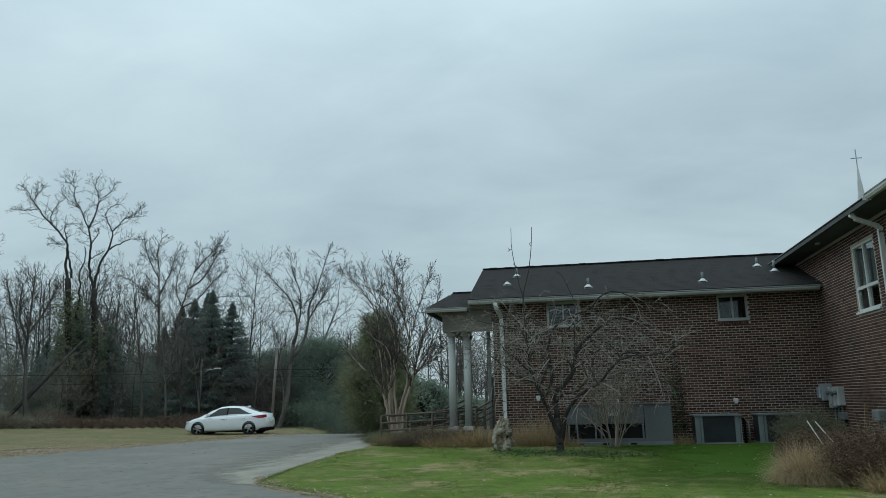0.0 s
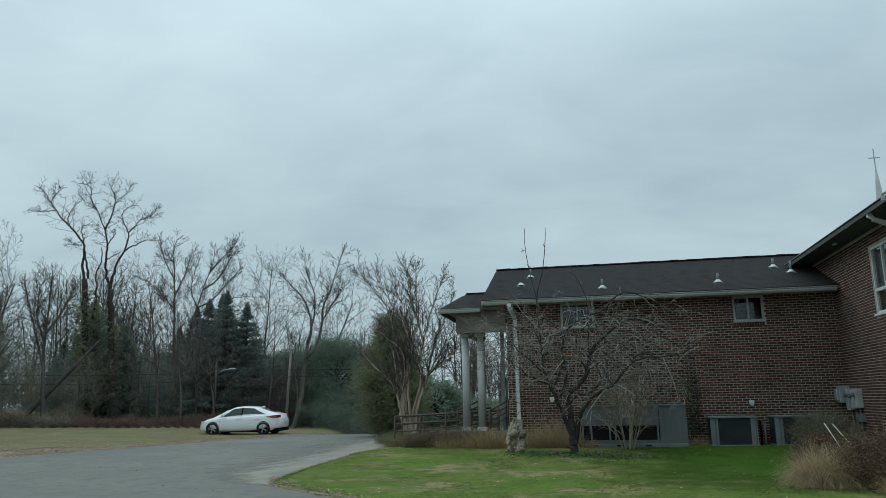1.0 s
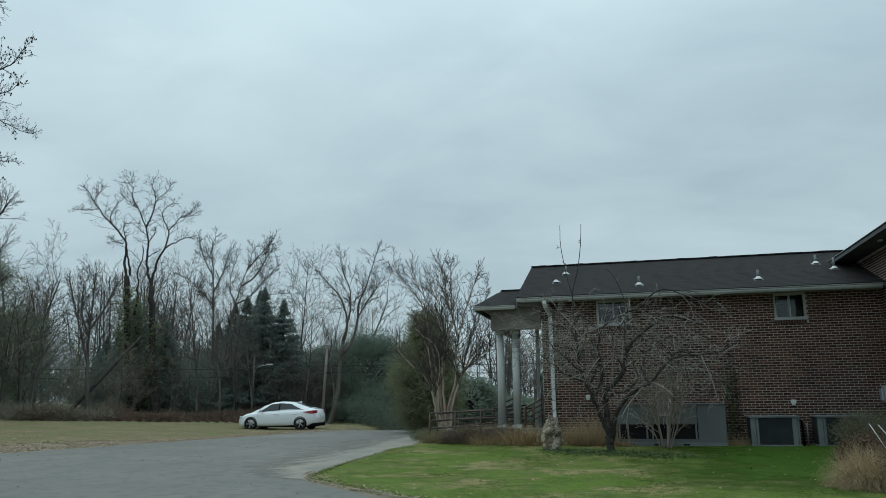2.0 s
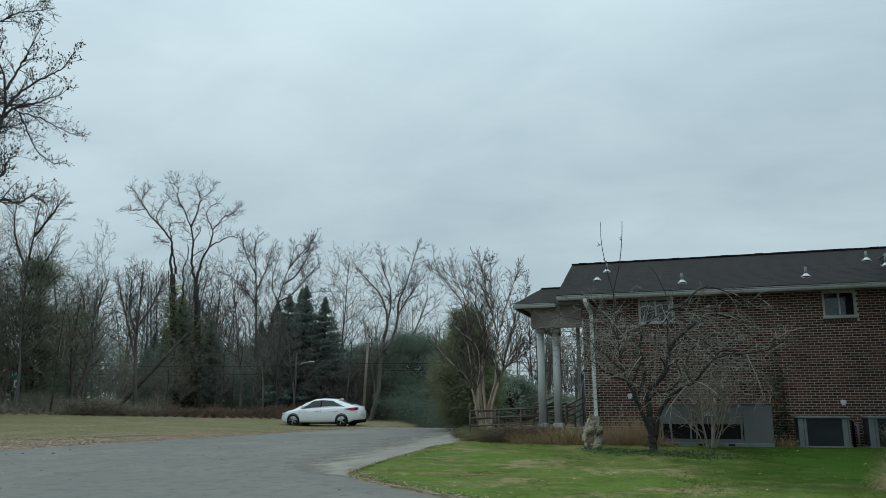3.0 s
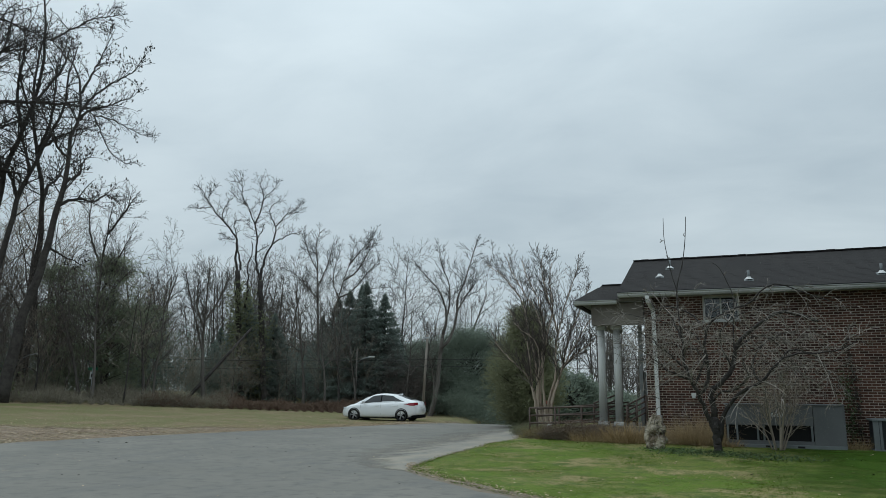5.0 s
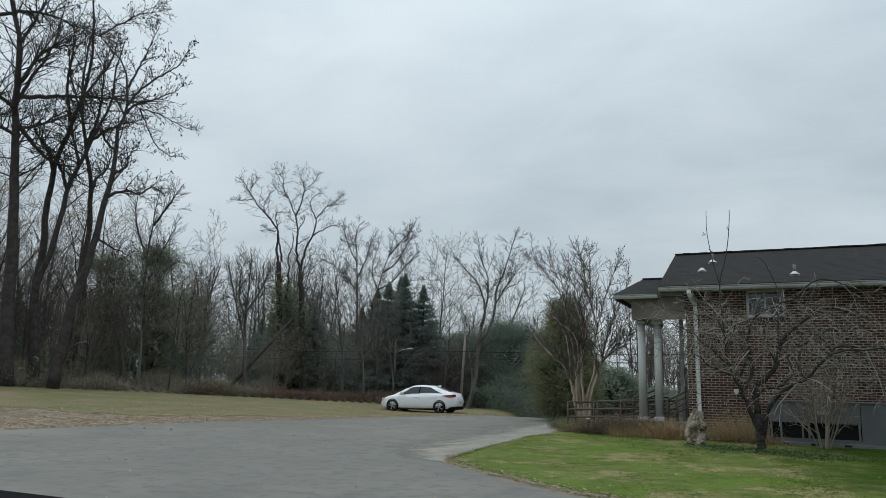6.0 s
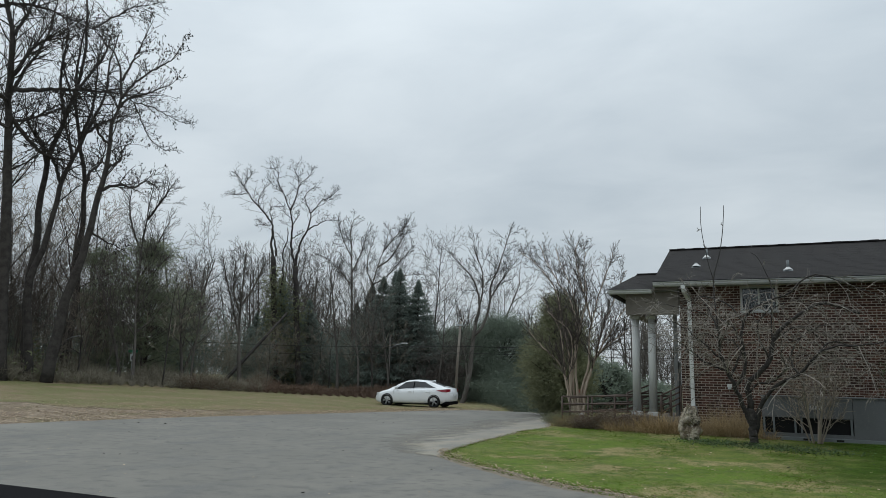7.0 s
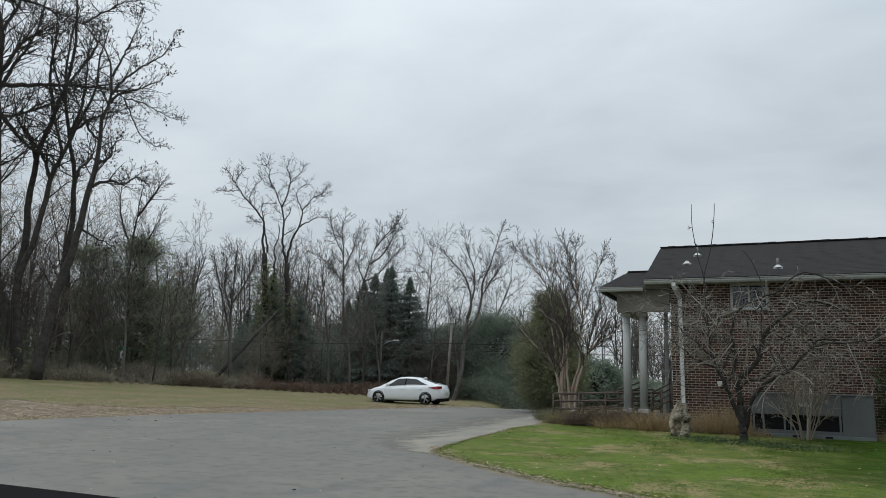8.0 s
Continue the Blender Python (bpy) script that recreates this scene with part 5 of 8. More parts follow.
wood_a = place(bare_tree(41, 13.8, 0.17, CFG_WOOD, "bark", "twig", "bare grey tree with fine upswept twigs", group="bare trees of the wood"), -40.0, 56.4, 0.8, 0)
wood_b = bare_tree(42, 13.0, 0.17, CFG_SPREAD, "bark", "twig", "bare grey tree with spreading crooked limbs", group="bare trees of the wood", lean=(0.10, 0.05))
place(wood_b, -23.0, 62.0, 0.8, 0)
ta = limb_tree("tree", "tall straight bare tree with upswept limbs", "tree", "bark", "twig_dark", 81, TWIG_FINE, 0.015, 0.019, 0.008, "bare trees of the wood", 0.9)
limb(ta, [(-28.9, 50, 0.2), (-29.4, 50, 4.8), (-29.6, 50, 8.5), (-29.7, 50, 10.3), (-29.8, 50, 11.7), (-30, 50, 12.8), (-29.7, 50, 13.7), (-29.2, 50, 14.1)], 0.143, 0.02, 31, 1.33, 0.45)
limb(ta, [(-29.7, 50, 10.7), (-30.6, 50.3, 11.9), (-31.3, 50.7, 13), (-31.9, 51, 14.1)], 0.06, 0.012, 18, 1.07, 0.2)
limb(ta, [(-29.6, 50, 9.6), (-28.8, 49.7, 10.8), (-28.2, 49.3, 11.8), (-27.9, 49, 12.5)], 0.06, 0.012, 18, 1.07, 0.2)
limb(ta, [(-29.6, 50, 8.5), (-30.9, 50.3, 9.7), (-32.1, 50.5, 10.7), (-33.2, 50.8, 11.2)], 0.06, 0.012, 18, 1.07, 0.2)
limb(ta, [(-29.6, 50, 8.1), (-30.5, 50.4, 9.3), (-31.7, 50.8, 10.2)], 0.053, 0.012, 16, 1.07, 0.2)
finish(ta)
tb = limb_tree("tree", "tall bare tree leaning and forking into long limbs", "tree", "bark", "twig_dark", 82, TWIG_FINE, 0.015, 0.019, 0.008, "bare trees of the wood", 0.9)
limb(tb, [(-29.5, 52.7, 0.1), (-29.8, 52.7, 4.9), (-29.7, 52.7, 7.8), (-29.3, 52.7, 9), (-28.9, 52.7, 10.3), (-28.4, 52.7, 11.6), (-28.1, 52.7, 12.6), (-28, 52.7, 14)], 0.135, 0.015, 31, 1.29, 0.4)
limb(tb, [(-28.9, 52.7, 10.3), (-28.1, 53, 10.9), (-27.4, 53.2, 11.9), (-27, 53.4, 12.9), (-26.5, 53.7, 13.7)], 0.083, 0.012, 23, 1.21, 0.25)
limb(tb, [(-28.4, 52.7, 11.6), (-27.4, 52.4, 12.5), (-26.5, 52, 13), (-25.7, 51.7, 13.7)], 0.068, 0.012, 20, 1.12, 0.25)
limb(tb, [(-29.3, 52.7, 8.9), (-28.2, 52.9, 9.5), (-27.1, 53, 10.7), (-25.9, 53.2, 12)], 0.068, 0.012, 20, 1.12, 0.25)
limb(tb, [(-27.2, 52.9, 9.4), (-26.4, 52.9, 9.6), (-25.1, 52.9, 9.6), (-23.7, 52.9, 9.5)], 0.038, 0.01, 4, 0.6, 0.3)
limb(tb, [(-29.3, 52.7, 8.9), (-29.9, 52.9, 10), (-30, 53, 11.2), (-29.6, 53.2, 12.8)], 0.06, 0.012, 16, 1.03, 0.2)
finish(tb)
tc = limb_tree("tree", "bare tree with a rounded crown at the wood's edge", "tree", "bark", "twig", 83, TWIG_FINE, 0.015, 0.024, 0.008, "bare trees of the wood", 1.0)
limb(tc, [(-31.3, 39.5, 0.5), (-31.4, 39.2, 4.2), (-31.2, 39.0, 6.9), (-31.0, 38.8, 8.5), (-30.7, 38.5, 9.6)], 0.15, 0.02, 30, 1.52, 0.40)
limb(tc, [(-31.6, 39.5, 3.9), (-32.7, 39.5, 7.0), (-33.4, 39.5, 9.1)], 0.08, 0.02, 20, 1.36, 0.20)
limb(tc, [(-31.6, 39.5, 5.9), (-30.9, 40.0, 7.5), (-30.6, 40.5, 8.9)], 0.08, 0.02, 20, 1.36, 0.20)
limb(tc, [(-31.6, 39.5, 5.3), (-31.9, 39.0, 6.9), (-31.5, 38.5, 8.8)], 0.08, 0.02, 20, 1.36, 0.20)
finish(tc)
wood_c = place(bare_tree(43, 10.2, 0.14, CFG_WOOD, "bark_dark", "twig_red", "slender bare tree with brownish twigs", group="bare trees of the wood"), -41.4, 46.1, 0.8, 0)
td = limb_tree("tree", "slim bare tree with fine twigs beside the pod trees", "tree", "bark_dark", "twig", 84, TWIG_FINE, 0.015, 0.024, 0.008, "bare trees of the wood", 1.0)
limb(td, [(-37.8, 37.0, 0.3), (-37.9, 36.8, 5.1), (-37.7, 36.5, 9.2), (-37.1, 36.2, 11.7), (-36.6, 36.0, 13.7)], 0.17, 0.02, 28, 1.39, 0.40)
limb(td, [(-38.2, 37.0, 7.3), (-37.0, 37.0, 9.6), (-35.9, 37.0, 11.4)], 0.09, 0.02, 20, 1.25, 0.20)
limb(td, [(-38.2, 37.0, 9.2), (-40.1, 37.5, 12.2), (-40.7, 38.0, 14.9)], 0.09, 0.02, 20, 1.25, 0.20)
limb(td, [(-37.9, 37.0, 11.6), (-36.1, 36.5, 12.9), (-34.9, 36.0, 13.6)], 0.09, 0.02, 20, 1.25, 0.20)
limb(td, [(-38.2, 37.0, 5.8), (-37.1, 37.0, 7.7), (-35.7, 37.0, 9.1)], 0.09, 0.02, 20, 1.25, 0.20)
finish(td)
wood_e = place(bare_tree(45, 13, 0.12, CFG_WOOD, "bark_dark", "twig", "thin bare pole-like tree", group="bare trees of the wood"), -27.3, 60.4, 1, 0)
sapling = place(bare_tree(46, 7.5, 0.05, CFG_SAP, "bark_dark", "twig_red", "thin bare sapling at the wood's edge", group="bare saplings"), -33.0, 36.0, 1, 0)

r = random.Random(77)
EDGE_LINE = [(-62, -6), (-52, 8), (-44, 17), (-38, 26), (-34, 31.5), (-29, 36.5), (-24, 40.5), (-20.5, 43.5), (-17, 48), (-12, 52), (-4, 54), (6, 56), (18, 56)]
WOOD_EDGE = resample(spline(EDGE_LINE, 6), 200)


def behind(f, d):
    """A plan point d metres into the wood behind its edge."""
    i = min(int(f * 198), 198)
    a, b = WOOD_EDGE[i], WOOD_EDGE[i + 1]
    t = (b - a).normalized()
    return a + Vector((-t.y, t.x)) * d


kinds = [wood_a, wood_a, wood_b, wood_c, wood_e, sapling]
for k in range(120):
    f = r.uniform(0.0, 0.3) if k % 8 == 0 else r.uniform(0.3, 0.95)
    d = 1.5 + 38 * r.random() ** 1.3
    q = behind(f, d)
    s = r.uniform(0.52, 0.80) * (1.0 if d > 8 else 0.9)
    right = S(0.55, 0.85, f)
    if (right > 0.3 and d < 9) or (f > 0.72 and d < 24):
        continue
    again(r.choice(kinds if d > 6 else kinds[:4]), q.x, q.y, s * (1 - 0.1 * right), r.uniform(0, 360), s * r.uniform(0.85, 1.05) * (1 - 0.12 * right))
for x, y, sc, a in ((-49.9, 33.4, 1.33, 28), (-45.2, 33.1, 1.03, 184), (-48.9, 38.1, 1.29, 342), (-42.4, 35.1, 1.3, 128), (-45.2, 39.6, 1.21, 310), (-44.2, 31, 1.33, 278)):
    again(wood_a if a % 2 else wood_c, x, y, sc, a)
for k in range(16):
    q = behind(r.uniform(0.25, 0.75), r.uniform(0.2, 7))
    again(sapling, q.x, q.y, r.uniform(0.5, 1.0), r.uniform(0, 360))

# conifers behind the parked car
sp = place(spruce(51, 9.0, 3.3, "dark pointed spruce behind bare trees", dens=2.3, leaf=0.24, tip=0.01, taper=1.0, ragged=0.75, group="spruces"), -24.88, 49.0, 1, 0)
sp2 = place(spruce(52, 8.2, 3.0, "dark pointed spruce behind bare trees", dens=2.3, leaf=0.24, tip=0.01, taper=1.0, ragged=0.75, group="spruces"), -23.5, 49.3, 1, 0)
again(sp2, -26.78, 50.0, 1.03, 140)
again(sp, -26.57, 51.5, 1.0, 70)
again(sp, -31.7, 57.0, 0.95, 70)
again(sp, -35.1, 48.6, 0.92, 200)
again(sp2, -33.6, 50.2, 0.8, 260)
again(sp2, -33.8, 58.0, 0.85, 190)
again(sp, -36.0, 52.5, 0.62, 20)
again(sp2, -38.5, 50, 0.66, 50)
for k in range(7):
    q = behind(r.uniform(0.36, 0.9), r.uniform(14, 30))
    again(r.choice((sp, sp2)), q.x, q.y, r.uniform(0.5, 0.85), r.uniform(0, 360))
pine = place(evergreen_mass(53, 2.7, 2.5, 4.6, "broad green pine with soft upswept tufts at the wood's edge", "pine", 0.36, 115, 70, "conifer", "conifer", 0.35, 0.4, 0.2, 0.055), -37.6, 37.5, 1, 0)
again(pine, -42.6, 38, 0.95, 120)
again(pine, -40.7, 44.2, 0.72, 220)

# evergreen thicket beyond the road's end
ev_a = place(evergreen_mass(61, 3.0, 2.6, 2.7, "soft dark evergreen with feathery boughs beyond the road", "evergreen", 0.20, 230, 190, wide=0.07), -17.2, 50.4, 1.0)
ev_b = place(evergreen_mass(62, 2.4, 2.4, 2.4, "soft dark evergreen with feathery boughs beyond the road", "evergreen", 0.20, 210, 190, wide=0.07), -13.2, 50.4, 1.1)
for x, y, s, a in ((-21.5, 52.5, 0.85, 40), (-15.0, 54.5, 1.0, 100), (-10.2, 52.5, 0.8, 200), (-7.2, 52.0, 0.55, 310), (-24, 58, 0.9, 150)):
    again(ev_a if a % 20 else ev_b, x, y, s, a)
cedar = place(evergreen_mass(63, 1.45, 1.4, 2.50, "rounded olive-green cedar behind the tan-barked tree", "cedar", 0.17, 300, 100, "cedar", "evergreen tree", 0.62, deep=0.35, wide=0.08), -8.6, 33.2, 1.0)
holly = place(evergreen_mass(64, 1.3, 1.3, 1.35, "dark rounded shrub behind the railings", "evergreen", 0.13, 80, 60, "shrub", "shrub"), -7.4, 37.0)
again(holly, -5.4, 39.5, 0.9, 90)

# far belt of wood behind everything, too distant to count


def far_wood():
    rr = random.Random(91)
    v, f = [], []
    for k in range(300):
        q = behind(rr.uniform(0.25, 1), rr.uniform(28, 70))
        out = {}
        z0 = height(q.x, q.y)
        grow(rr, out, Vector((q.x, q.y, z0 - 0.2)), Vector((0, 0, 1)), rr.uniform(7, 14), 0.16, 0,
             [L(5, 3, 0.2, 0.05, 0.03, 10, 0.2, 0, 1, 1, 0.6), L(4, 3, 0.3, 0.13, 0.06, 8, 0.15, 42, 0.42, 0.5), L(3, 3, 0.5, 0.18, 0.02, 0, 0, 40, 0.55, 0.6)])
        for lv in out:
            for pts, rad, sides in out[lv]:
                ribbon_into(v, f, pts, [max(x, 0.016) for x in rad], rr)
    tagged(raw("far_wood", v, f, "twig"), "distant belt of bare grey woodland", "woodland", kind="stuff")
    v, f = [], []
    for k in range(150):
        q = behind(rr.uniform(0.3, 0.72), rr.uniform(9, 50))
        h = rr.uniform(2.0, 5.5)
        for j in range(10):
            c = Vector((q.x + rr.gauss(0, 1.3), q.y + rr.gauss(0, 1.3), height(q.x, q.y) + h * rr.uniform(0.05, 1.0)))
            sprays_into(v, f, rr, c, 0.75, 34, 0.34, 0.8, 0.09)
    tagged(raw("far_understory", v, f, "needle"), "dark distant evergreen understory in the wood", "woodland", kind="stuff")


far_wood()


def evergreen_bank():
    """Shapeless evergreen growth on the slope beyond the road's end."""
    rr = random.Random(94)
    v, f = [], []
    for k in range(420):
        x, y = rr.uniform(-19.5, -6.5), rr.uniform(44.5, 51.0)
        if y < 46.2 and x < -17.2:
            continue
        top = (2.6 + 2.6 * noise.noise((x * 0.32, y * 0.2, 3.3)) + 1.0 * noise.noise((x * 1.1, y * 0.5, 8.0))) * S(43.5, 48.5, y) + 0.7
        c = Vector((x, y, height(x, y) + max(0.3, top) * rr.uniform(0.0, 1.0)))
        sprays_into(v, f, rr, c, 0.44, 95, 0.18, 0.6, 0.06)
    tagged(raw("evergreen_bank", v, f, "evergreen"), "dark shapeless evergreen growth on the slope beyond the road", "undergrowth", kind="stuff")


evergreen_bank()


def brush():
    """Tangled brown undergrowth along the wood's edge."""
    rr = random.Random(92)
    for nm, n, hmax, matn, lab, f0, f1, d0, d1 in (("brush", 4200, 1.0, "dry_red", "tangled russet undergrowth along the wood's edge", 0.475, 0.64, 0.3, 5.0),
                                         ("undergrowth", 5200, 1.35, "thicket", "grey-brown low thicket along the wood's edge", 0.25, 0.52, 0.2, 5.0)):
        v, f = [], []
        for k in range(n):
            q = behind(rr.uniform(f0, f1), d0 + (d1 - d0) * rr.random())
            z0 = height(q.x, q.y)
            hm = hmax * max(0.25, 0.75 + 1.1 * noise.noise((q.x * 0.35, q.y * 0.35, 2.0)))
            for j in range(3):
                d = Vector((rr.gauss(0, 0.45), rr.gauss(0, 0.45), 1))
                pts, rad, _ = branch(rr, Vector((q.x, q.y, z0 - 0.05)), d, rr.uniform(0.4, 1.0) * hm, 0.008, 0.005, 4, 0.16, -0.05)
                ribbon_into(v, f, pts, rad, rr)
                for m in range(3):
                    i = rr.randint(1, 3)
                    p2, r2, _ = branch(rr, pts[i], Vector((rr.gauss(0, 1), rr.gauss(0, 1), 0.4)), 0.45 * hm * rr.uniform(0.5, 1), 0.006, 0.004, 2, 0.2, -0.05)
                    ribbon_into(v, f, p2, r2, rr)
        tagged(raw(nm, v, f, matn), lab, "undergrowth", kind="stuff")
    v, f = [], []
    for k in range(260):
        q = behind(rr.uniform(0.02, 0.42), rr.uniform(0.5, 6))
        blobs_into(v, f, rr, Vector((q.x, q.y, height(q.x, q.y) + rr.uniform(0.2, 1.3))), 0.5, 26, 0.16)
    tagged(raw("edge_leaves", v, f, "olive"), "patches of dull green leaves low in the thicket", "undergrowth", kind="stuff")


brush()


def thicket():
    """Fine bare bushes standing under the trees."""
    rr = random.Random(93)
    cfg = [L(6, 2, 0.3, 0.07, 0.03, 11, 0.2, 0, 1, 1, 0.4), L(5, 2, 0.4, 0.09, 0.03, 7, 0.15, 32, 0.5, 0.5), L(3, 2, 0.5, 0.10, 0.02, 0, 0, 34, 0.5, 0.6)]
    for nm, n, matn, lab in (("thicket", 40, "thicket", "fine grey-brown bare bushes under the trees"), ("brown_thicket", 85, "twig_red", "fine brown bare bushes under the trees")):
        v, f = [], []
        for k in range(n):
            q = behind(rr.uniform(0.28, 0.7), 5.0 + 14 * rr.random())
            z0 = height(q.x, q.y)
            out = {}
            for j in range(3):
                grow(rr, out, Vector((q.x + rr.gauss(0, 0.3), q.y + rr.gauss(0, 0.3), z0 - 0.1)), Vector((rr.gauss(0, 0.22), rr.gauss(0, 0.22), 1)), rr.uniform(2.0, 5.0), 0.022, 0, cfg)
            for lv in out:
                for pts, rad, _ in out[lv]:
                    ribbon_into(v, f, pts, [max(x * 0.7, 0.0055) for x in rad], rr)
        tagged(raw(nm, v, f, matn), lab, "undergrowth", kind="stuff")
    v, f = [], []
    for k in range(105):
        q = behind(rr.uniform(0.27, 0.47), 2.5 + 14 * rr.random())
        z0 = height(q.x, q.y)
        out = {}
        for j in range(2):
            grow(rr, out, Vector((q.x + rr.gauss(0, 0.4), q.y + rr.gauss(0, 0.4), z0 - 0.1)), Vector((rr.gauss(0, 0.12), rr.gauss(0, 0.12), 1)), rr.uniform(4.5, 9.5), 0.035, 0, cfg)
        for lv in out:
            for pts, rad, _ in out[lv]:
                ribbon_into(v, f, pts, [max(x * 0.7, 0.0065) for x in rad], rr)
    tagged(raw("sapling_thicket", v, f, "twig_myrtle"), "dense brown saplings crowded behind the pod-bearing trees", "undergrowth", kind="stuff")


thicket()


def vine_tangle():
    """Brown climbers and saplings smothering the wood's edge between the spruces and the road."""
    rr = random.Random(95)
    v, f = [], []
    for k in range(330):
        x, y = rr.uniform(-22.2, -18.6), rr.uniform(46.3, 48.6)
        if k % 3 == 0:
            x, y = rr.uniform(-33.5, -22.2), rr.uniform(46.8, 48.6)
        top = (6.1 if x > -22.2 else 3.4) * (0.72 + 0.5 * noise.noise((x * 0.55, y * 0.4, 5.1)))
        p = Vector((x, y, height(x, y) + top * rr.uniform(0.0, 0.62)))
        out = {}
        grow(rr, out, p, Vector((rr.gauss(0, 0.35), rr.gauss(0, 0.35), 1)), top * rr.uniform(0.22, 0.42), 0.016, 0,
             [L(6, 2, 0.3, 0.14, 0.0, 8, 0.1, 0, 1, 1, 0.3), L(5, 2, 0.4, 0.18, -0.06, 4, 0.1, 55, 0.6, 0.55), L(3, 2, 0.5, 0.2, -0.05, 0, 0, 50, 0.5, 0.6)])
        for lv in out:
            for pts, rad, _ in out[lv]:
                ribbon_into(v, f, pts, [max(q * 0.7, 0.0055) for q in rad], rr)
    tagged(raw("vine_tangle", v, f, "twig_myrtle"), "brown tangle of bare climbers and saplings at the wood's edge", "undergrowth", kind="stuff")


vine_tangle()

# a fallen trunk caught at a slant in the trees
v, f = [], []
tube_into(v, f, [Vector(p) for p in ((-32.4, 38.6, 0.5), (-31.8, 39.7, 1.9), (-31.0, 41.2, 3.8), (-30.2, 42.6, 5.7))], [0.13, 0.12, 0.10, 0.07], 7)
tagged(raw("fallen_trunk", v, f, "bark_dark", smooth=True), "dark fallen trunk leaning at a slant in the trees", "fallen trunk")

# ---------------------------------------------------------------- plant beside the wall


def packaged_unit():
    """Large grey rooftop-style air conditioner standing on the lawn."""
    x0, z0, W, D, H = -0.10, 0.20, 2.68, 0.85, 1.08
    u = thing("air_conditioner", "large dark grey packaged air conditioner with black louvre openings", "air conditioner", at=(x0, 21.0, z0))
    a, b, c, d = 0.10, 1.98, 0.19, 0.56
    bm = boxes((0, W, 0.06, D, 0.10, H - 0.03))
    part("body", bm, "void", u)
    part("lid", boxes((-0.03, W + 0.03, -0.03, D + 0.03, H - 0.03, H + 0.005), bevel=0.008), "hvac", u)
    part("upper_panel", boxes((0.0, b + 0.02, 0.0, 0.06, d, H - 0.032), bevel=0.006), "hvac", u)
    part("side_panel", boxes((b + 0.03, W, 0.0, 0.06, 0.10, H - 0.032), bevel=0.006), "hvac", u)
    part("end_panel", boxes((W + 0.001, W + 0.02, 0.0, D, 0.10, H - 0.032)), "hvac", u)
    part("base_rail", boxes((-0.02, W + 0.02, -0.02, D, 0.0, 0.10), bevel=0.008), "hvac2", u)
    part("base_rail", boxes((-0.0, b + 0.03, 0.01, 0.06, 0.10, c)), "hvac", u)
    for x in (0.02, 0.24, 0.72, 0.86, 1.94):
        part("post", boxes((x, x + 0.045, 0.005, 0.05, c, d)), "hvac2", u)
    for x in (0.30, 0.36, 0.9, 1.62):
        part("fork_slot", boxes((x, x + (0.05 if x < 0.5 else 0.16), -0.024, -0.019, 0.03, 0.075)), "void", u)
    r = random.Random(3)
    x = 1.02
    for k in range(6):
        w = r.uniform(0.045, 0.065)
        part("letter_bar", boxes((x, x + w * 0.75, -0.004, -0.001, 0.77, 0.86)), "bars", u)
        x += w + 0.006
    return u


packaged_unit()


def condenser(x0, w, seed):
    u = thing("condenser", "pale grey condenser with a large dark coil grille", "condenser", "condensers by the wall", at=(x0, 21.05, 0.20))
    h, dp = 0.76, 0.75
    part("body", boxes((0.02, w - 0.02, 0.03, dp, 0.04, h - 0.05)), "coil", u)
    for x in (0.0, 0.13, w - 0.16):
        part("corner_post", boxes((x, x + (0.06 if x == 0.13 else 0.12), 0.0, 0.06, 0.0, h - 0.05), bevel=0.006), "hvac2", u)
    part("corner_post", boxes((w - 0.03, w, 0.0, 0.06, 0.0, h - 0.05)), "hvac2", u)
    part("top", boxes((-0.03, w + 0.03, -0.03, dp, h - 0.05, h), bevel=0.01), "hvac2", u)
    part("base_pan", boxes((-0.02, w + 0.02, -0.02, dp, -0.02, 0.05), bevel=0.008), "hvac2", u)
    for k in range(17):
        z = 0.07 + k * 0.037
        part("grille_wire", boxes((0.19, w - 0.16, 0.018, 0.026, z, z + 0.007)), "coil", u)
    return u


condenser(3.18, 1.14, 1)
condenser(4.74, 1.14, 2)
tagged(part("condenser_pad", boxes((3.1, 6.0, 20.95, 21.9, 0.02, 0.18), bevel=0.02), "concrete"), "grey concrete slab under the condensers", "slab")
tagged(part("unit_pad", boxes((-0.2, 2.7, 20.92, 21.92, 0.0, 0.20), bevel=0.02), "concrete"), "grey concrete slab under the air conditioner", "slab")
ln = thing("refrigerant_line", "dark insulated pipes running between the condensers and wall", "pipe", at=(4.5, 21.3, 0.19))
pipe("riser", [(-0.06, 0, 0), (-0.06, 0, 0.62), (-0.06, 0.68, 0.66)], 0.03, "black", ln)
pipe("riser", [(0.05, 0.05, 0), (0.05, 0.05, 0.55), (0.05, 0.68, 0.58)], 0.022, "hvac2", ln)

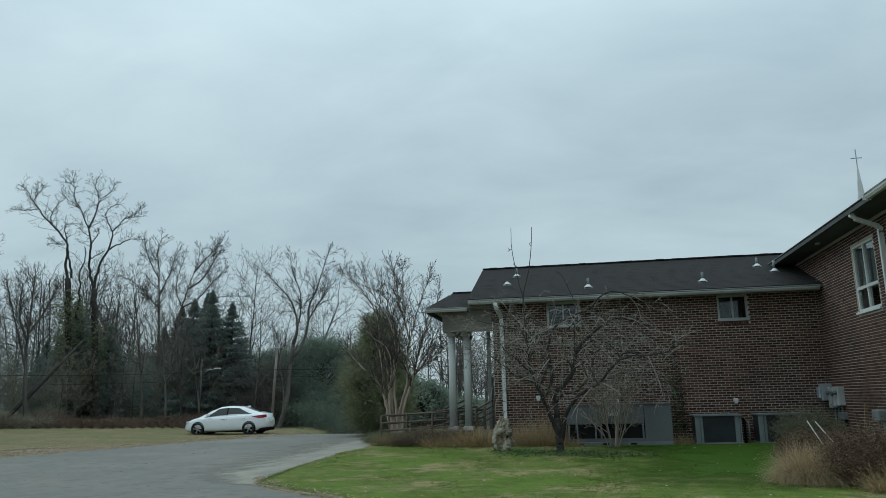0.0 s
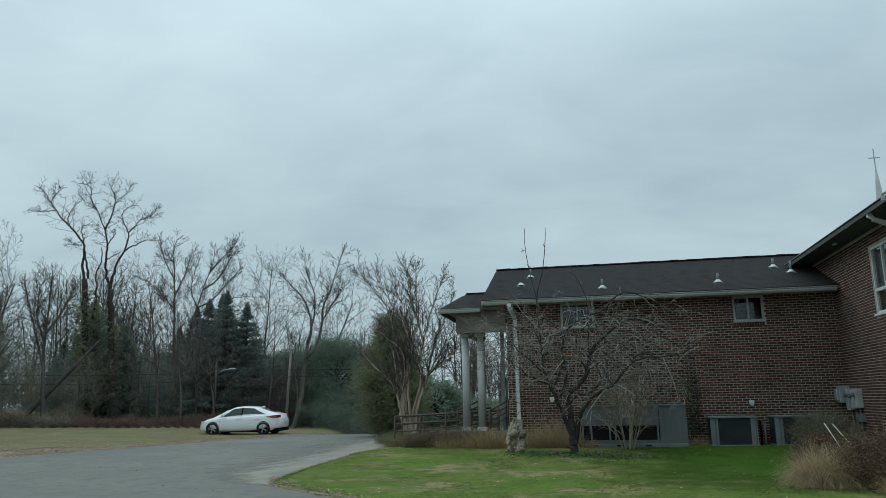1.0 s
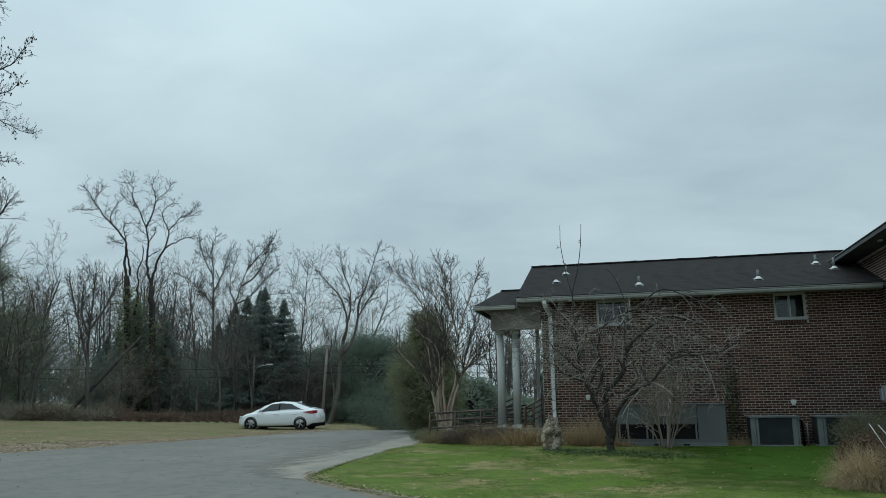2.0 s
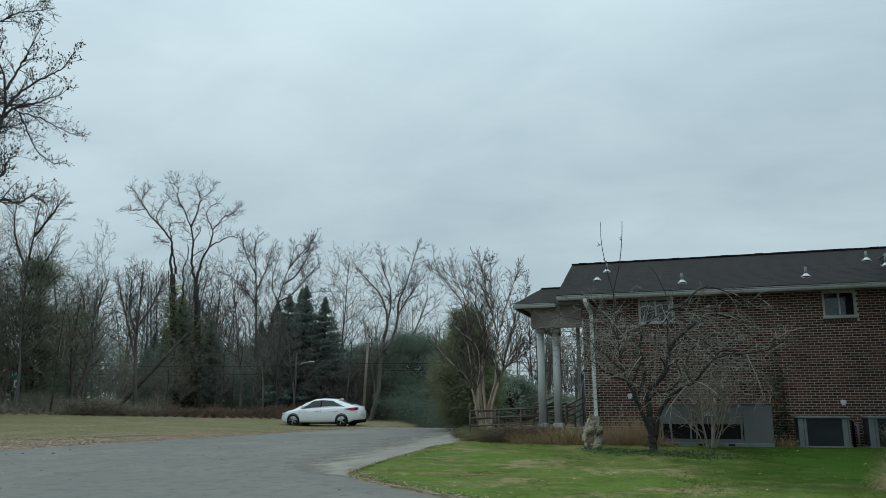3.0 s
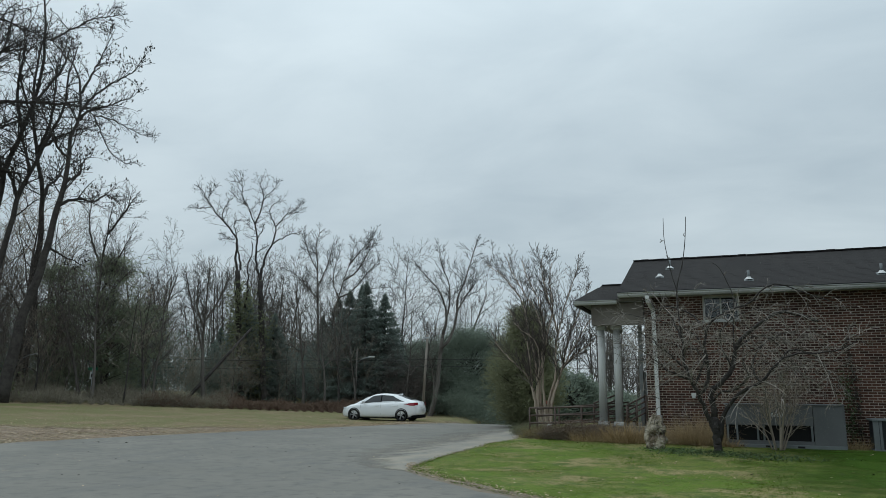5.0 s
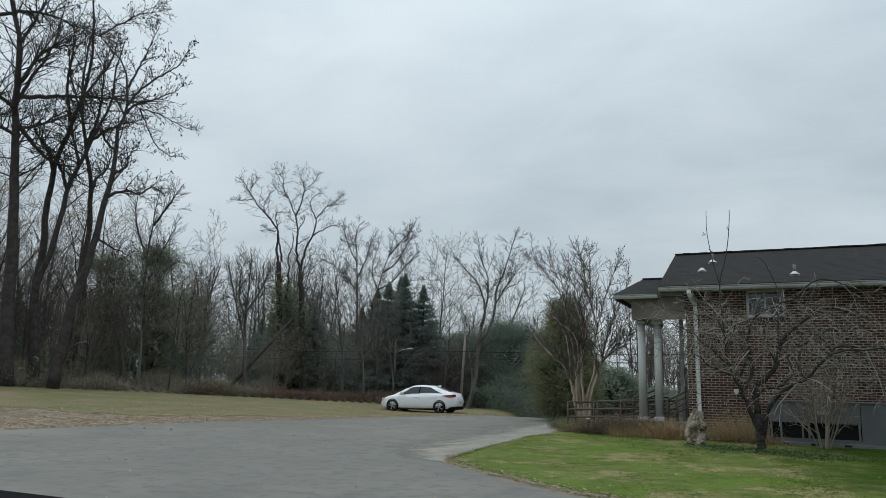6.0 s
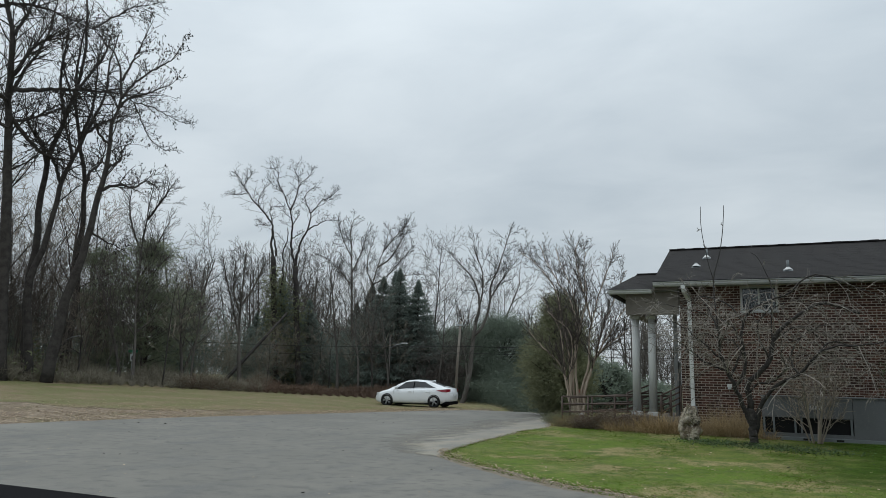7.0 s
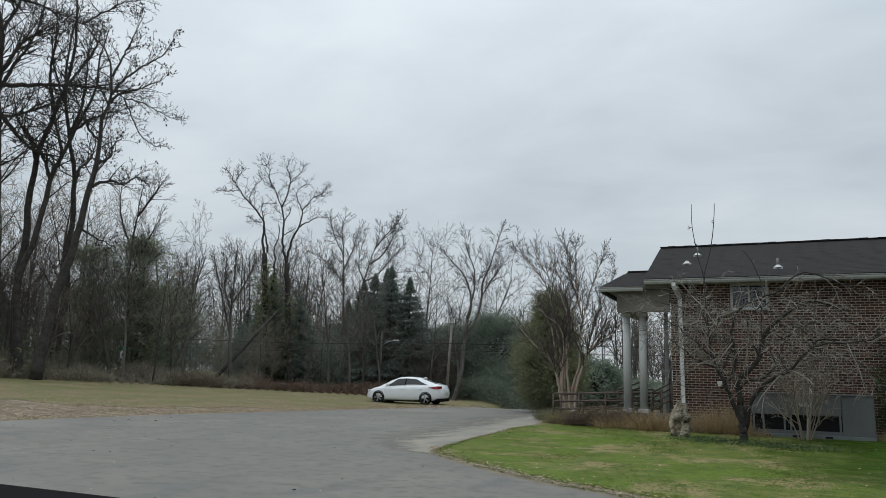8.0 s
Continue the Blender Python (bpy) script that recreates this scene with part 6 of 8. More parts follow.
# meters and switch boxes on the tall wing
mb = thing("meter_bank", "grey electric meter boxes and conduits on the brick wing", "electric meter", at=(6.8, 21.4, 0.9))
part("cabinet", boxes((-0.26, 0.0, 0.35, 0.85, 0.34, 0.78), bevel=0.015), "metal", mb)
part("cabinet_hood", boxes((-0.32, -0.26, 0.42, 0.78, 0.40, 0.70), bevel=0.02), "metal", mb)
for y, z0, z1 in ((0.02, 0.16, 0.68), (-0.28, 0.20, 0.66), (-0.56, 0.22, 0.68)):
    part("meter_box", boxes((-0.16, 0.0, y, y + 0.22, z0, z1), bevel=0.012), "gutter", mb)
    bm = bmesh.new()
    bmesh.ops.create_cone(bm, cap_ends=True, segments=18, radius1=0.06, radius2=0.05, depth=0.05, matrix=Matrix.Translation((-0.2, y + 0.11, z1 - 0.14)) @ Matrix.Rotation(radians(-90), 4, "Y"))
    part("meter_glass", bm, "hvac", mb, smooth=True)
    pipe("conduit", [(-0.06, y + 0.11, z0), (-0.06, y + 0.11, -0.70)], 0.025, "hvac2", mb)
part("junction_box", boxes((-0.12, 0.0, -0.62, -0.2, -0.12, 0.06), bevel=0.01), "hvac2", mb)
gm = thing("gas_meter", "grey gas meter with bent pipes by the brick wing", "gas meter", at=(6.62, 18.2, 0.2))
part("body", boxes((-0.12, 0.12, -0.2, 0.2, 0.62, 0.86), bevel=0.03), "hvac2", gm)
pipe("pipe", [(0, -0.15, -0.1), (0, -0.15, 0.62)], 0.025, "hvac2", gm)
pipe("pipe", [(0, 0.12, 0.62), (0, 0.12, 0.46), (0, 0.9, 0.46), (0.12, 0.95, 0.46)], 0.022, "hvac2", gm)
stk = thing("marker_stick", "white-banded marker stick leaning out of the bush", "stick", "sticks in the bush", at=(4.50, 15.5, 0.15))
pipe("rod", [(0.3, 0.0, 0.0), (-0.12, 0, 0.80)], 0.008, "white", stk, sides=6)
stk2 = thing("marker_stick", "plain white stick leaning out of the bush", "stick", "sticks in the bush", at=(4.50, 15.0, 0.15))
pipe("rod", [(0.45, 0.0, 0.0), (-0.12, 0, 0.80)], 0.008, "white", stk2, sides=6)


# stacked rock on the lawn
def boulder(seed, sx, sy, sz, rough):
    """A weathered, pitted and split stone."""
    bm = bmesh.new()
    bmesh.ops.create_icosphere(bm, subdivisions=5, radius=1.0)
    off = Vector((seed, seed * 0.7, -seed))
    for v in bm.verts:
        c = v.co.copy()
        m = max(abs(c.x), abs(c.y), abs(c.z))
        n = noise.noise(c * 1.2 + off) * 0.42 + noise.noise(c * 2.9 + off) * 0.24 - abs(noise.noise(c * 5.5 + off)) * 0.26 - abs(noise.noise(c * 12 + off)) * 0.10
        c = c * (1 + 0.25 * (1 / m - 1)) * (1 + rough * n)
        v.co = Vector((c.x * sx, c.y * sy, c.z * sz))
    return bm


rk = thing("rock_stack", "pale pitted boulders stacked as a garden marker", "rock", at=(-1.68, 19.5, on_lawn(-1.68, 19.5)))
for nm, s, dims, off in (("lower_stone", 2.0, (0.21, 0.20, 0.21), (0.05, 0, 0.16)), ("upper_stone", 5.0, (0.20, 0.19, 0.25), (0.05, 0.02, 0.52)), ("side_stone", 9.0, (0.12, 0.16, 0.34), (-0.14, 0.04, 0.27))):
    o = part(nm, boulder(s, *dims, 0.9), "stone", rk, smooth=True)
    o.location = off

# small red sign behind the tan-barked tree
sg = thing("small_sign", "small orange-red sign on a thin dark post", "sign", at=(-6.2, 27.5, height(-6.2, 27.5)))
pipe("post", [(0, 0, 0), (0, 0, 1.1)], 0.02, "rail", sg, sides=6)
part("plate", boxes((-0.17, 0.17, -0.02, 0.0, 0.96, 1.07)), "orange", sg)
bs = thing("white_block", "small white utility marker beside the railing", "marker", at=(-5.1, 22.9, height(-5.1, 22.9)))
part("body", boxes((-0.06, 0.06, -0.06, 0.06, -0.05, 0.42), bevel=0.015), "white", bs)

# ---------------------------------------------------------------- along the far road
pl = thing("utility_pole", "weathered leaning wooden utility pole", "utility pole", at=(-18.05, 43.7, height(-18.05, 43.7)))
v, f = [], []
tube_into(v, f, [Vector((0, 0, -0.3)), Vector((0.13, 0, 2.4)), Vector((0.30, 0, 5.12))], [0.09, 0.08, 0.07], 10)
raw("shaft", v, f, "pole", pl, smooth=True)
part("bracket", boxes((0.08, 0.52, -0.16, -0.10, 4.83, 4.91)), "metal", pl)
for x in (0.12, 0.46):
    part("insulator", boxes((x, x + 0.05, -0.16, -0.10, 4.91, 5.04), bevel=0.012), "white", pl)


def cable(a, b, sag, r=0.016):
    A, B = Vector(a), Vector(b)
    pts = [A.lerp(B, k / 14) - Vector((0, 0, sag * 4 * (k / 14) * (1 - k / 14))) for k in range(15)]
    ob = pipe("cable", pts, r, "wire", None, "", 5)
    return tagged(ob, "thin dark overhead cable strung from the pole", "cable", "overhead cables")


P0 = (-17.85, 43.6, 3.55)
cable(P0, (14, 46.0, 3.9), 0.25)
cable((-17.87, 43.6, 3.15), (14, 46.0, 3.4), 0.3, 0.012)
cable(P0, (-50, 40.0, 4.4), 0.4)
cable((-17.87, 43.6, 3.1), (-50, 40.0, 3.7), 0.4, 0.012)
for x, y in ((14, 46.0), (-50, 40.0)):
    q = thing("utility_pole", "plain wooden utility pole among the trees", "utility pole", at=(x, y, height(x, y)))
    pipe("shaft", [(0, 0, -0.3), (0, 0, 6.4)], 0.13, "pole", q)


def street_lamp(x, y, h, side):
    s = thing("street_lamp", "slim street lamp with a pale cobra head among the trees", "street lamp", "street lamps", at=(x, y, height(x, y)))
    pipe("post", [(0, 0, 0), (0, 0, h)], 0.06, "bark", s)
    pipe("arm", [(0, 0, h * 0.78), (0.5 * side, 0, h * 0.84), (1.1 * side, 0, h * 0.86)], 0.03, "metal", s)
    part("head", boxes((1.0 * side - 0.08, 1.0 * side + 0.34, -0.10, 0.10, h * 0.85, h * 0.85 + 0.09), bevel=0.03), "white", s)
    return s


street_lamp(-24.1, 46.3, 4.15, 1)
street_lamp(-40.89, 34.15, 3.03, 1)
ss = thing("street_sign", "green and white road signs on a thin post", "road sign", at=(-36.2, 35.2, height(-36.2, 35.2)))
pipe("post", [(0, 0, 0), (0, 0, 2.0)], 0.03, "metal", ss, sides=6)
part("name_plate", boxes((-0.38, 0.38, -0.02, 0.0, 1.85, 2.02)), "sign_green", ss)
part("shield", boxes((-0.2, 0.2, -0.02, 0.0, 1.32, 1.76), bevel=0.008), "white", ss)
part("shield_bar", boxes((-0.07, 0.07, -0.027, -0.022, 1.42, 1.64)), "black", ss)


def far_house(x, y, rz, w, d, h):
    z = height(x, y)
    o = thing("house", "pale sided house glimpsed far off through the trees", "house", at=(x, y, z), rz=rz)
    part("wall", boxes((-w / 2, w / 2, -d / 2, d / 2, -0.5, h)), "house", o)
    bm = bmesh.new()
    pts = [(-w / 2 - 0.4, h), (w / 2 + 0.4, h), (0, h + w * 0.32)]
    a = [bm.verts.new((px, -d / 2 - 0.4, pz)) for px, pz in pts]
    b = [bm.verts.new((px, d / 2 + 0.4, pz)) for px, pz in pts]
    bm.faces.new(a)
    bm.faces.new(list(reversed(b)))
    for i in range(3):
        bm.faces.new([a[i], b[i], b[(i + 1) % 3], a[(i + 1) % 3]])
    part("roof", bm, "pole", o)
    for k in (-1, 1):
        for zz in (1.0, 3.8):
            wn = part("window", boxes((k * w * 0.26 - 0.5, k * w * 0.26 + 0.5, -d / 2 - 0.05, -d / 2 - 0.005, zz, zz + 1.4)), "white", o)
            part("pane", boxes((k * w * 0.26 - 0.42, k * w * 0.26 + 0.42, -d / 2 - 0.07, -d / 2 - 0.052, zz + 0.08, zz + 1.32)), "tint", wn)
    return o


far_house(-49.5, 82.5, 20, 9, 9, 3.3)

# ---------------------------------------------------------------- garden plants by the building


TWIG_FRUIT = [L(10, 4, 0.3, 0.06, -0.05, 3, 0.25, 44, 1, 1), L(7, 3, 0.4, 0.08, -0.05, 3, 0.25, 44, 0.55, 0.6), L(4, 2, 0.5, 0.09, -0.03, 0, 0, 44, 0.5, 0.7)]
ft = limb_tree("fruit_tree", "small crooked bare fruit tree with arching drooping branches", "tree", "bark_fruit", "twig_grey", 15, TWIG_FRUIT, 0.012, 0.018, 0.0055)
limb(ft, [(-0.26, 19, 0.09), (-0.26, 19, 0.56), (-0.29, 19, 0.98)], 0.098, 0.09, 0, 1.26, 0.2, 0.02)
limb(ft, [(-0.27, 19, 0.61), (-0.45, 18.92, 1.08), (-0.59, 18.83, 1.45), (-0.76, 18.75, 1.82), (-0.85, 18.67, 2.13), (-0.88, 18.58, 2.5), (-0.88, 18.5, 2.81)], 0.064, 0.02, 14, 1.13, 0.3, 0.02)
limb(ft, [(-0.84, 18.68, 2.08), (-1.12, 18.53, 2.34), (-1.41, 18.38, 2.61), (-1.65, 18.23, 2.82), (-2.1, 18.08, 3)], 0.025, 0.007, 15, 1.01, 0.1, 0.02)
limb(ft, [(-0.87, 18.54, 2.65), (-1.02, 18.69, 3.09), (-1.26, 18.84, 3.5), (-1.41, 18.99, 3.44), (-1.54, 19.14, 3.18)], 0.025, 0.007, 15, 1.01, 0.1, 0.02)
limb(ft, [(-0.69, 18.77, 1.71), (-0.45, 18.85, 2.23), (-0.51, 18.94, 2.72), (-0.85, 19.02, 3.03), (-1.24, 19.1, 3.17), (-1.63, 19.19, 3.3), (-2.36, 19.27, 3.48)], 0.03, 0.007, 15, 1.01, 0.1, 0.02)
limb(ft, [(-0.29, 19, 0.95), (-0.33, 19.03, 1.39), (-0.27, 19.06, 1.65), (-0.06, 19.09, 1.81), (0.17, 19.12, 2.12), (0.24, 19.15, 2.49), (0.42, 19.18, 2.81), (0.76, 19.21, 3.07), (1.21, 19.24, 3.38), (1.63, 19.27, 3.31), (2.04, 19.3, 3.14)], 0.072, 0.03, 11, 1.13, 0.3, 0.02)
limb(ft, [(-0.59, 18.83, 1.45), (-0.42, 18.81, 1.71), (-0.35, 18.78, 2.12), (-0.41, 18.75, 2.54), (-0.36, 18.72, 2.96), (-0.13, 18.7, 3.22), (0.25, 18.67, 3.42), (0.62, 18.64, 3.56), (1.01, 18.62, 3.91), (1.32, 18.59, 3.93), (1.81, 18.56, 3.71), (2.3, 18.53, 3.5)], 0.043, 0.008, 19, 1.13, 0.2, 0.02)
limb(ft, [(-0.36, 18.73, 2.91), (-0.61, 18.85, 3.31), (-0.99, 18.98, 3.5), (-1.33, 19.1, 3.58), (-1.74, 19.23, 3.39)], 0.025, 0.007, 14, 1.01, 0.1, 0.02)
limb(ft, [(-0.31, 19.02, 1.29), (-0.15, 18.92, 1.54), (0.17, 18.82, 1.59), (0.47, 18.72, 1.89), (0.38, 18.62, 2.2), (0.55, 18.52, 2.45), (0.92, 18.42, 2.58)], 0.03, 0.007, 15, 1.01, 0.1, 0.02)
limb(ft, [(-0.21, 19, 0.46), (-0.1, 18.94, 1.03), (0.08, 18.88, 1.33), (0.35, 18.82, 1.58), (0.67, 18.76, 1.76), (0.88, 18.7, 1.93), (1.15, 18.64, 2.23), (1.41, 18.58, 2.37), (1.91, 18.52, 2.4), (2.36, 18.46, 2.49), (2.71, 18.4, 2.67)], 0.06, 0.007, 21, 1.13, 0.3, 0.02)
limb(ft, [(0.72, 18.74, 1.78), (0.61, 18.85, 1.99), (0.6, 18.94, 2.26), (0.83, 19.05, 2.63), (1.27, 19.14, 2.88), (1.7, 19.24, 2.93)], 0.025, 0.007, 14, 1.01, 0.1, 0.02)
limb(ft, [(0.99, 18.68, 2.03), (1.33, 18.85, 2.44), (1.76, 19.03, 2.44), (2.06, 19.2, 2.17), (2.25, 19.38, 1.8)], 0.025, 0.007, 14, 1.01, 0.1, 0.02)
limb(ft, [(0.17, 19.12, 2.12), (-0.02, 18.98, 2.49), (-0.05, 18.84, 2.91), (0.23, 18.7, 3.21), (0.66, 18.56, 3.39), (1.07, 18.42, 3.35)], 0.025, 0.007, 15, 1.01, 0.1, 0.02)
limb(ft, [(0.24, 19.15, 2.49), (0.53, 19.25, 2.76), (0.86, 19.35, 2.86), (1.17, 19.45, 2.64), (1.46, 19.55, 2.26)], 0.025, 0.007, 14, 1.01, 0.1, 0.02)
limb(ft, [(-0.76, 18.75, 1.82), (-1.14, 18.65, 1.98), (-1.44, 18.55, 2.2), (-1.74, 18.45, 2.46), (-1.99, 18.35, 2.52)], 0.025, 0.007, 14, 1.01, 0.1, 0.02)
limb(ft, [(-0.35, 18.78, 2.12), (-0.6, 18.86, 2.5), (-0.87, 18.94, 2.57), (-1.25, 19.02, 2.7), (-1.54, 19.1, 2.55), (-1.72, 19.18, 2.28)], 0.024, 0.007, 12, 1.01, 0.1, 0.02)
ft["crook"] = 0.002
limb(ft, [(-0.89, 18.56, 2.71), (-0.94, 18.58, 3.4), (-0.95, 18.6, 3.95), (-0.78, 18.62, 4.6), (-0.7, 18.64, 5.21), (-0.67, 18.66, 5.67)], 0.019, 0.007, 2, 0.15, 0.3, 0.02)
limb(ft, [(-0.94, 18.6, 3.84), (-1.04, 18.62, 4.23), (-1.13, 18.65, 4.73), (-1.19, 18.67, 5.19), (-1.19, 18.7, 5.69)], 0.012, 0.006, 2, 0.15, 0.3, 0.02)
limb(ft, [(0.21, 19.14, 2.33), (0.23, 19.16, 2.98), (0.27, 19.18, 3.74), (0.18, 19.2, 4.08), (0, 19.22, 4.49), (-0.14, 19.24, 4.61)], 0.02, 0.009, 2, 0.15, 0.3, 0.02)
finish(ft)

TWIG_MYRTLE = [L(7, 3, 0.3, 0.05, 0.02, 5, 0.2, 26, 1, 1), L(5, 2, 0.4, 0.06, 0.02, 4, 0.2, 28, 0.5, 0.55), L(3, 2, 0.5, 0.07, 0.01, 0, 0, 28, 0.5, 0.7)]
mt = limb_tree("tree", "multi-stemmed tan-barked tree with a fan of bare twigs", "tree", "bark_tan", "twig_myrtle", 17, TWIG_MYRTLE, 0.012, 0.02, 0.0045, "", 0.8)
mt["more"] = 1.25
limb(mt, [(-6.04, 25.7, 0.2), (-6.19, 25.53, 1.1), (-6.32, 25.37, 1.86), (-6.63, 25.2, 2.34), (-7.05, 25.03, 2.76), (-7.33, 24.87, 3.11), (-7.53, 24.7, 3.59)], 0.052, 0.010, 27, 0.8, 0.35, 0.45)
limb(mt, [(-5.99, 25.7, 0.19), (-6.18, 25.63, 1.17), (-6.33, 25.57, 1.93), (-6.38, 25.5, 2.76), (-6.47, 25.43, 3.32), (-6.75, 25.37, 3.89), (-7.06, 25.3, 4.4)], 0.052, 0.010, 27, 0.8, 0.4, 0.45)
limb(mt, [(-5.95, 25.7, 0.19), (-6.17, 25.76, 1.1), (-6.2, 25.82, 1.86), (-6.3, 25.89, 2.78), (-6.54, 25.95, 3.72), (-6.7, 26.01, 4.61), (-7.06, 26.08, 5.15), (-7.54, 26.14, 5.71), (-8.1, 26.2, 6.12)], 0.056, 0.010, 31, 0.85, 0.4, 0.45)
limb(mt, [(-5.94, 25.7, 0.19), (-6.09, 25.57, 1.1), (-6.05, 25.43, 1.85), (-5.99, 25.3, 2.74), (-6.08, 25.17, 3.22), (-6.47, 25.03, 3.58), (-6.76, 24.9, 3.85)], 0.047, 0.010, 25, 0.8, 0.4, 0.45)
limb(mt, [(-5.91, 25.7, 0.19), (-6.04, 25.81, 1.02), (-6.14, 25.92, 1.79), (-6.08, 26.04, 2.49), (-5.99, 26.15, 3.35), (-6.05, 26.26, 4.09), (-6.37, 26.38, 5.08), (-6.71, 26.49, 5.72), (-6.89, 26.6, 6.28)], 0.056, 0.010, 31, 0.85, 0.4, 0.45)
limb(mt, [(-5.85, 25.7, 0.19), (-5.88, 25.61, 1.09), (-5.93, 25.53, 1.85), (-5.86, 25.44, 2.74), (-5.69, 25.36, 3.57), (-5.48, 25.27, 4.33), (-5.56, 25.19, 5.25), (-5.46, 25.1, 5.88)], 0.056, 0.010, 31, 0.85, 0.4, 0.45)
limb(mt, [(-6.08, 26.04, 2.49), (-6.02, 26.1, 3.42), (-6.25, 26.16, 4.31), (-6.72, 26.22, 5), (-7.19, 26.28, 5.86), (-7.44, 26.34, 6.42)], 0.042, 0.010, 27, 0.85, 0.3, 0.45)
limb(mt, [(-5.81, 25.7, 0.19), (-5.85, 25.76, 0.95), (-5.68, 25.82, 1.64), (-5.54, 25.89, 2.19), (-5.58, 25.95, 2.76), (-5.48, 26.01, 3.54), (-5.25, 26.08, 4.41), (-4.96, 26.14, 5.28), (-4.73, 26.2, 6.02)], 0.056, 0.010, 31, 0.85, 0.4, 0.45)
limb(mt, [(-5.76, 25.7, 0.19), (-5.64, 25.63, 1.09), (-5.43, 25.56, 1.84), (-5.16, 25.49, 2.45), (-4.92, 25.41, 2.85), (-4.61, 25.34, 3.32), (-4.27, 25.27, 3.79), (-3.93, 25.2, 4.33)], 0.052, 0.010, 29, 0.85, 0.4, 0.45)
limb(mt, [(-5.79, 25.7, 0.19), (-5.76, 25.84, 0.95), (-5.64, 25.99, 1.64), (-5.37, 26.13, 2.33), (-5.24, 26.27, 3.19), (-4.96, 26.41, 3.92), (-4.68, 26.56, 4.66), (-4.39, 26.7, 5.41)], 0.052, 0.010, 29, 0.85, 0.4, 0.45)
limb(mt, [(-5.48, 26.01, 3.54), (-5.65, 25.84, 4.4), (-5.82, 25.66, 5.11), (-5.92, 25.49, 5.89), (-5.8, 25.31, 6.22)], 0.038, 0.010, 25, 0.8, 0.3, 0.45)
limb(mt, [(-5.44, 26.09, 2.19), (-5.08, 25.79, 2.6), (-4.51, 25.49, 2.98), (-4.09, 25.19, 3.23)], 0.038, 0.010, 21, 0.75, 0.3, 0.45)
finish(mt, 420, 0.016)
CFG_SHRUB = [L(7, 6, 0.25, 0.06, 0.02, 7, 0.25, 0, 1, 1, 0.4), L(5, 4, 0.35, 0.10, 0.04, 6, 0.15, 30, 0.5, 0.55), L(4, 2, 0.5, 0.12, 0.03, 5, 0.2, 36, 0.5, 0.6), L(2, 2, 0.6, 0.1, 0.0, 0, 0, 38, 0.55, 0.8)]
shrub = bare_tree(18, 1.75, 0.030, CFG_SHRUB, "twig_tan", "twig_tan", "bare fan-shaped shrub with pale fine twigs", category="shrub", stems=9, least=0.0035, spread=(0.10, 0.62))
place(shrub, 1.06, 20.2, 1, 0, z=on_lawn(1.06, 20.2))
shrub.name = "shrub"


def twig_bush(name, label, x, y, rx, ry, h, n, material, seed, thick=0.006, leaf=None, leafmat="dead_leaf"):
    rr = random.Random(seed)
    t = thing(name, label, "bush", at=(x, y, on_lawn(x, y)))
    v, f, lv, lf = [], [], [], []
    for k in range(n):
        a, q = rr.uniform(0, 6.28), math.sqrt(rr.random())
        base = Vector((rx * 0.75 * q * math.cos(a), ry * 0.75 * q * math.sin(a), -0.03))
        d = Vector((0.55 * q * math.cos(a) + rr.gauss(0, 0.22), 0.55 * q * math.sin(a) + rr.gauss(0, 0.22), 1))
        ln = h * math.sqrt(max(0.2, 1 - 0.62 * q * q)) * rr.uniform(0.7, 1.12)
        pts, rad, _ = branch(rr, base, d, ln, thick, thick * 0.4, 5, 0.13, -0.03)
        tube_into(v, f, pts, rad, 3)
        for m in range(9):
            i = rr.randint(1, 4)
            p2, r2, _ = branch(rr, pts[i], Vector((rr.gauss(0, 1), rr.gauss(0, 1), 0.7)), ln * rr.uniform(0.15, 0.4), thick * 0.6, thick * 0.3, 3, 0.2, -0.02)
            ribbon_into(v, f, p2, r2, rr)
            if leaf:
                blobs_into(lv, lf, rr, p2[-1], 0.07, leaf, 0.022)
    raw("brushwood", v, f, material, t)["kind"] = "stuff"
    if lv:
        raw("dry_foliage", lv, lf, leafmat, t)["kind"] = "stuff"
    return t


def grass_clump(name, label, x, y, rx, ry, h, n, material, seed, wide=0.007, category="ornamental grass", droop=-0.16, fan=0.5, bend=0.10):
    rr = random.Random(seed)
    v, f = [], []
    t = thing(name, label, category, at=(x, y, on_lawn(x, y)))
    for k in range(n):
        a, q = rr.uniform(0, 6.28), math.sqrt(rr.random())
        p = Vector((rx * 0.8 * q * math.cos(a), ry * 0.8 * q * math.sin(a), -0.02))
        d = Vector((fan * q * math.cos(a) + rr.gauss(0, 0.25), fan * q * math.sin(a) + rr.gauss(0, 0.25), 1))
        pts, _, _ = branch(rr, p, d, h * rr.uniform(0.55, 1.15), 1, 1, 4, bend, droop)
        s = Vector((rr.gauss(0, 1), rr.gauss(0, 1), 0)).normalized() * wide
        b = len(v)
        for i, q2 in enumerate(pts):
            w = 1 - 0.8 * i / 4
            v += [tuple(q2 - s * w), tuple(q2 + s * w)]
        f += [(b + 2 * i, b + 2 * i + 1, b + 2 * i + 3, b + 2 * i + 2) for i in range(4)]
    raw("tuft", v, f, material, t)["kind"] = "stuff"
    return t


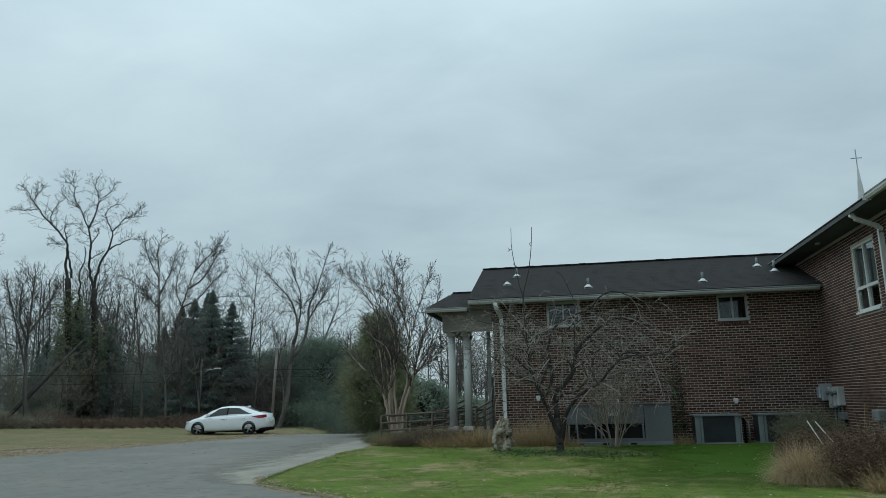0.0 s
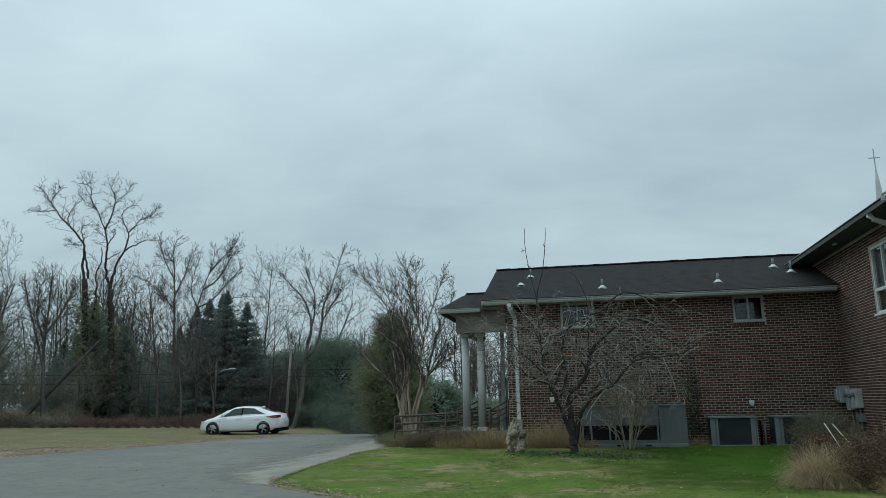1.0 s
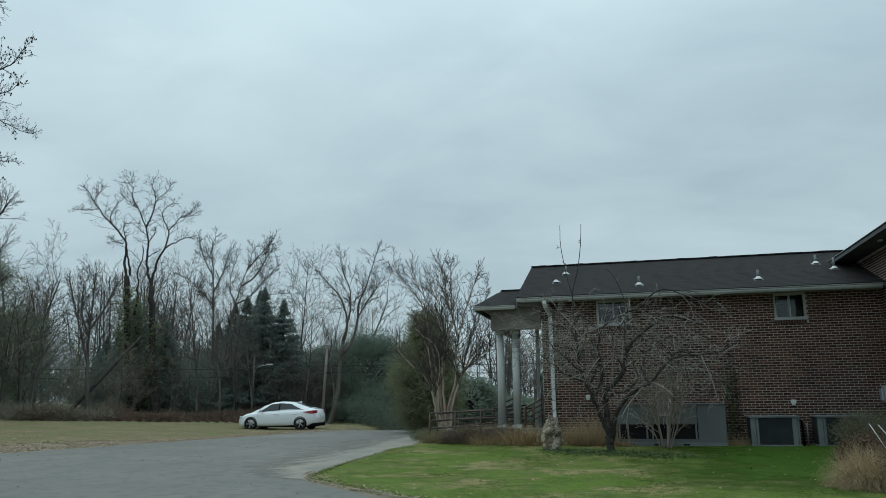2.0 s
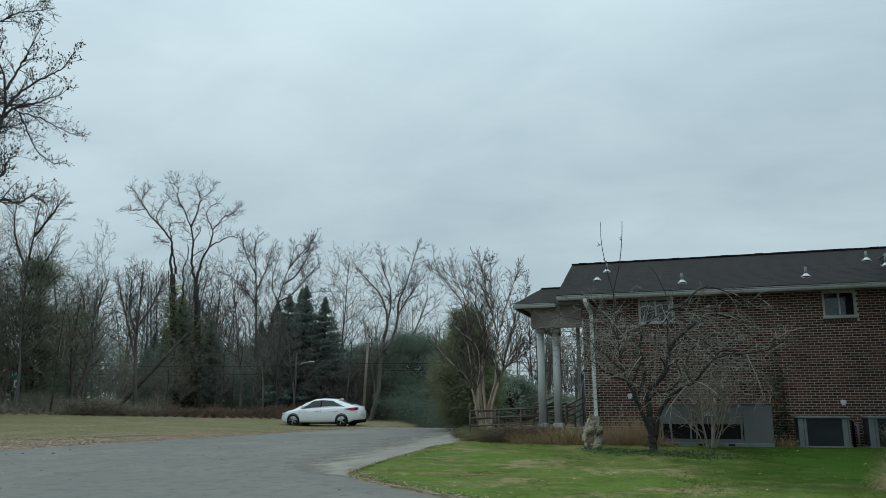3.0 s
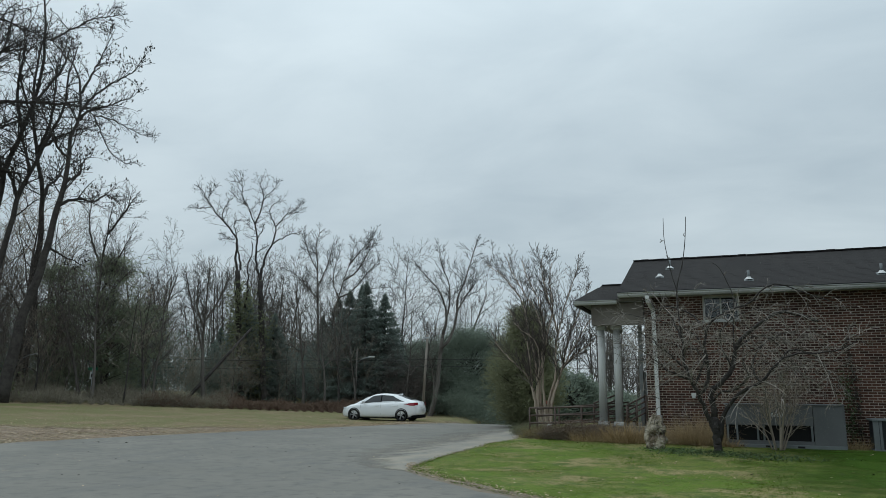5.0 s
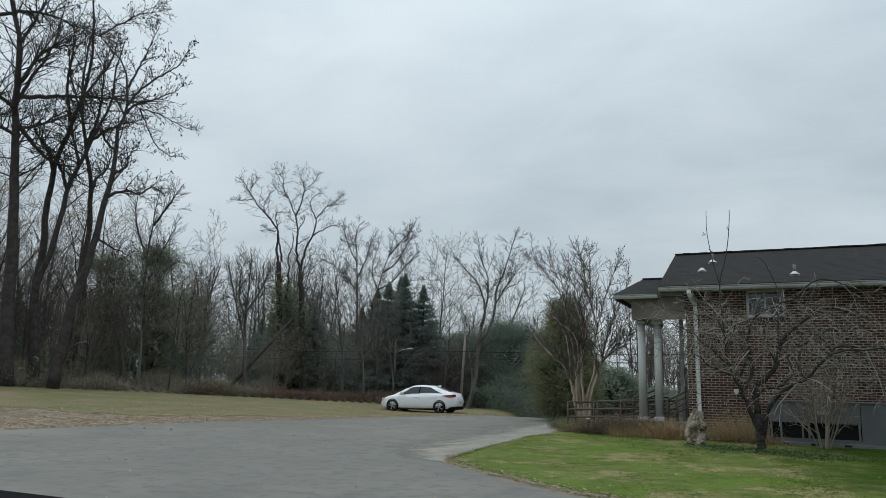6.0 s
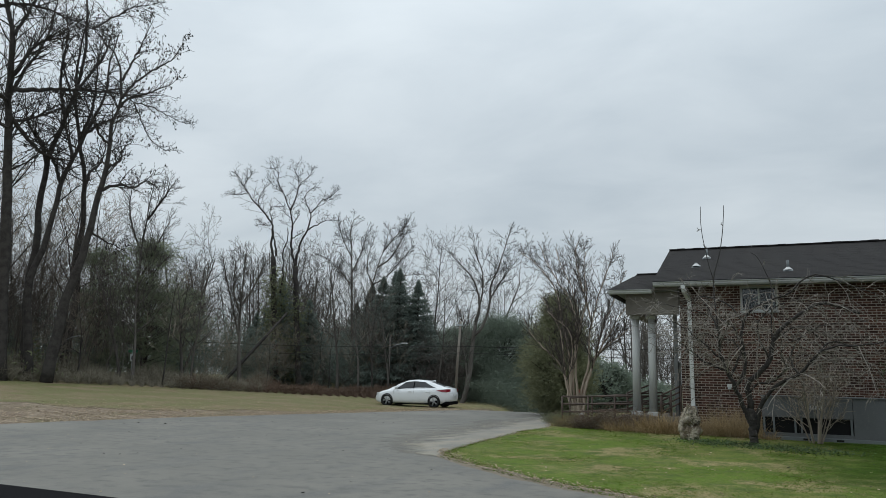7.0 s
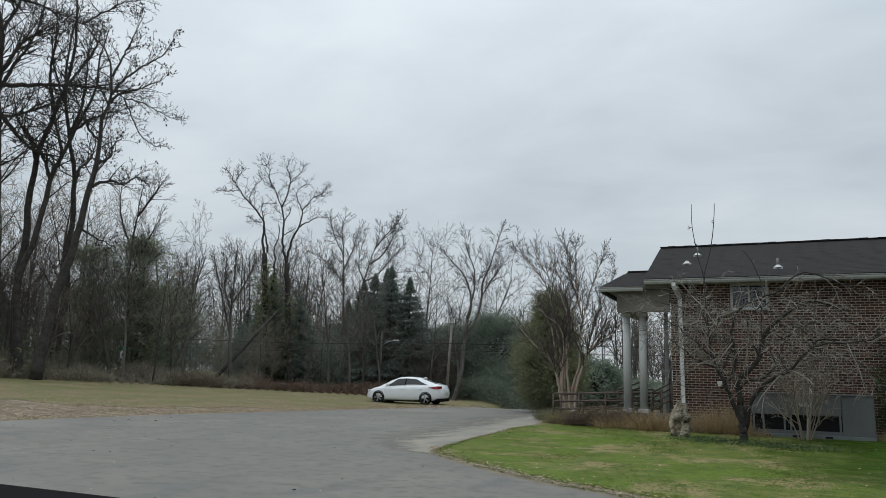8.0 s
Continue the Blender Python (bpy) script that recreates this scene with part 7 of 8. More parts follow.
grass_clump("grass_clump", "tan clump of dry ornamental grass", 3.86, 13.7, 0.44, 0.44, 0.74, 9000, "fluff", 31, 0.0032, droop=-0.42, fan=0.12, bend=0.26)
twig_bush("bush", "dark russet leafless bush behind dry grass", 4.66, 16.2, 0.60, 0.6, 0.70, 420, "dry_red", 32, 0.005, 8)
twig_bush("bush", "brown dead-leaved bush beside the dry grass", 4.80, 13.5, 0.72, 0.7, 0.88, 520, "dry_red", 33, 0.005, 9)
grass_clump("grass_clump", "thin tan grass stems in front of the bush", 4.75, 12.5, 0.55, 0.35, 0.46, 1300, "dry", 34, 0.004, droop=-0.3, bend=0.2)
twig_bush("bush", "dull green and brown bush below the meter boxes", 5.75, 20.4, 0.70, 0.45, 0.98, 260, "thicket", 35, 0.005, 4, "olive")
grass_clump("grass_clump", "tall pale stalks beside the brown bush", 5.7, 16.0, 0.5, 0.5, 1.15, 90, "dry", 36)
for k, (x, y, rx, ry, h, n) in enumerate(((-0.75, 21.35, 0.80, 0.45, 0.95, 1500), (-2.6, 21.25, 0.7, 0.45, 0.72, 1000), (-1.6, 21.5, 0.5, 0.35, 0.6, 500), (-3.6, 21.4, 0.7, 0.4, 0.48, 500), (2.9, 21.4, 0.3, 0.3, 0.4, 260), (0.0, 20.9, 0.3, 0.25, 0.32, 200))):
    grass_clump("grass_clump", "dry straw-coloured grass at the wall's foot", x, y, rx, ry, h * 0.95, int(n * 1.3), "dry" if k % 2 else "fluff", 40 + k, 0.005, category="dry grass", droop=-0.30, bend=0.18)
twig_bush("low_plants", "low brown and green border plants by the railings", -3.9, 21.75, 1.5, 0.3, 0.62, 420, "twig_red", 53, 0.004, 3, "dry_red")
twig_bush("low_plants", "low brown and green border plants by the railings", -4.9, 22.1, 1.1, 0.5, 0.34, 260, "thicket", 50, 0.004, 3, "straw")
twig_bush("low_plants", "low brown and green border plants by the railings", -6.0, 24.4, 0.8, 1.0, 0.34, 260, "thicket", 51, 0.004, 3, "olive")
twig_bush("low_plants", "low brown weeds round the tan-barked tree", -6.6, 26.6, 0.6, 1.0, 0.26, 150, "thicket", 52, 0.004, 3, "dry_red")


def leaf_patch(name, label, category, pts, n, leaf, material, seed, zr, spread=0.3, wall=False, per=1):
    rr = random.Random(seed)
    v, f = [], []
    line = resample(spline(pts, 6), 40)
    for k in range(n):
        p = line[rr.randint(0, 39)]
        if wall:
            c = Vector((p.x + rr.gauss(0, spread), WALL_Y - 0.03 - abs(rr.gauss(0, 0.03)), p.y + rr.gauss(0, 0.1)))
            blobs_into(v, f, rr, c, 0.01, 1, leaf)
        else:
            x, y = p.x + rr.gauss(0, spread * 1.6), p.y + rr.gauss(0, spread)
            blobs_into(v, f, rr, Vector((x, y, on_lawn(x, y) + rr.uniform(0.0, zr))), 0.01, per, leaf)
    return tagged(raw(name, v, f, material), label, category, kind="stuff")


leaf_patch("ground_ivy", "low dark green ground ivy spreading under the fruit tree", "ground cover", [(-1.6, 18.9), (-0.8, 18.6), (0.4, 18.4), (1.4, 17.9)], 1900, 0.03, "ivy", 60, 0.09, 0.22)
leaf_patch("wall_ivy", "dark climbing ivy on the brick wall", "ivy", [(2.85, 0.35), (2.86, 0.9), (2.84, 1.5), (2.80, 2.1)], 420, 0.04, "ivy", 61, 0.1, 0.09, True)
leaf_patch("vine_stems", "dry brown vine remains on the brick wall", "vine", [(3.0, 0.3), (3.05, 1.2), (2.95, 2.2), (2.85, 3.0)], 340, 0.04, "twig_dark", 62, 0.1, 0.05, True)

# ---------------------------------------------------------------- parked car


def curve(keys, x):
    for (a, va), (b, vb) in zip(keys, keys[1:]):
        if a <= x <= b:
            t = (x - a) / (b - a)
            t = t * t * (3 - 2 * t) * 0.5 + t * 0.5
            return va + (vb - va) * t
    return keys[0][1] if x < keys[0][0] else keys[-1][1]


def parked_car(x, y, rz):
    car = thing("car", "white four-door saloon parked on the grass verge", "car", at=(x, y, height(x, y) + 0.01), rz=rz)
    belt = [(-2.27, 0.72), (-2.18, 0.98), (-1.9, 1.00), (-1.0, 0.96), (0.0, 0.91), (0.9, 0.87), (1.25, 0.85), (1.8, 0.75), (2.1, 0.64), (2.27, 0.48)]
    crown = [(-2.27, 0.72), (-2.18, 1.03), (-1.9, 1.055), (-1.0, 1.0), (0.9, 0.98), (1.25, 0.95), (1.8, 0.83), (2.1, 0.69), (2.27, 0.53)]
    low = [(-2.27, 0.40), (-2.15, 0.27), (-1.8, 0.17), (1.8, 0.15), (2.1, 0.18), (2.27, 0.28)]
    half = [(-2.27, 0.66), (-2.1, 0.80), (-1.6, 0.875), (-0.5, 0.885), (0.8, 0.885), (1.5, 0.87), (1.95, 0.80), (2.15, 0.68), (2.27, 0.50)]
    # lower body
    xs = [-2.27 + 4.54 * k / 44 for k in range(45)]
    verts, faces = [], []
    for X in xs:
        b, c, lo, w = curve(belt, X), curve(crown, X), curve(low, X), curve(half, X)
        mid = lo + (b - lo) * 0.5
        half_ring = [(0.0, lo), (w * 0.80, lo), (w * 0.95, lo + 0.05), (w * 0.985, lo + (b - lo) * 0.25), (w, mid), (w * 0.985, lo + (b - lo) * 0.74), (w * 0.965, b - 0.05), (w * 0.90, b), (w * 0.5, c - 0.008), (0.0, c)]
        ring = [(yy, zz) for yy, zz in half_ring] + [(-yy, zz) for yy, zz in reversed(half_ring[1:-1])]
        verts += [(X, yy, zz) for yy, zz in ring]
    n = 18
    for i in range(len(xs) - 1):
        for k in range(n):
            faces.append((i * n + k, i * n + (k + 1) % n, (i + 1) * n + (k + 1) % n, (i + 1) * n + k))
    faces.append(tuple(reversed(range(n))))
    faces.append(tuple((len(xs) - 1) * n + k for k in range(n)))
    for i, p in enumerate(verts):
        verts[i] = (p[0] * 0.965, p[1], p[2])
    me_body = raw("body", verts, faces, "paint", car, smooth=True)
    bm = bmesh.new()
    bm.from_mesh(me_body.data)
    bmesh.ops.recalc_face_normals(bm, faces=bm.faces)
    bm.to_mesh(me_body.data)
    bm.free()
    part("underbody", boxes((-1.85, 1.75, -0.74, 0.74, 0.12, 0.30)), "black", car)
    # cabin
    roof = [(-1.98, 1.05), (-1.55, 1.185), (-1.15, 1.315), (-0.7, 1.405), (-0.2, 1.435), (0.2, 1.405), (0.65, 1.255), (1.05, 1.06), (1.40, 0.90)]
    wr = [(-1.92, 0.62), (-1.4, 0.60), (-0.6, 0.60), (0.2, 0.60), (0.7, 0.64), (1.32, 0.70)]
    wb = [(-1.92, 0.74), (-1.4, 0.80), (0.4, 0.81), (1.32, 0.78)]

    def side(X, s, out=0.0):
        zb, zr = curve(belt, X) - 0.02, curve(roof, X)
        q = s ** 1.15
        return (X, curve(wb, X) + (curve(wr, X) - curve(wb, X)) * q + out, zb + (max(zr - 0.05, zb + 0.01) - zb) * s)

    xs = [-1.98 + 3.38 * k / 36 for k in range(37)]
    verts, faces = [], []
    for X in xs:
        right = [side(X, s) for s in (0, 0.25, 0.5, 0.75, 1.0)]
        w, zr = curve(wr, X), curve(roof, X)
        top = [(X, w * 0.82, zr - 0.015), (X, w * 0.4, zr), (X, 0, zr + 0.004)]
        ring = right + top
        verts += ring + [(a, -b, c) for a, b, c in reversed(ring[:-1])]
    n = 15
    for i in range(len(xs) - 1):
        for k in range(n - 1):
            faces.append((i * n + k, i * n + k + 1, (i + 1) * n + k + 1, (i + 1) * n + k))
    raw("cabin", verts, faces, "paint", car, smooth=True)

    def side_pane(name, x0, x1, s0, s1, sgn, parent, a=0.0, b=0.0, mat_="tint"):
        """A window following the cabin's side; a and b: how far its top edge is drawn in at either end."""
        v, f, m = [], [], 12
        for k in range(m + 1):
            for j in range(5):
                s = s0 + (s1 - s0) * j / 4
                X0, X1 = x0 + a * j / 4, x1 - b * j / 4
                p = side(X0 + (X1 - X0) * k / m, s, 0.006)
                v.append((p[0], p[1] * sgn, p[2]))
        for k in range(m):
            for j in range(4):
                f.append((k * 5 + j, (k + 1) * 5 + j, (k + 1) * 5 + j + 1, k * 5 + j + 1))
        return raw(name, v, f, mat_, parent, smooth=True)

    for sgn in (1, -1):
        side_pane("front_window", -0.14, 1.05, 0.16, 0.90, sgn, car, 0.0, 0.66)
        side_pane("rear_window", -1.50, -0.19, 0.22, 0.90, sgn, car, 0.72, 0.0)
        for X in (-0.16,):
            side_pane("pillar", X - 0.03, X + 0.03, 0.16, 0.90, sgn, car, mat_="black")
        # door seams and handles
        for X in (0.98, -0.18, -1.12):
            w = curve(half, X)
            part("door_seam", boxes((X - 0.004, X + 0.004, sgn * (w * 0.985) - 0.004, sgn * (w * 0.985) + 0.003, 0.34, 0.84)), "soffit", car)
        for X in (0.02, -0.98):
            w = curve(half, X)
            part("door_handle", boxes((X - 0.1, X + 0.1, sgn * w - 0.02, sgn * w + 0.02, 0.77, 0.805), bevel=0.008), "paint", car)
        part("sill_trim", boxes((-1.0, 1.0, sgn * 0.82 - 0.02, sgn * 0.82 + 0.02, 0.19, 0.25)), "black", car)
        mir = part("mirror", boxes((0.72, 0.86, sgn * 0.93 - 0.10, sgn * 0.93 + 0.10, 0.92, 1.05), bevel=0.03), "paint", car)
        # lights
        v = []
        for X, z0, z1 in ((-2.17, 0.84, 0.965), (-2.02, 0.80, 0.965), (-1.84, 0.80, 0.94), (-1.66, 0.845, 0.91), (-1.50, 0.88, 0.892)):
            w = curve(half, X / 0.965)
            v += [(X, sgn * (w * 0.99 + 0.010), z0), (X, sgn * (w * 0.965 + 0.010), z1), (X, sgn * (w - 0.12), z0), (X, sgn * (w - 0.12), z1)]
        f = []
        for q in range(4):
            b = 4 * q
            f += [(b, b + 4, b + 5, b + 1), (b + 1, b + 5, b + 7, b + 3), (b, b + 2, b + 6, b + 4)]
        f += [(0, 1, 3, 2), (16, 18, 19, 17)]
        raw("tail_light", v, f, "red", car, "red wrap-round tail light", smooth=False)
        part("headlight", boxes((1.66, 2.02, sgn * 0.70 - 0.09, sgn * 0.70 + 0.08, 0.60, 0.69), bevel=0.025), "lens", car, "clear swept headlight")
        for X in (1.35, -1.35):
            s = sgn
            wl = thing("wheel", "", "")
            wl.parent = car
            wl.location = (X, s * 0.80, 0.305)
            v, f = [], []
            for k in range(36):
                a = 6.2832 * k / 36
                v += [(q * math.cos(a), s * yy, 0.012 + q * math.sin(a)) for q, yy in ((0.305, 0.0), (0.305, 0.078), (0.345, 0.080), (0.350, 0.0))]
            for k in range(36):
                for j in range(4):
                    f.append((k * 4 + j, k * 4 + (j + 1) % 4, ((k + 1) % 36) * 4 + (j + 1) % 4, ((k + 1) % 36) * 4 + j))
            raw("wheel_arch", v, f, "black", wl, smooth=True)
            v, f = [], []
            prof = [(0.215, 0.09), (0.28, 0.105), (0.302, 0.085), (0.305, 0.0), (0.302, -0.085), (0.28, -0.105), (0.215, -0.09)]
            m = 36
            for k in range(m):
                a = 6.2832 * k / m
                v += [(q * math.cos(a), yy, q * math.sin(a)) for q, yy in prof]
            for k in range(m):
                for j in range(6):
                    f.append((k * 7 + j, k * 7 + j + 1, ((k + 1) % m) * 7 + j + 1, ((k + 1) % m) * 7 + j))
            raw("tyre", v, f, "rubber", wl, smooth=True)
            bm = bmesh.new()
            yo = s * 0.07
            bmesh.ops.create_cone(bm, cap_ends=True, segments=28, radius1=0.225, radius2=0.225, depth=0.02, matrix=Matrix.Translation((0, s * 0.05, 0)) @ Matrix.Rotation(radians(90), 4, "X"))
            part("rim_back", bm, "black", wl)
            bm = bmesh.new()
            for k in range(10):
                a = 2 * math.pi * (k // 2) / 5 + (0.13 if k % 2 else -0.13)
                vs = box(bm, 0.04, 0.235, -0.012, 0.012, -0.011, 0.011)
                bmesh.ops.transform(bm, matrix=Matrix.Translation((0, s * 0.078, 0)) @ Matrix.Rotation(a, 4, "Y"), verts=vs)
            bmesh.ops.create_cone(bm, cap_ends=True, segments=16, radius1=0.06, radius2=0.055, depth=0.05, matrix=Matrix.Translation((0, s * 0.078, 0)) @ Matrix.Rotation(radians(90), 4, "X"))
            for k in range(28):
                a = 2 * math.pi * k / 28
                vs = box(bm, 0.222, 0.238, -0.014, 0.014, -0.027, 0.027)
                bmesh.ops.transform(bm, matrix=Matrix.Translation((0, s * 0.078, 0)) @ Matrix.Rotation(a, 4, "Y"), verts=vs)
            part("rim", bm, "rim", wl)

    def top_pane(name, x0, x1, inset):
        v, f, m = [], [], 8
        for k in range(m + 1):
            X = x0 + (x1 - x0) * k / m
            for j in range(7):
                u = -1 + 2 * j / 6
                w = curve(wr, X) * inset
                v.append((X, w * u, curve(roof, X) + 0.010 - 0.022 * u * u))
        for k in range(m):
            for j in range(6):
                f.append((k * 7 + j, k * 7 + j + 1, (k + 1) * 7 + j + 1, (k + 1) * 7 + j))
        raw(name, v, f, "tint", car, smooth=True)

    top_pane("windscreen", 0.36, 1.22, 0.86)
    top_pane("rear_screen", -1.80, -1.06, 0.86)
    part("rear_bumper_trim", boxes((-2.16, -1.80, -0.78, 0.78, 0.16, 0.32), bevel=0.04), "black", car, "black lower bumper insert")
    part("number_plate", boxes((-2.215, -2.185, -0.15, 0.15, 0.62, 0.74)), "bars", car, "plain pale number plate")
    part("grille", boxes((2.10, 2.19, -0.35, 0.35, 0.32, 0.42), bevel=0.01), "black", car)
    bm = bmesh.new()
    vs = [bm.verts.new(p) for p in ((-1.12, -0.02, 1.35), (-0.90, -0.02, 1.40), (-1.12, -0.006, 1.43), (-1.12, 0.02, 1.35), (-0.90, 0.02, 1.40), (-1.12, 0.006, 1.43))]
    for q in ((0, 1, 2), (5, 4, 3), (0, 2, 5, 3), (1, 4, 5, 2), (0, 3, 4, 1)):
        bm.faces.new([vs[i] for i in q])
    part("roof_fin", bm, "paint", car)
    return car


parked_car(-17.75, 37.6, 184)

# ---------------------------------------------------------------- turf, litter and loose stuff


def inside_lawn(x, y):
    """Whether a plan point lies on the lawn, and how far from the asphalt's edge (roughly)."""
    best, side = 1e9, 0
    p = Vector((x, y))
    for a, b in zip(COARSE, COARSE[1:]):
        ab = b - a
        t = max(0, min(1, (p - a).dot(ab) / ab.dot(ab)))
        q = p - (a + ab * t)
        if q.length < best:
            best, side = q.length, ab.x * q.y - ab.y * q.x
    return best if side < 0 else -best


COARSE = EDGE[::4]


def turf():
    rr = random.Random(71)
    for nm, n, matn, lab, hh in (("grass", 46000, "green_blade", "short green grass blades of the lawn", 0.026), ("dry_grass", 9000, "straw", "short tan dead blades scattered in the lawn", 0.03)):
        v, f = [], []
        k = 0
        while k < n:
            x, y = rr.uniform(-7.0, 6.6), 9.6 + 12.2 * rr.random() ** 1.4
            d = inside_lawn(x, y)
            if d < 0.02 or (x > 3.0 and y < 12):
                k += 1
                continue
            patch = noise.noise((x * 0.45, y * 0.45, 2.0)) + 0.5 * noise.noise((x * 1.3, y * 1.3, 7.0))
            if matn == "straw" and patch < 0.05 and d > 0.7:
                k += 1
                continue
            if matn != "straw" and patch > 0.45 and rr.random() < 0.6:
                k += 1
                continue
            if rr.random() < 0.8 * S(-0.5, 3.0, x) * S(12.0, 16.0, y):
                k += 1
                continue
            z = on_lawn(x, y) - 0.012
            for j in range(2):
                a, h = rr.uniform(0, 6.28), hh * rr.uniform(0.2, 0.6)
                w = 0.004 + 0.0005 * y
                dx, dy = math.cos(a) * w, math.sin(a) * w
                ox, oy = x + rr.gauss(0, 0.03), y + rr.gauss(0, 0.03)
                b = len(v)
                v += [(ox - dx, oy - dy, z), (ox + dx, oy + dy, z), (ox + rr.gauss(0, 0.05), oy + rr.gauss(0, 0.05), z + 0.014 + h)]
                f.append((b, b + 1, b + 2))
            k += 1
        tagged(raw(nm, v, f, matn), lab, "grass", kind="stuff")


turf()


def field_grass():
    rr = random.Random(72)
    for nm, n, matn, lab, near in (("field_grass", 30000, "olive_grass", "rough olive grass blades of the field", 0), ("field_straw", 12000, "dry", "tan dead stalks near the road's edge", 1)):
        v, f = [], []
        for k in range(n):
            p = FAR[rr.randint(40, N_EDGE - 25)]
            d = (abs(rr.gauss(0, 2.2)) if near else 1.5 + 24 * rr.random() ** 1.2)
            x, y = p.x - d, p.y + d * 0.35 + rr.gauss(0, 0.5)
            z = height(x, y) - 0.01
            for j in range(2):
                a, h = rr.uniform(0, 6.28), rr.uniform(0.02, 0.05)
                w = 0.007
                dx, dy = math.cos(a) * w, math.sin(a) * w
                ox, oy = x + rr.gauss(0, 0.06), y + rr.gauss(0, 0.06)
                b = len(v)
                v += [(ox - dx, oy - dy, z), (ox + dx, oy + dy, z), (ox + rr.gauss(0, 0.05), oy + rr.gauss(0, 0.05), z + h)]
                f.append((b, b + 1, b + 2))
        tagged(raw(nm, v, f, matn), lab, "grass", kind="stuff")


M["olive_grass"] = mat("olive_grass_blades", (0.170, 0.150, 0.072), 0.9, rand=0.3)
field_grass()


def scatter(name, label, n, where, size, material, seed):
    rr = random.Random(seed)
    v, f = [], []
    for k in range(n):
        x, y, z = where(rr)
        s = size * rr.uniform(0.5, 1.4)
        a = rr.uniform(0, 6.28)
        c, q = math.cos(a) * s, math.sin(a) * s
        b = len(v)
        t = [rr.uniform(0, s * 0.8) for _ in range(4)]
        v += [(x + c, y + q, z + t[0] * 0.6), (x - q * 0.6, y + c * 0.6, z + t[1]), (x - c, y - q, z + t[2] * 0.6), (x + q * 0.6, y - c * 0.6, z + t[3])]
        f.append((b, b + 1, b + 2, b + 3))
    return tagged(raw(name, v, f, material), label, "leaves", kind="stuff")


def near_edge(rr):
    p = EDGE[rr.randint(40, N_EDGE - 70)]
    while p.y > 15 and rr.random() < 0.93:
        p = EDGE[rr.randint(40, N_EDGE - 70)]
    w = 0.22 if p.x > -5.9 else 0.06
    q = Vector((abs(rr.gauss(0, w)) - 0.05, abs(rr.gauss(0, w)) - 0.05))
    x, y = p.x + q.x, p.y + q.y
    return x, y, height(x, y) + 0.062


def far_edge(rr):
    p = FAR[rr.randint(45, N_EDGE - 30)]
    d = abs(rr.gauss(0, 2.2)) * (0.4 + S(32, 16, p.y)) if rr.random() < 0.85 else rr.uniform(0, 9)
    x, y = p.x - d + 0.1, p.y + rr.gauss(0, 0.5)
    return x, y, height(x, y) + 0.025


def on_lawn_any(rr):
    while True:
        x, y = rr.uniform(-6.5, 5), rr.uniform(10, 21)
        if inside_lawn(x, y) > 0.1:
            return x, y, on_lawn(x, y) + 0.02


def on_road(rr):
    x, y = rr.uniform(-17, -3), rr.uniform(6, 34)
    while inside_lawn(x, y) > -0.1:
        x, y = rr.uniform(-17, -3), rr.uniform(6, 34)
    return x, y, height(x, y) + 0.026


scatter("edge_litter", "dead leaves and grit along the lawn's worn edge", 4200, near_edge, 0.017, "litter", 81)
scatter("verge_litter", "fallen tan leaves along the road's verge", 30000, far_edge, 0.026, "litter", 82)
scatter("lawn_leaves", "a few fallen leaves on the lawn", 240, on_lawn_any, 0.024, "litter", 83)
scatter("lawn_leaves_dark", "a few dark fallen leaves on the lawn", 36, on_lawn_any, 0.035, "twig_dark", 84)
scatter("road_leaves", "a few fallen leaves on the asphalt", 90, on_road, 0.032, "twig_dark", 85)
scatter("road_grit", "pale grit and leaf scraps on the asphalt", 260, on_road, 0.018, "litter", 86)
clod = thing("dark_clod", "small dark clod lying on the asphalt", "clod", at=(-5.62, 16.9, 0.02))
part("lump", boulder(3.0, 0.11, 0.06, 0.035, 0.7), "bark_dark", clod).location = (0, 0, 0.02)


def sand_drift():
    """Thin sandy wash on the asphalt along the lawn's tip."""
    pts = [p for p in EDGE if p.y > 12.6 and p.y < 33 and p.x < -4.3]
    verts, faces, cover, m = [], [], [], 14
    for i, p in enumerate(pts):
        k = i / (len(pts) - 1)
        w = 0.4 + 4.2 * math.sin(math.pi * min(1, k * 1.1)) ** 0.8
        for j in range(m + 1):
            x = p.x + 0.04 - w * j / m
            y = p.y + 0.3 * w * j / m
            verts.append((x, y, height(x, y) + 0.026))
            cover.append((1 - j / m) * S(0, 0.12, k) * S(1, 0.8, k))
    for i in range(len(pts) - 1):
        for j in range(m):
            b = i * (m + 1) + j
            faces.append((b, b + 1, b + m + 2, b + m + 1))
    ob = tagged(raw("sand_drift", verts, faces, "sandy", smooth=True), "thin sandy wash over the asphalt by the lawn's tip", "sand", kind="structure")
    covered(ob, cover)


sand_drift()


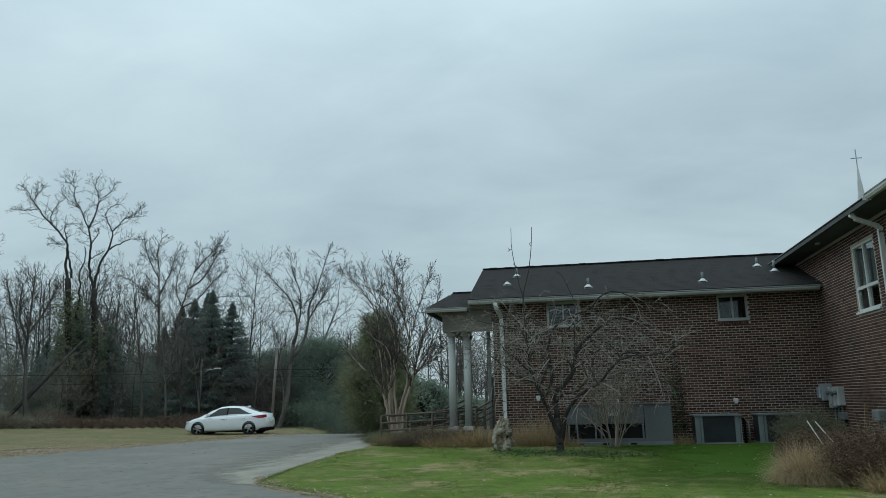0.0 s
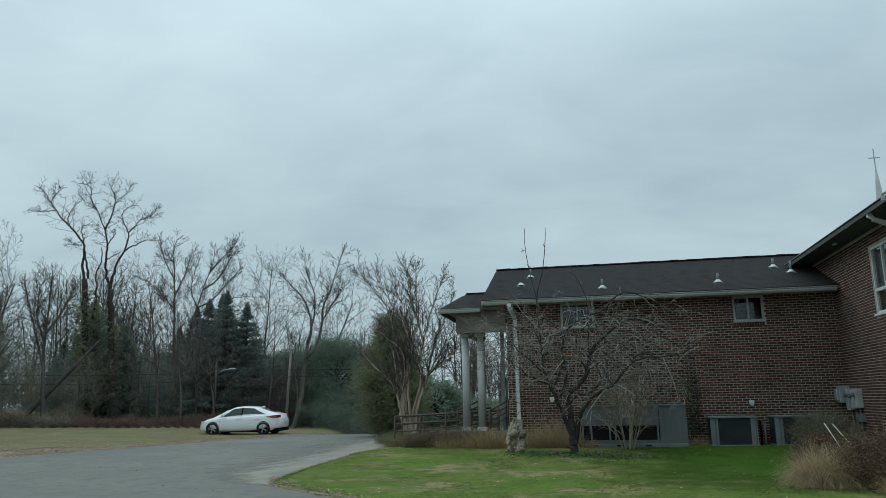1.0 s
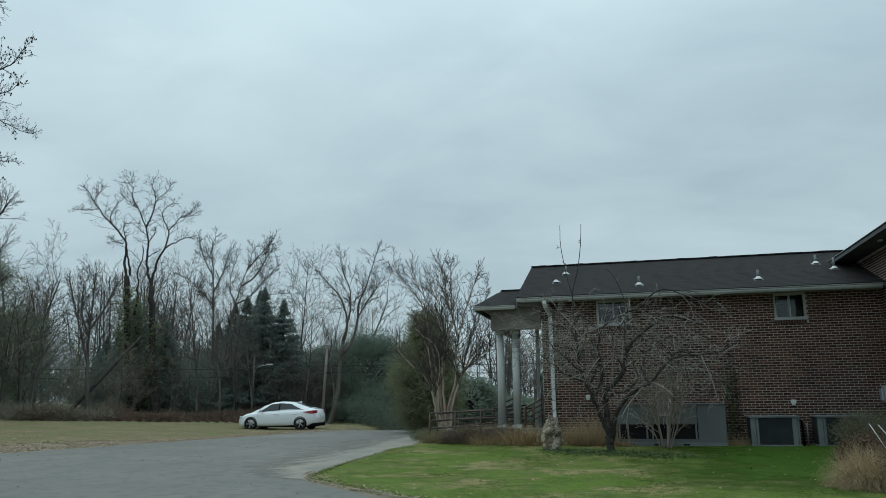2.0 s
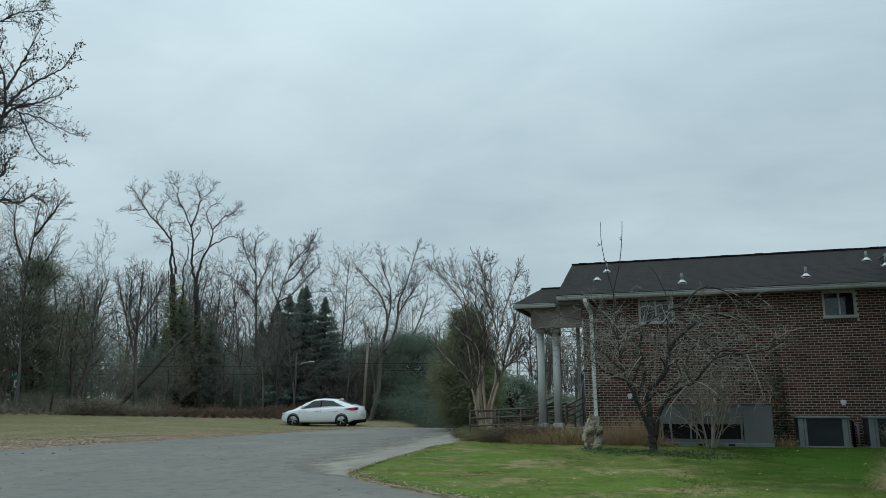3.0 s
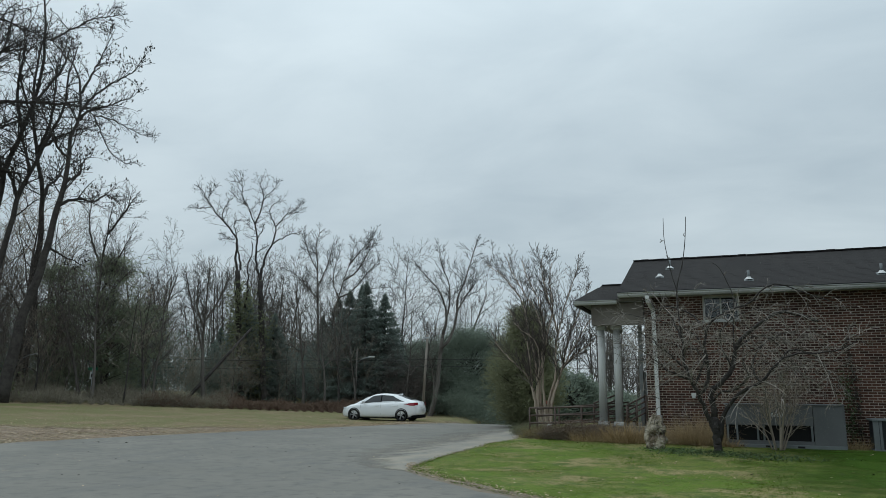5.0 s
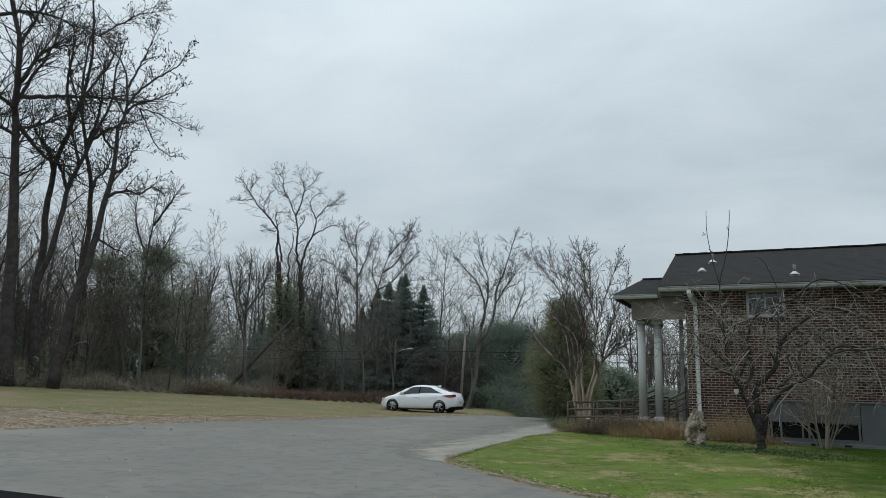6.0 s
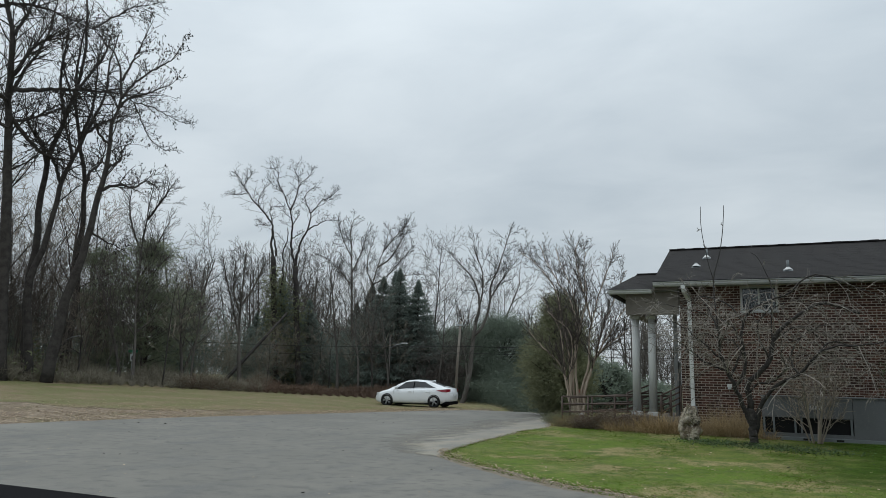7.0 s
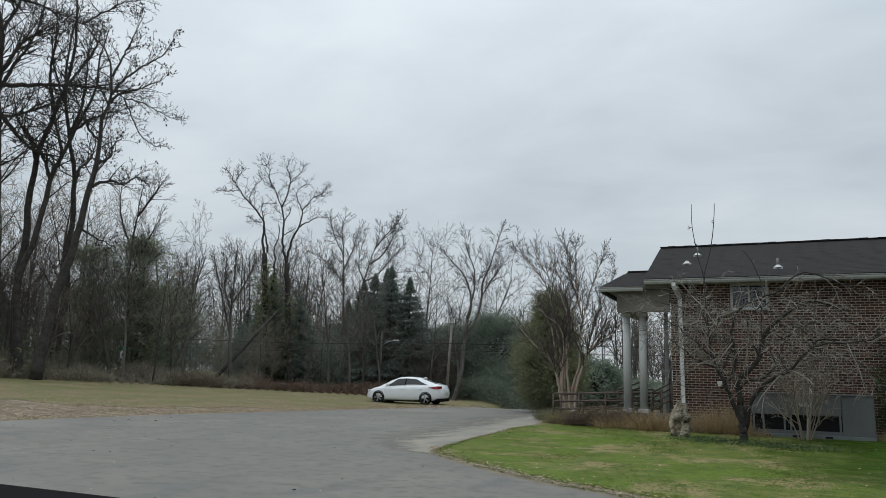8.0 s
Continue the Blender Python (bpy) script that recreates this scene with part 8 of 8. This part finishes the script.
def soil_edge():
    """Bare gritty strip where the turf meets the asphalt."""
    pts = EDGE[30:N_EDGE - 60]
    verts, faces = [], []
    for i, p in enumerate(pts):
        a, b = pts[max(i - 1, 0)], pts[min(i + 1, len(pts) - 1)]
        t = (b - a).normalized()
        n = Vector((t.y, -t.x))
        w = (0.22 + 0.40 * max(0, 0.4 + noise.noise((i * 0.17, 1.0, 0))) + 0.10 * noise.noise((i * 0.9, 4.0, 0))) * (0.25 + 0.75 * S(-6.0, -4.2, p.x))
        for q, z in ((-0.06, 0.010), (0.0, 0.028), (w * 0.55, 0.048), (w, 0.020)):
            x, y = p.x + n.x * q, p.y + n.y * q
            verts.append((x, y, height(x, y) + z))
    for i in range(len(pts) - 1):
        for j in range(3):
            b = i * 4 + j
            faces.append((b, b + 1, b + 5, b + 4))
    tagged(raw("soil_edge", verts, faces, "soil", smooth=True), "bare gritty brown strip along the lawn's edge", "soil", kind="structure")


soil_edge()

# ledge of the vehicle from which the place is seen
door = thing("vehicle_side", "dark side of the vehicle under its open window", "vehicle", at=(-0.85, 0.83, 0.02))
part("panel", boxes((-0.55, 1.05, -0.05, 0.02, 0.0, 1.33), bevel=0.02), "black", door)
part("ledge", boxes((-0.55, 1.05, -0.07, 0.03, 1.335, 1.36), bevel=0.010), "black", door, "dark rounded window ledge")

# ---------------------------------------------------------------- bricks, laid last


def brick_data(kind, w, d, material):
    """One brick of that length along x (kind 'x') or y (kind 'y'), 6 cm deep, with its outer face at the origin plane."""
    h = COURSE - JOINT
    if kind == "x":
        b = (0, w, 0.0, d, 0, h)
    else:
        b = (0.0, d, 0, w, 0, h)
    me = bpy.data.meshes.new("brick")
    x0, x1, y0, y1, z0, z1 = b
    v = [(x, y, z) for z in (z0, z1) for x, y in ((x0, y0), (x1, y0), (x1, y1), (x0, y1))]
    me.from_pydata(v, [], [(3, 2, 1, 0), (4, 5, 6, 7), (0, 1, 5, 4), (1, 2, 6, 5), (3, 0, 4, 7)] if kind == "x" else [(3, 2, 1, 0), (4, 5, 6, 7), (0, 1, 5, 4), (2, 3, 7, 6), (3, 0, 4, 7)])
    me.update()
    me.materials.append(M[material])
    return me


def lay(parent, kind, a0, a1, z0, z1, fixed, holes, near, seed, material="brick"):
    """Running bond from a0 to a1 along the wall; bricks in the 'near' stretch are objects, the rest one mesh."""
    rr = random.Random(seed)
    full = brick_data(kind, BRICK - JOINT, 0.05, material)
    v, f = [], []
    row, z = 0, z0
    while z + COURSE <= z1 + 0.02:
        a = a0 - (BRICK / 2 if row % 2 else 0)
        while a < a1:
            lo, hi = max(a, a0), min(a + BRICK - JOINT, a1)
            zt = z + COURSE - JOINT
            cut = False
            for h0, h1, hz0, hz1 in holes:
                if zt > hz0 and z < hz1 and hi > h0 and lo < h1:
                    if lo < h0:
                        hi = h0
                    elif hi > h1:
                        lo = h1
                    else:
                        cut = True
            if not cut and hi - lo > 0.03:
                out = rr.uniform(-0.0015, 0.0025)
                if near[0] <= a and a + BRICK <= near[1] and near[2] <= z < near[3] and hi - lo > BRICK - JOINT - 0.001:
                    ob = new("brick", full)
                    ob.parent = parent
                    ob.location = (lo, fixed - out, z) if kind == "x" else (fixed - out, lo, z)
                else:
                    b = len(v)
                    d0, d1 = fixed - out, fixed + 0.05
                    h = zt
                    c = [(lo, d0), (hi, d0), (hi, d1), (lo, d1)]
                    for zz in (z, h):
                        v += [(p, q, zz) if kind == "x" else (q, p, zz) for p, q in c]
                    f += [(b + 3, b + 2, b + 1, b), (b + 4, b + 5, b + 6, b + 7), (b, b + 1, b + 5, b + 4), (b + 1, b + 2, b + 6, b + 5), (b + 3, b, b + 4, b + 7)]
            a += BRICK
        z += COURSE
        row += 1
    ob = raw("brickwork", v, f, material, parent, "courses of dark red brick")
    ob["kind"] = "stuff"
    return ob


lay(wall_south, "x", WALL_L, WALL_R - 0.002, -0.02, 4.20, WALL_Y, [(a - 0.012, b + 0.012, c - 0.105, d + 0.02) for a, b, c, d in WINDOWS], (3.1, 6.2, 2.0, 3.3), 101)
lay(wall_wing, "y", WEND, WY0 - 0.004, -0.02, 5.16, WX, [(BIG[0] - 0.03, BIG[1] + 0.03, BIG[2] - 0.07, BIG[3] + 0.02)], (16.0, 18.6, 1.5, 3.1), 102)
lay(wall_wing, "y", WY0, 26.0, 4.45, 5.16, WX, [], (0, 0, 0, 0), 103)
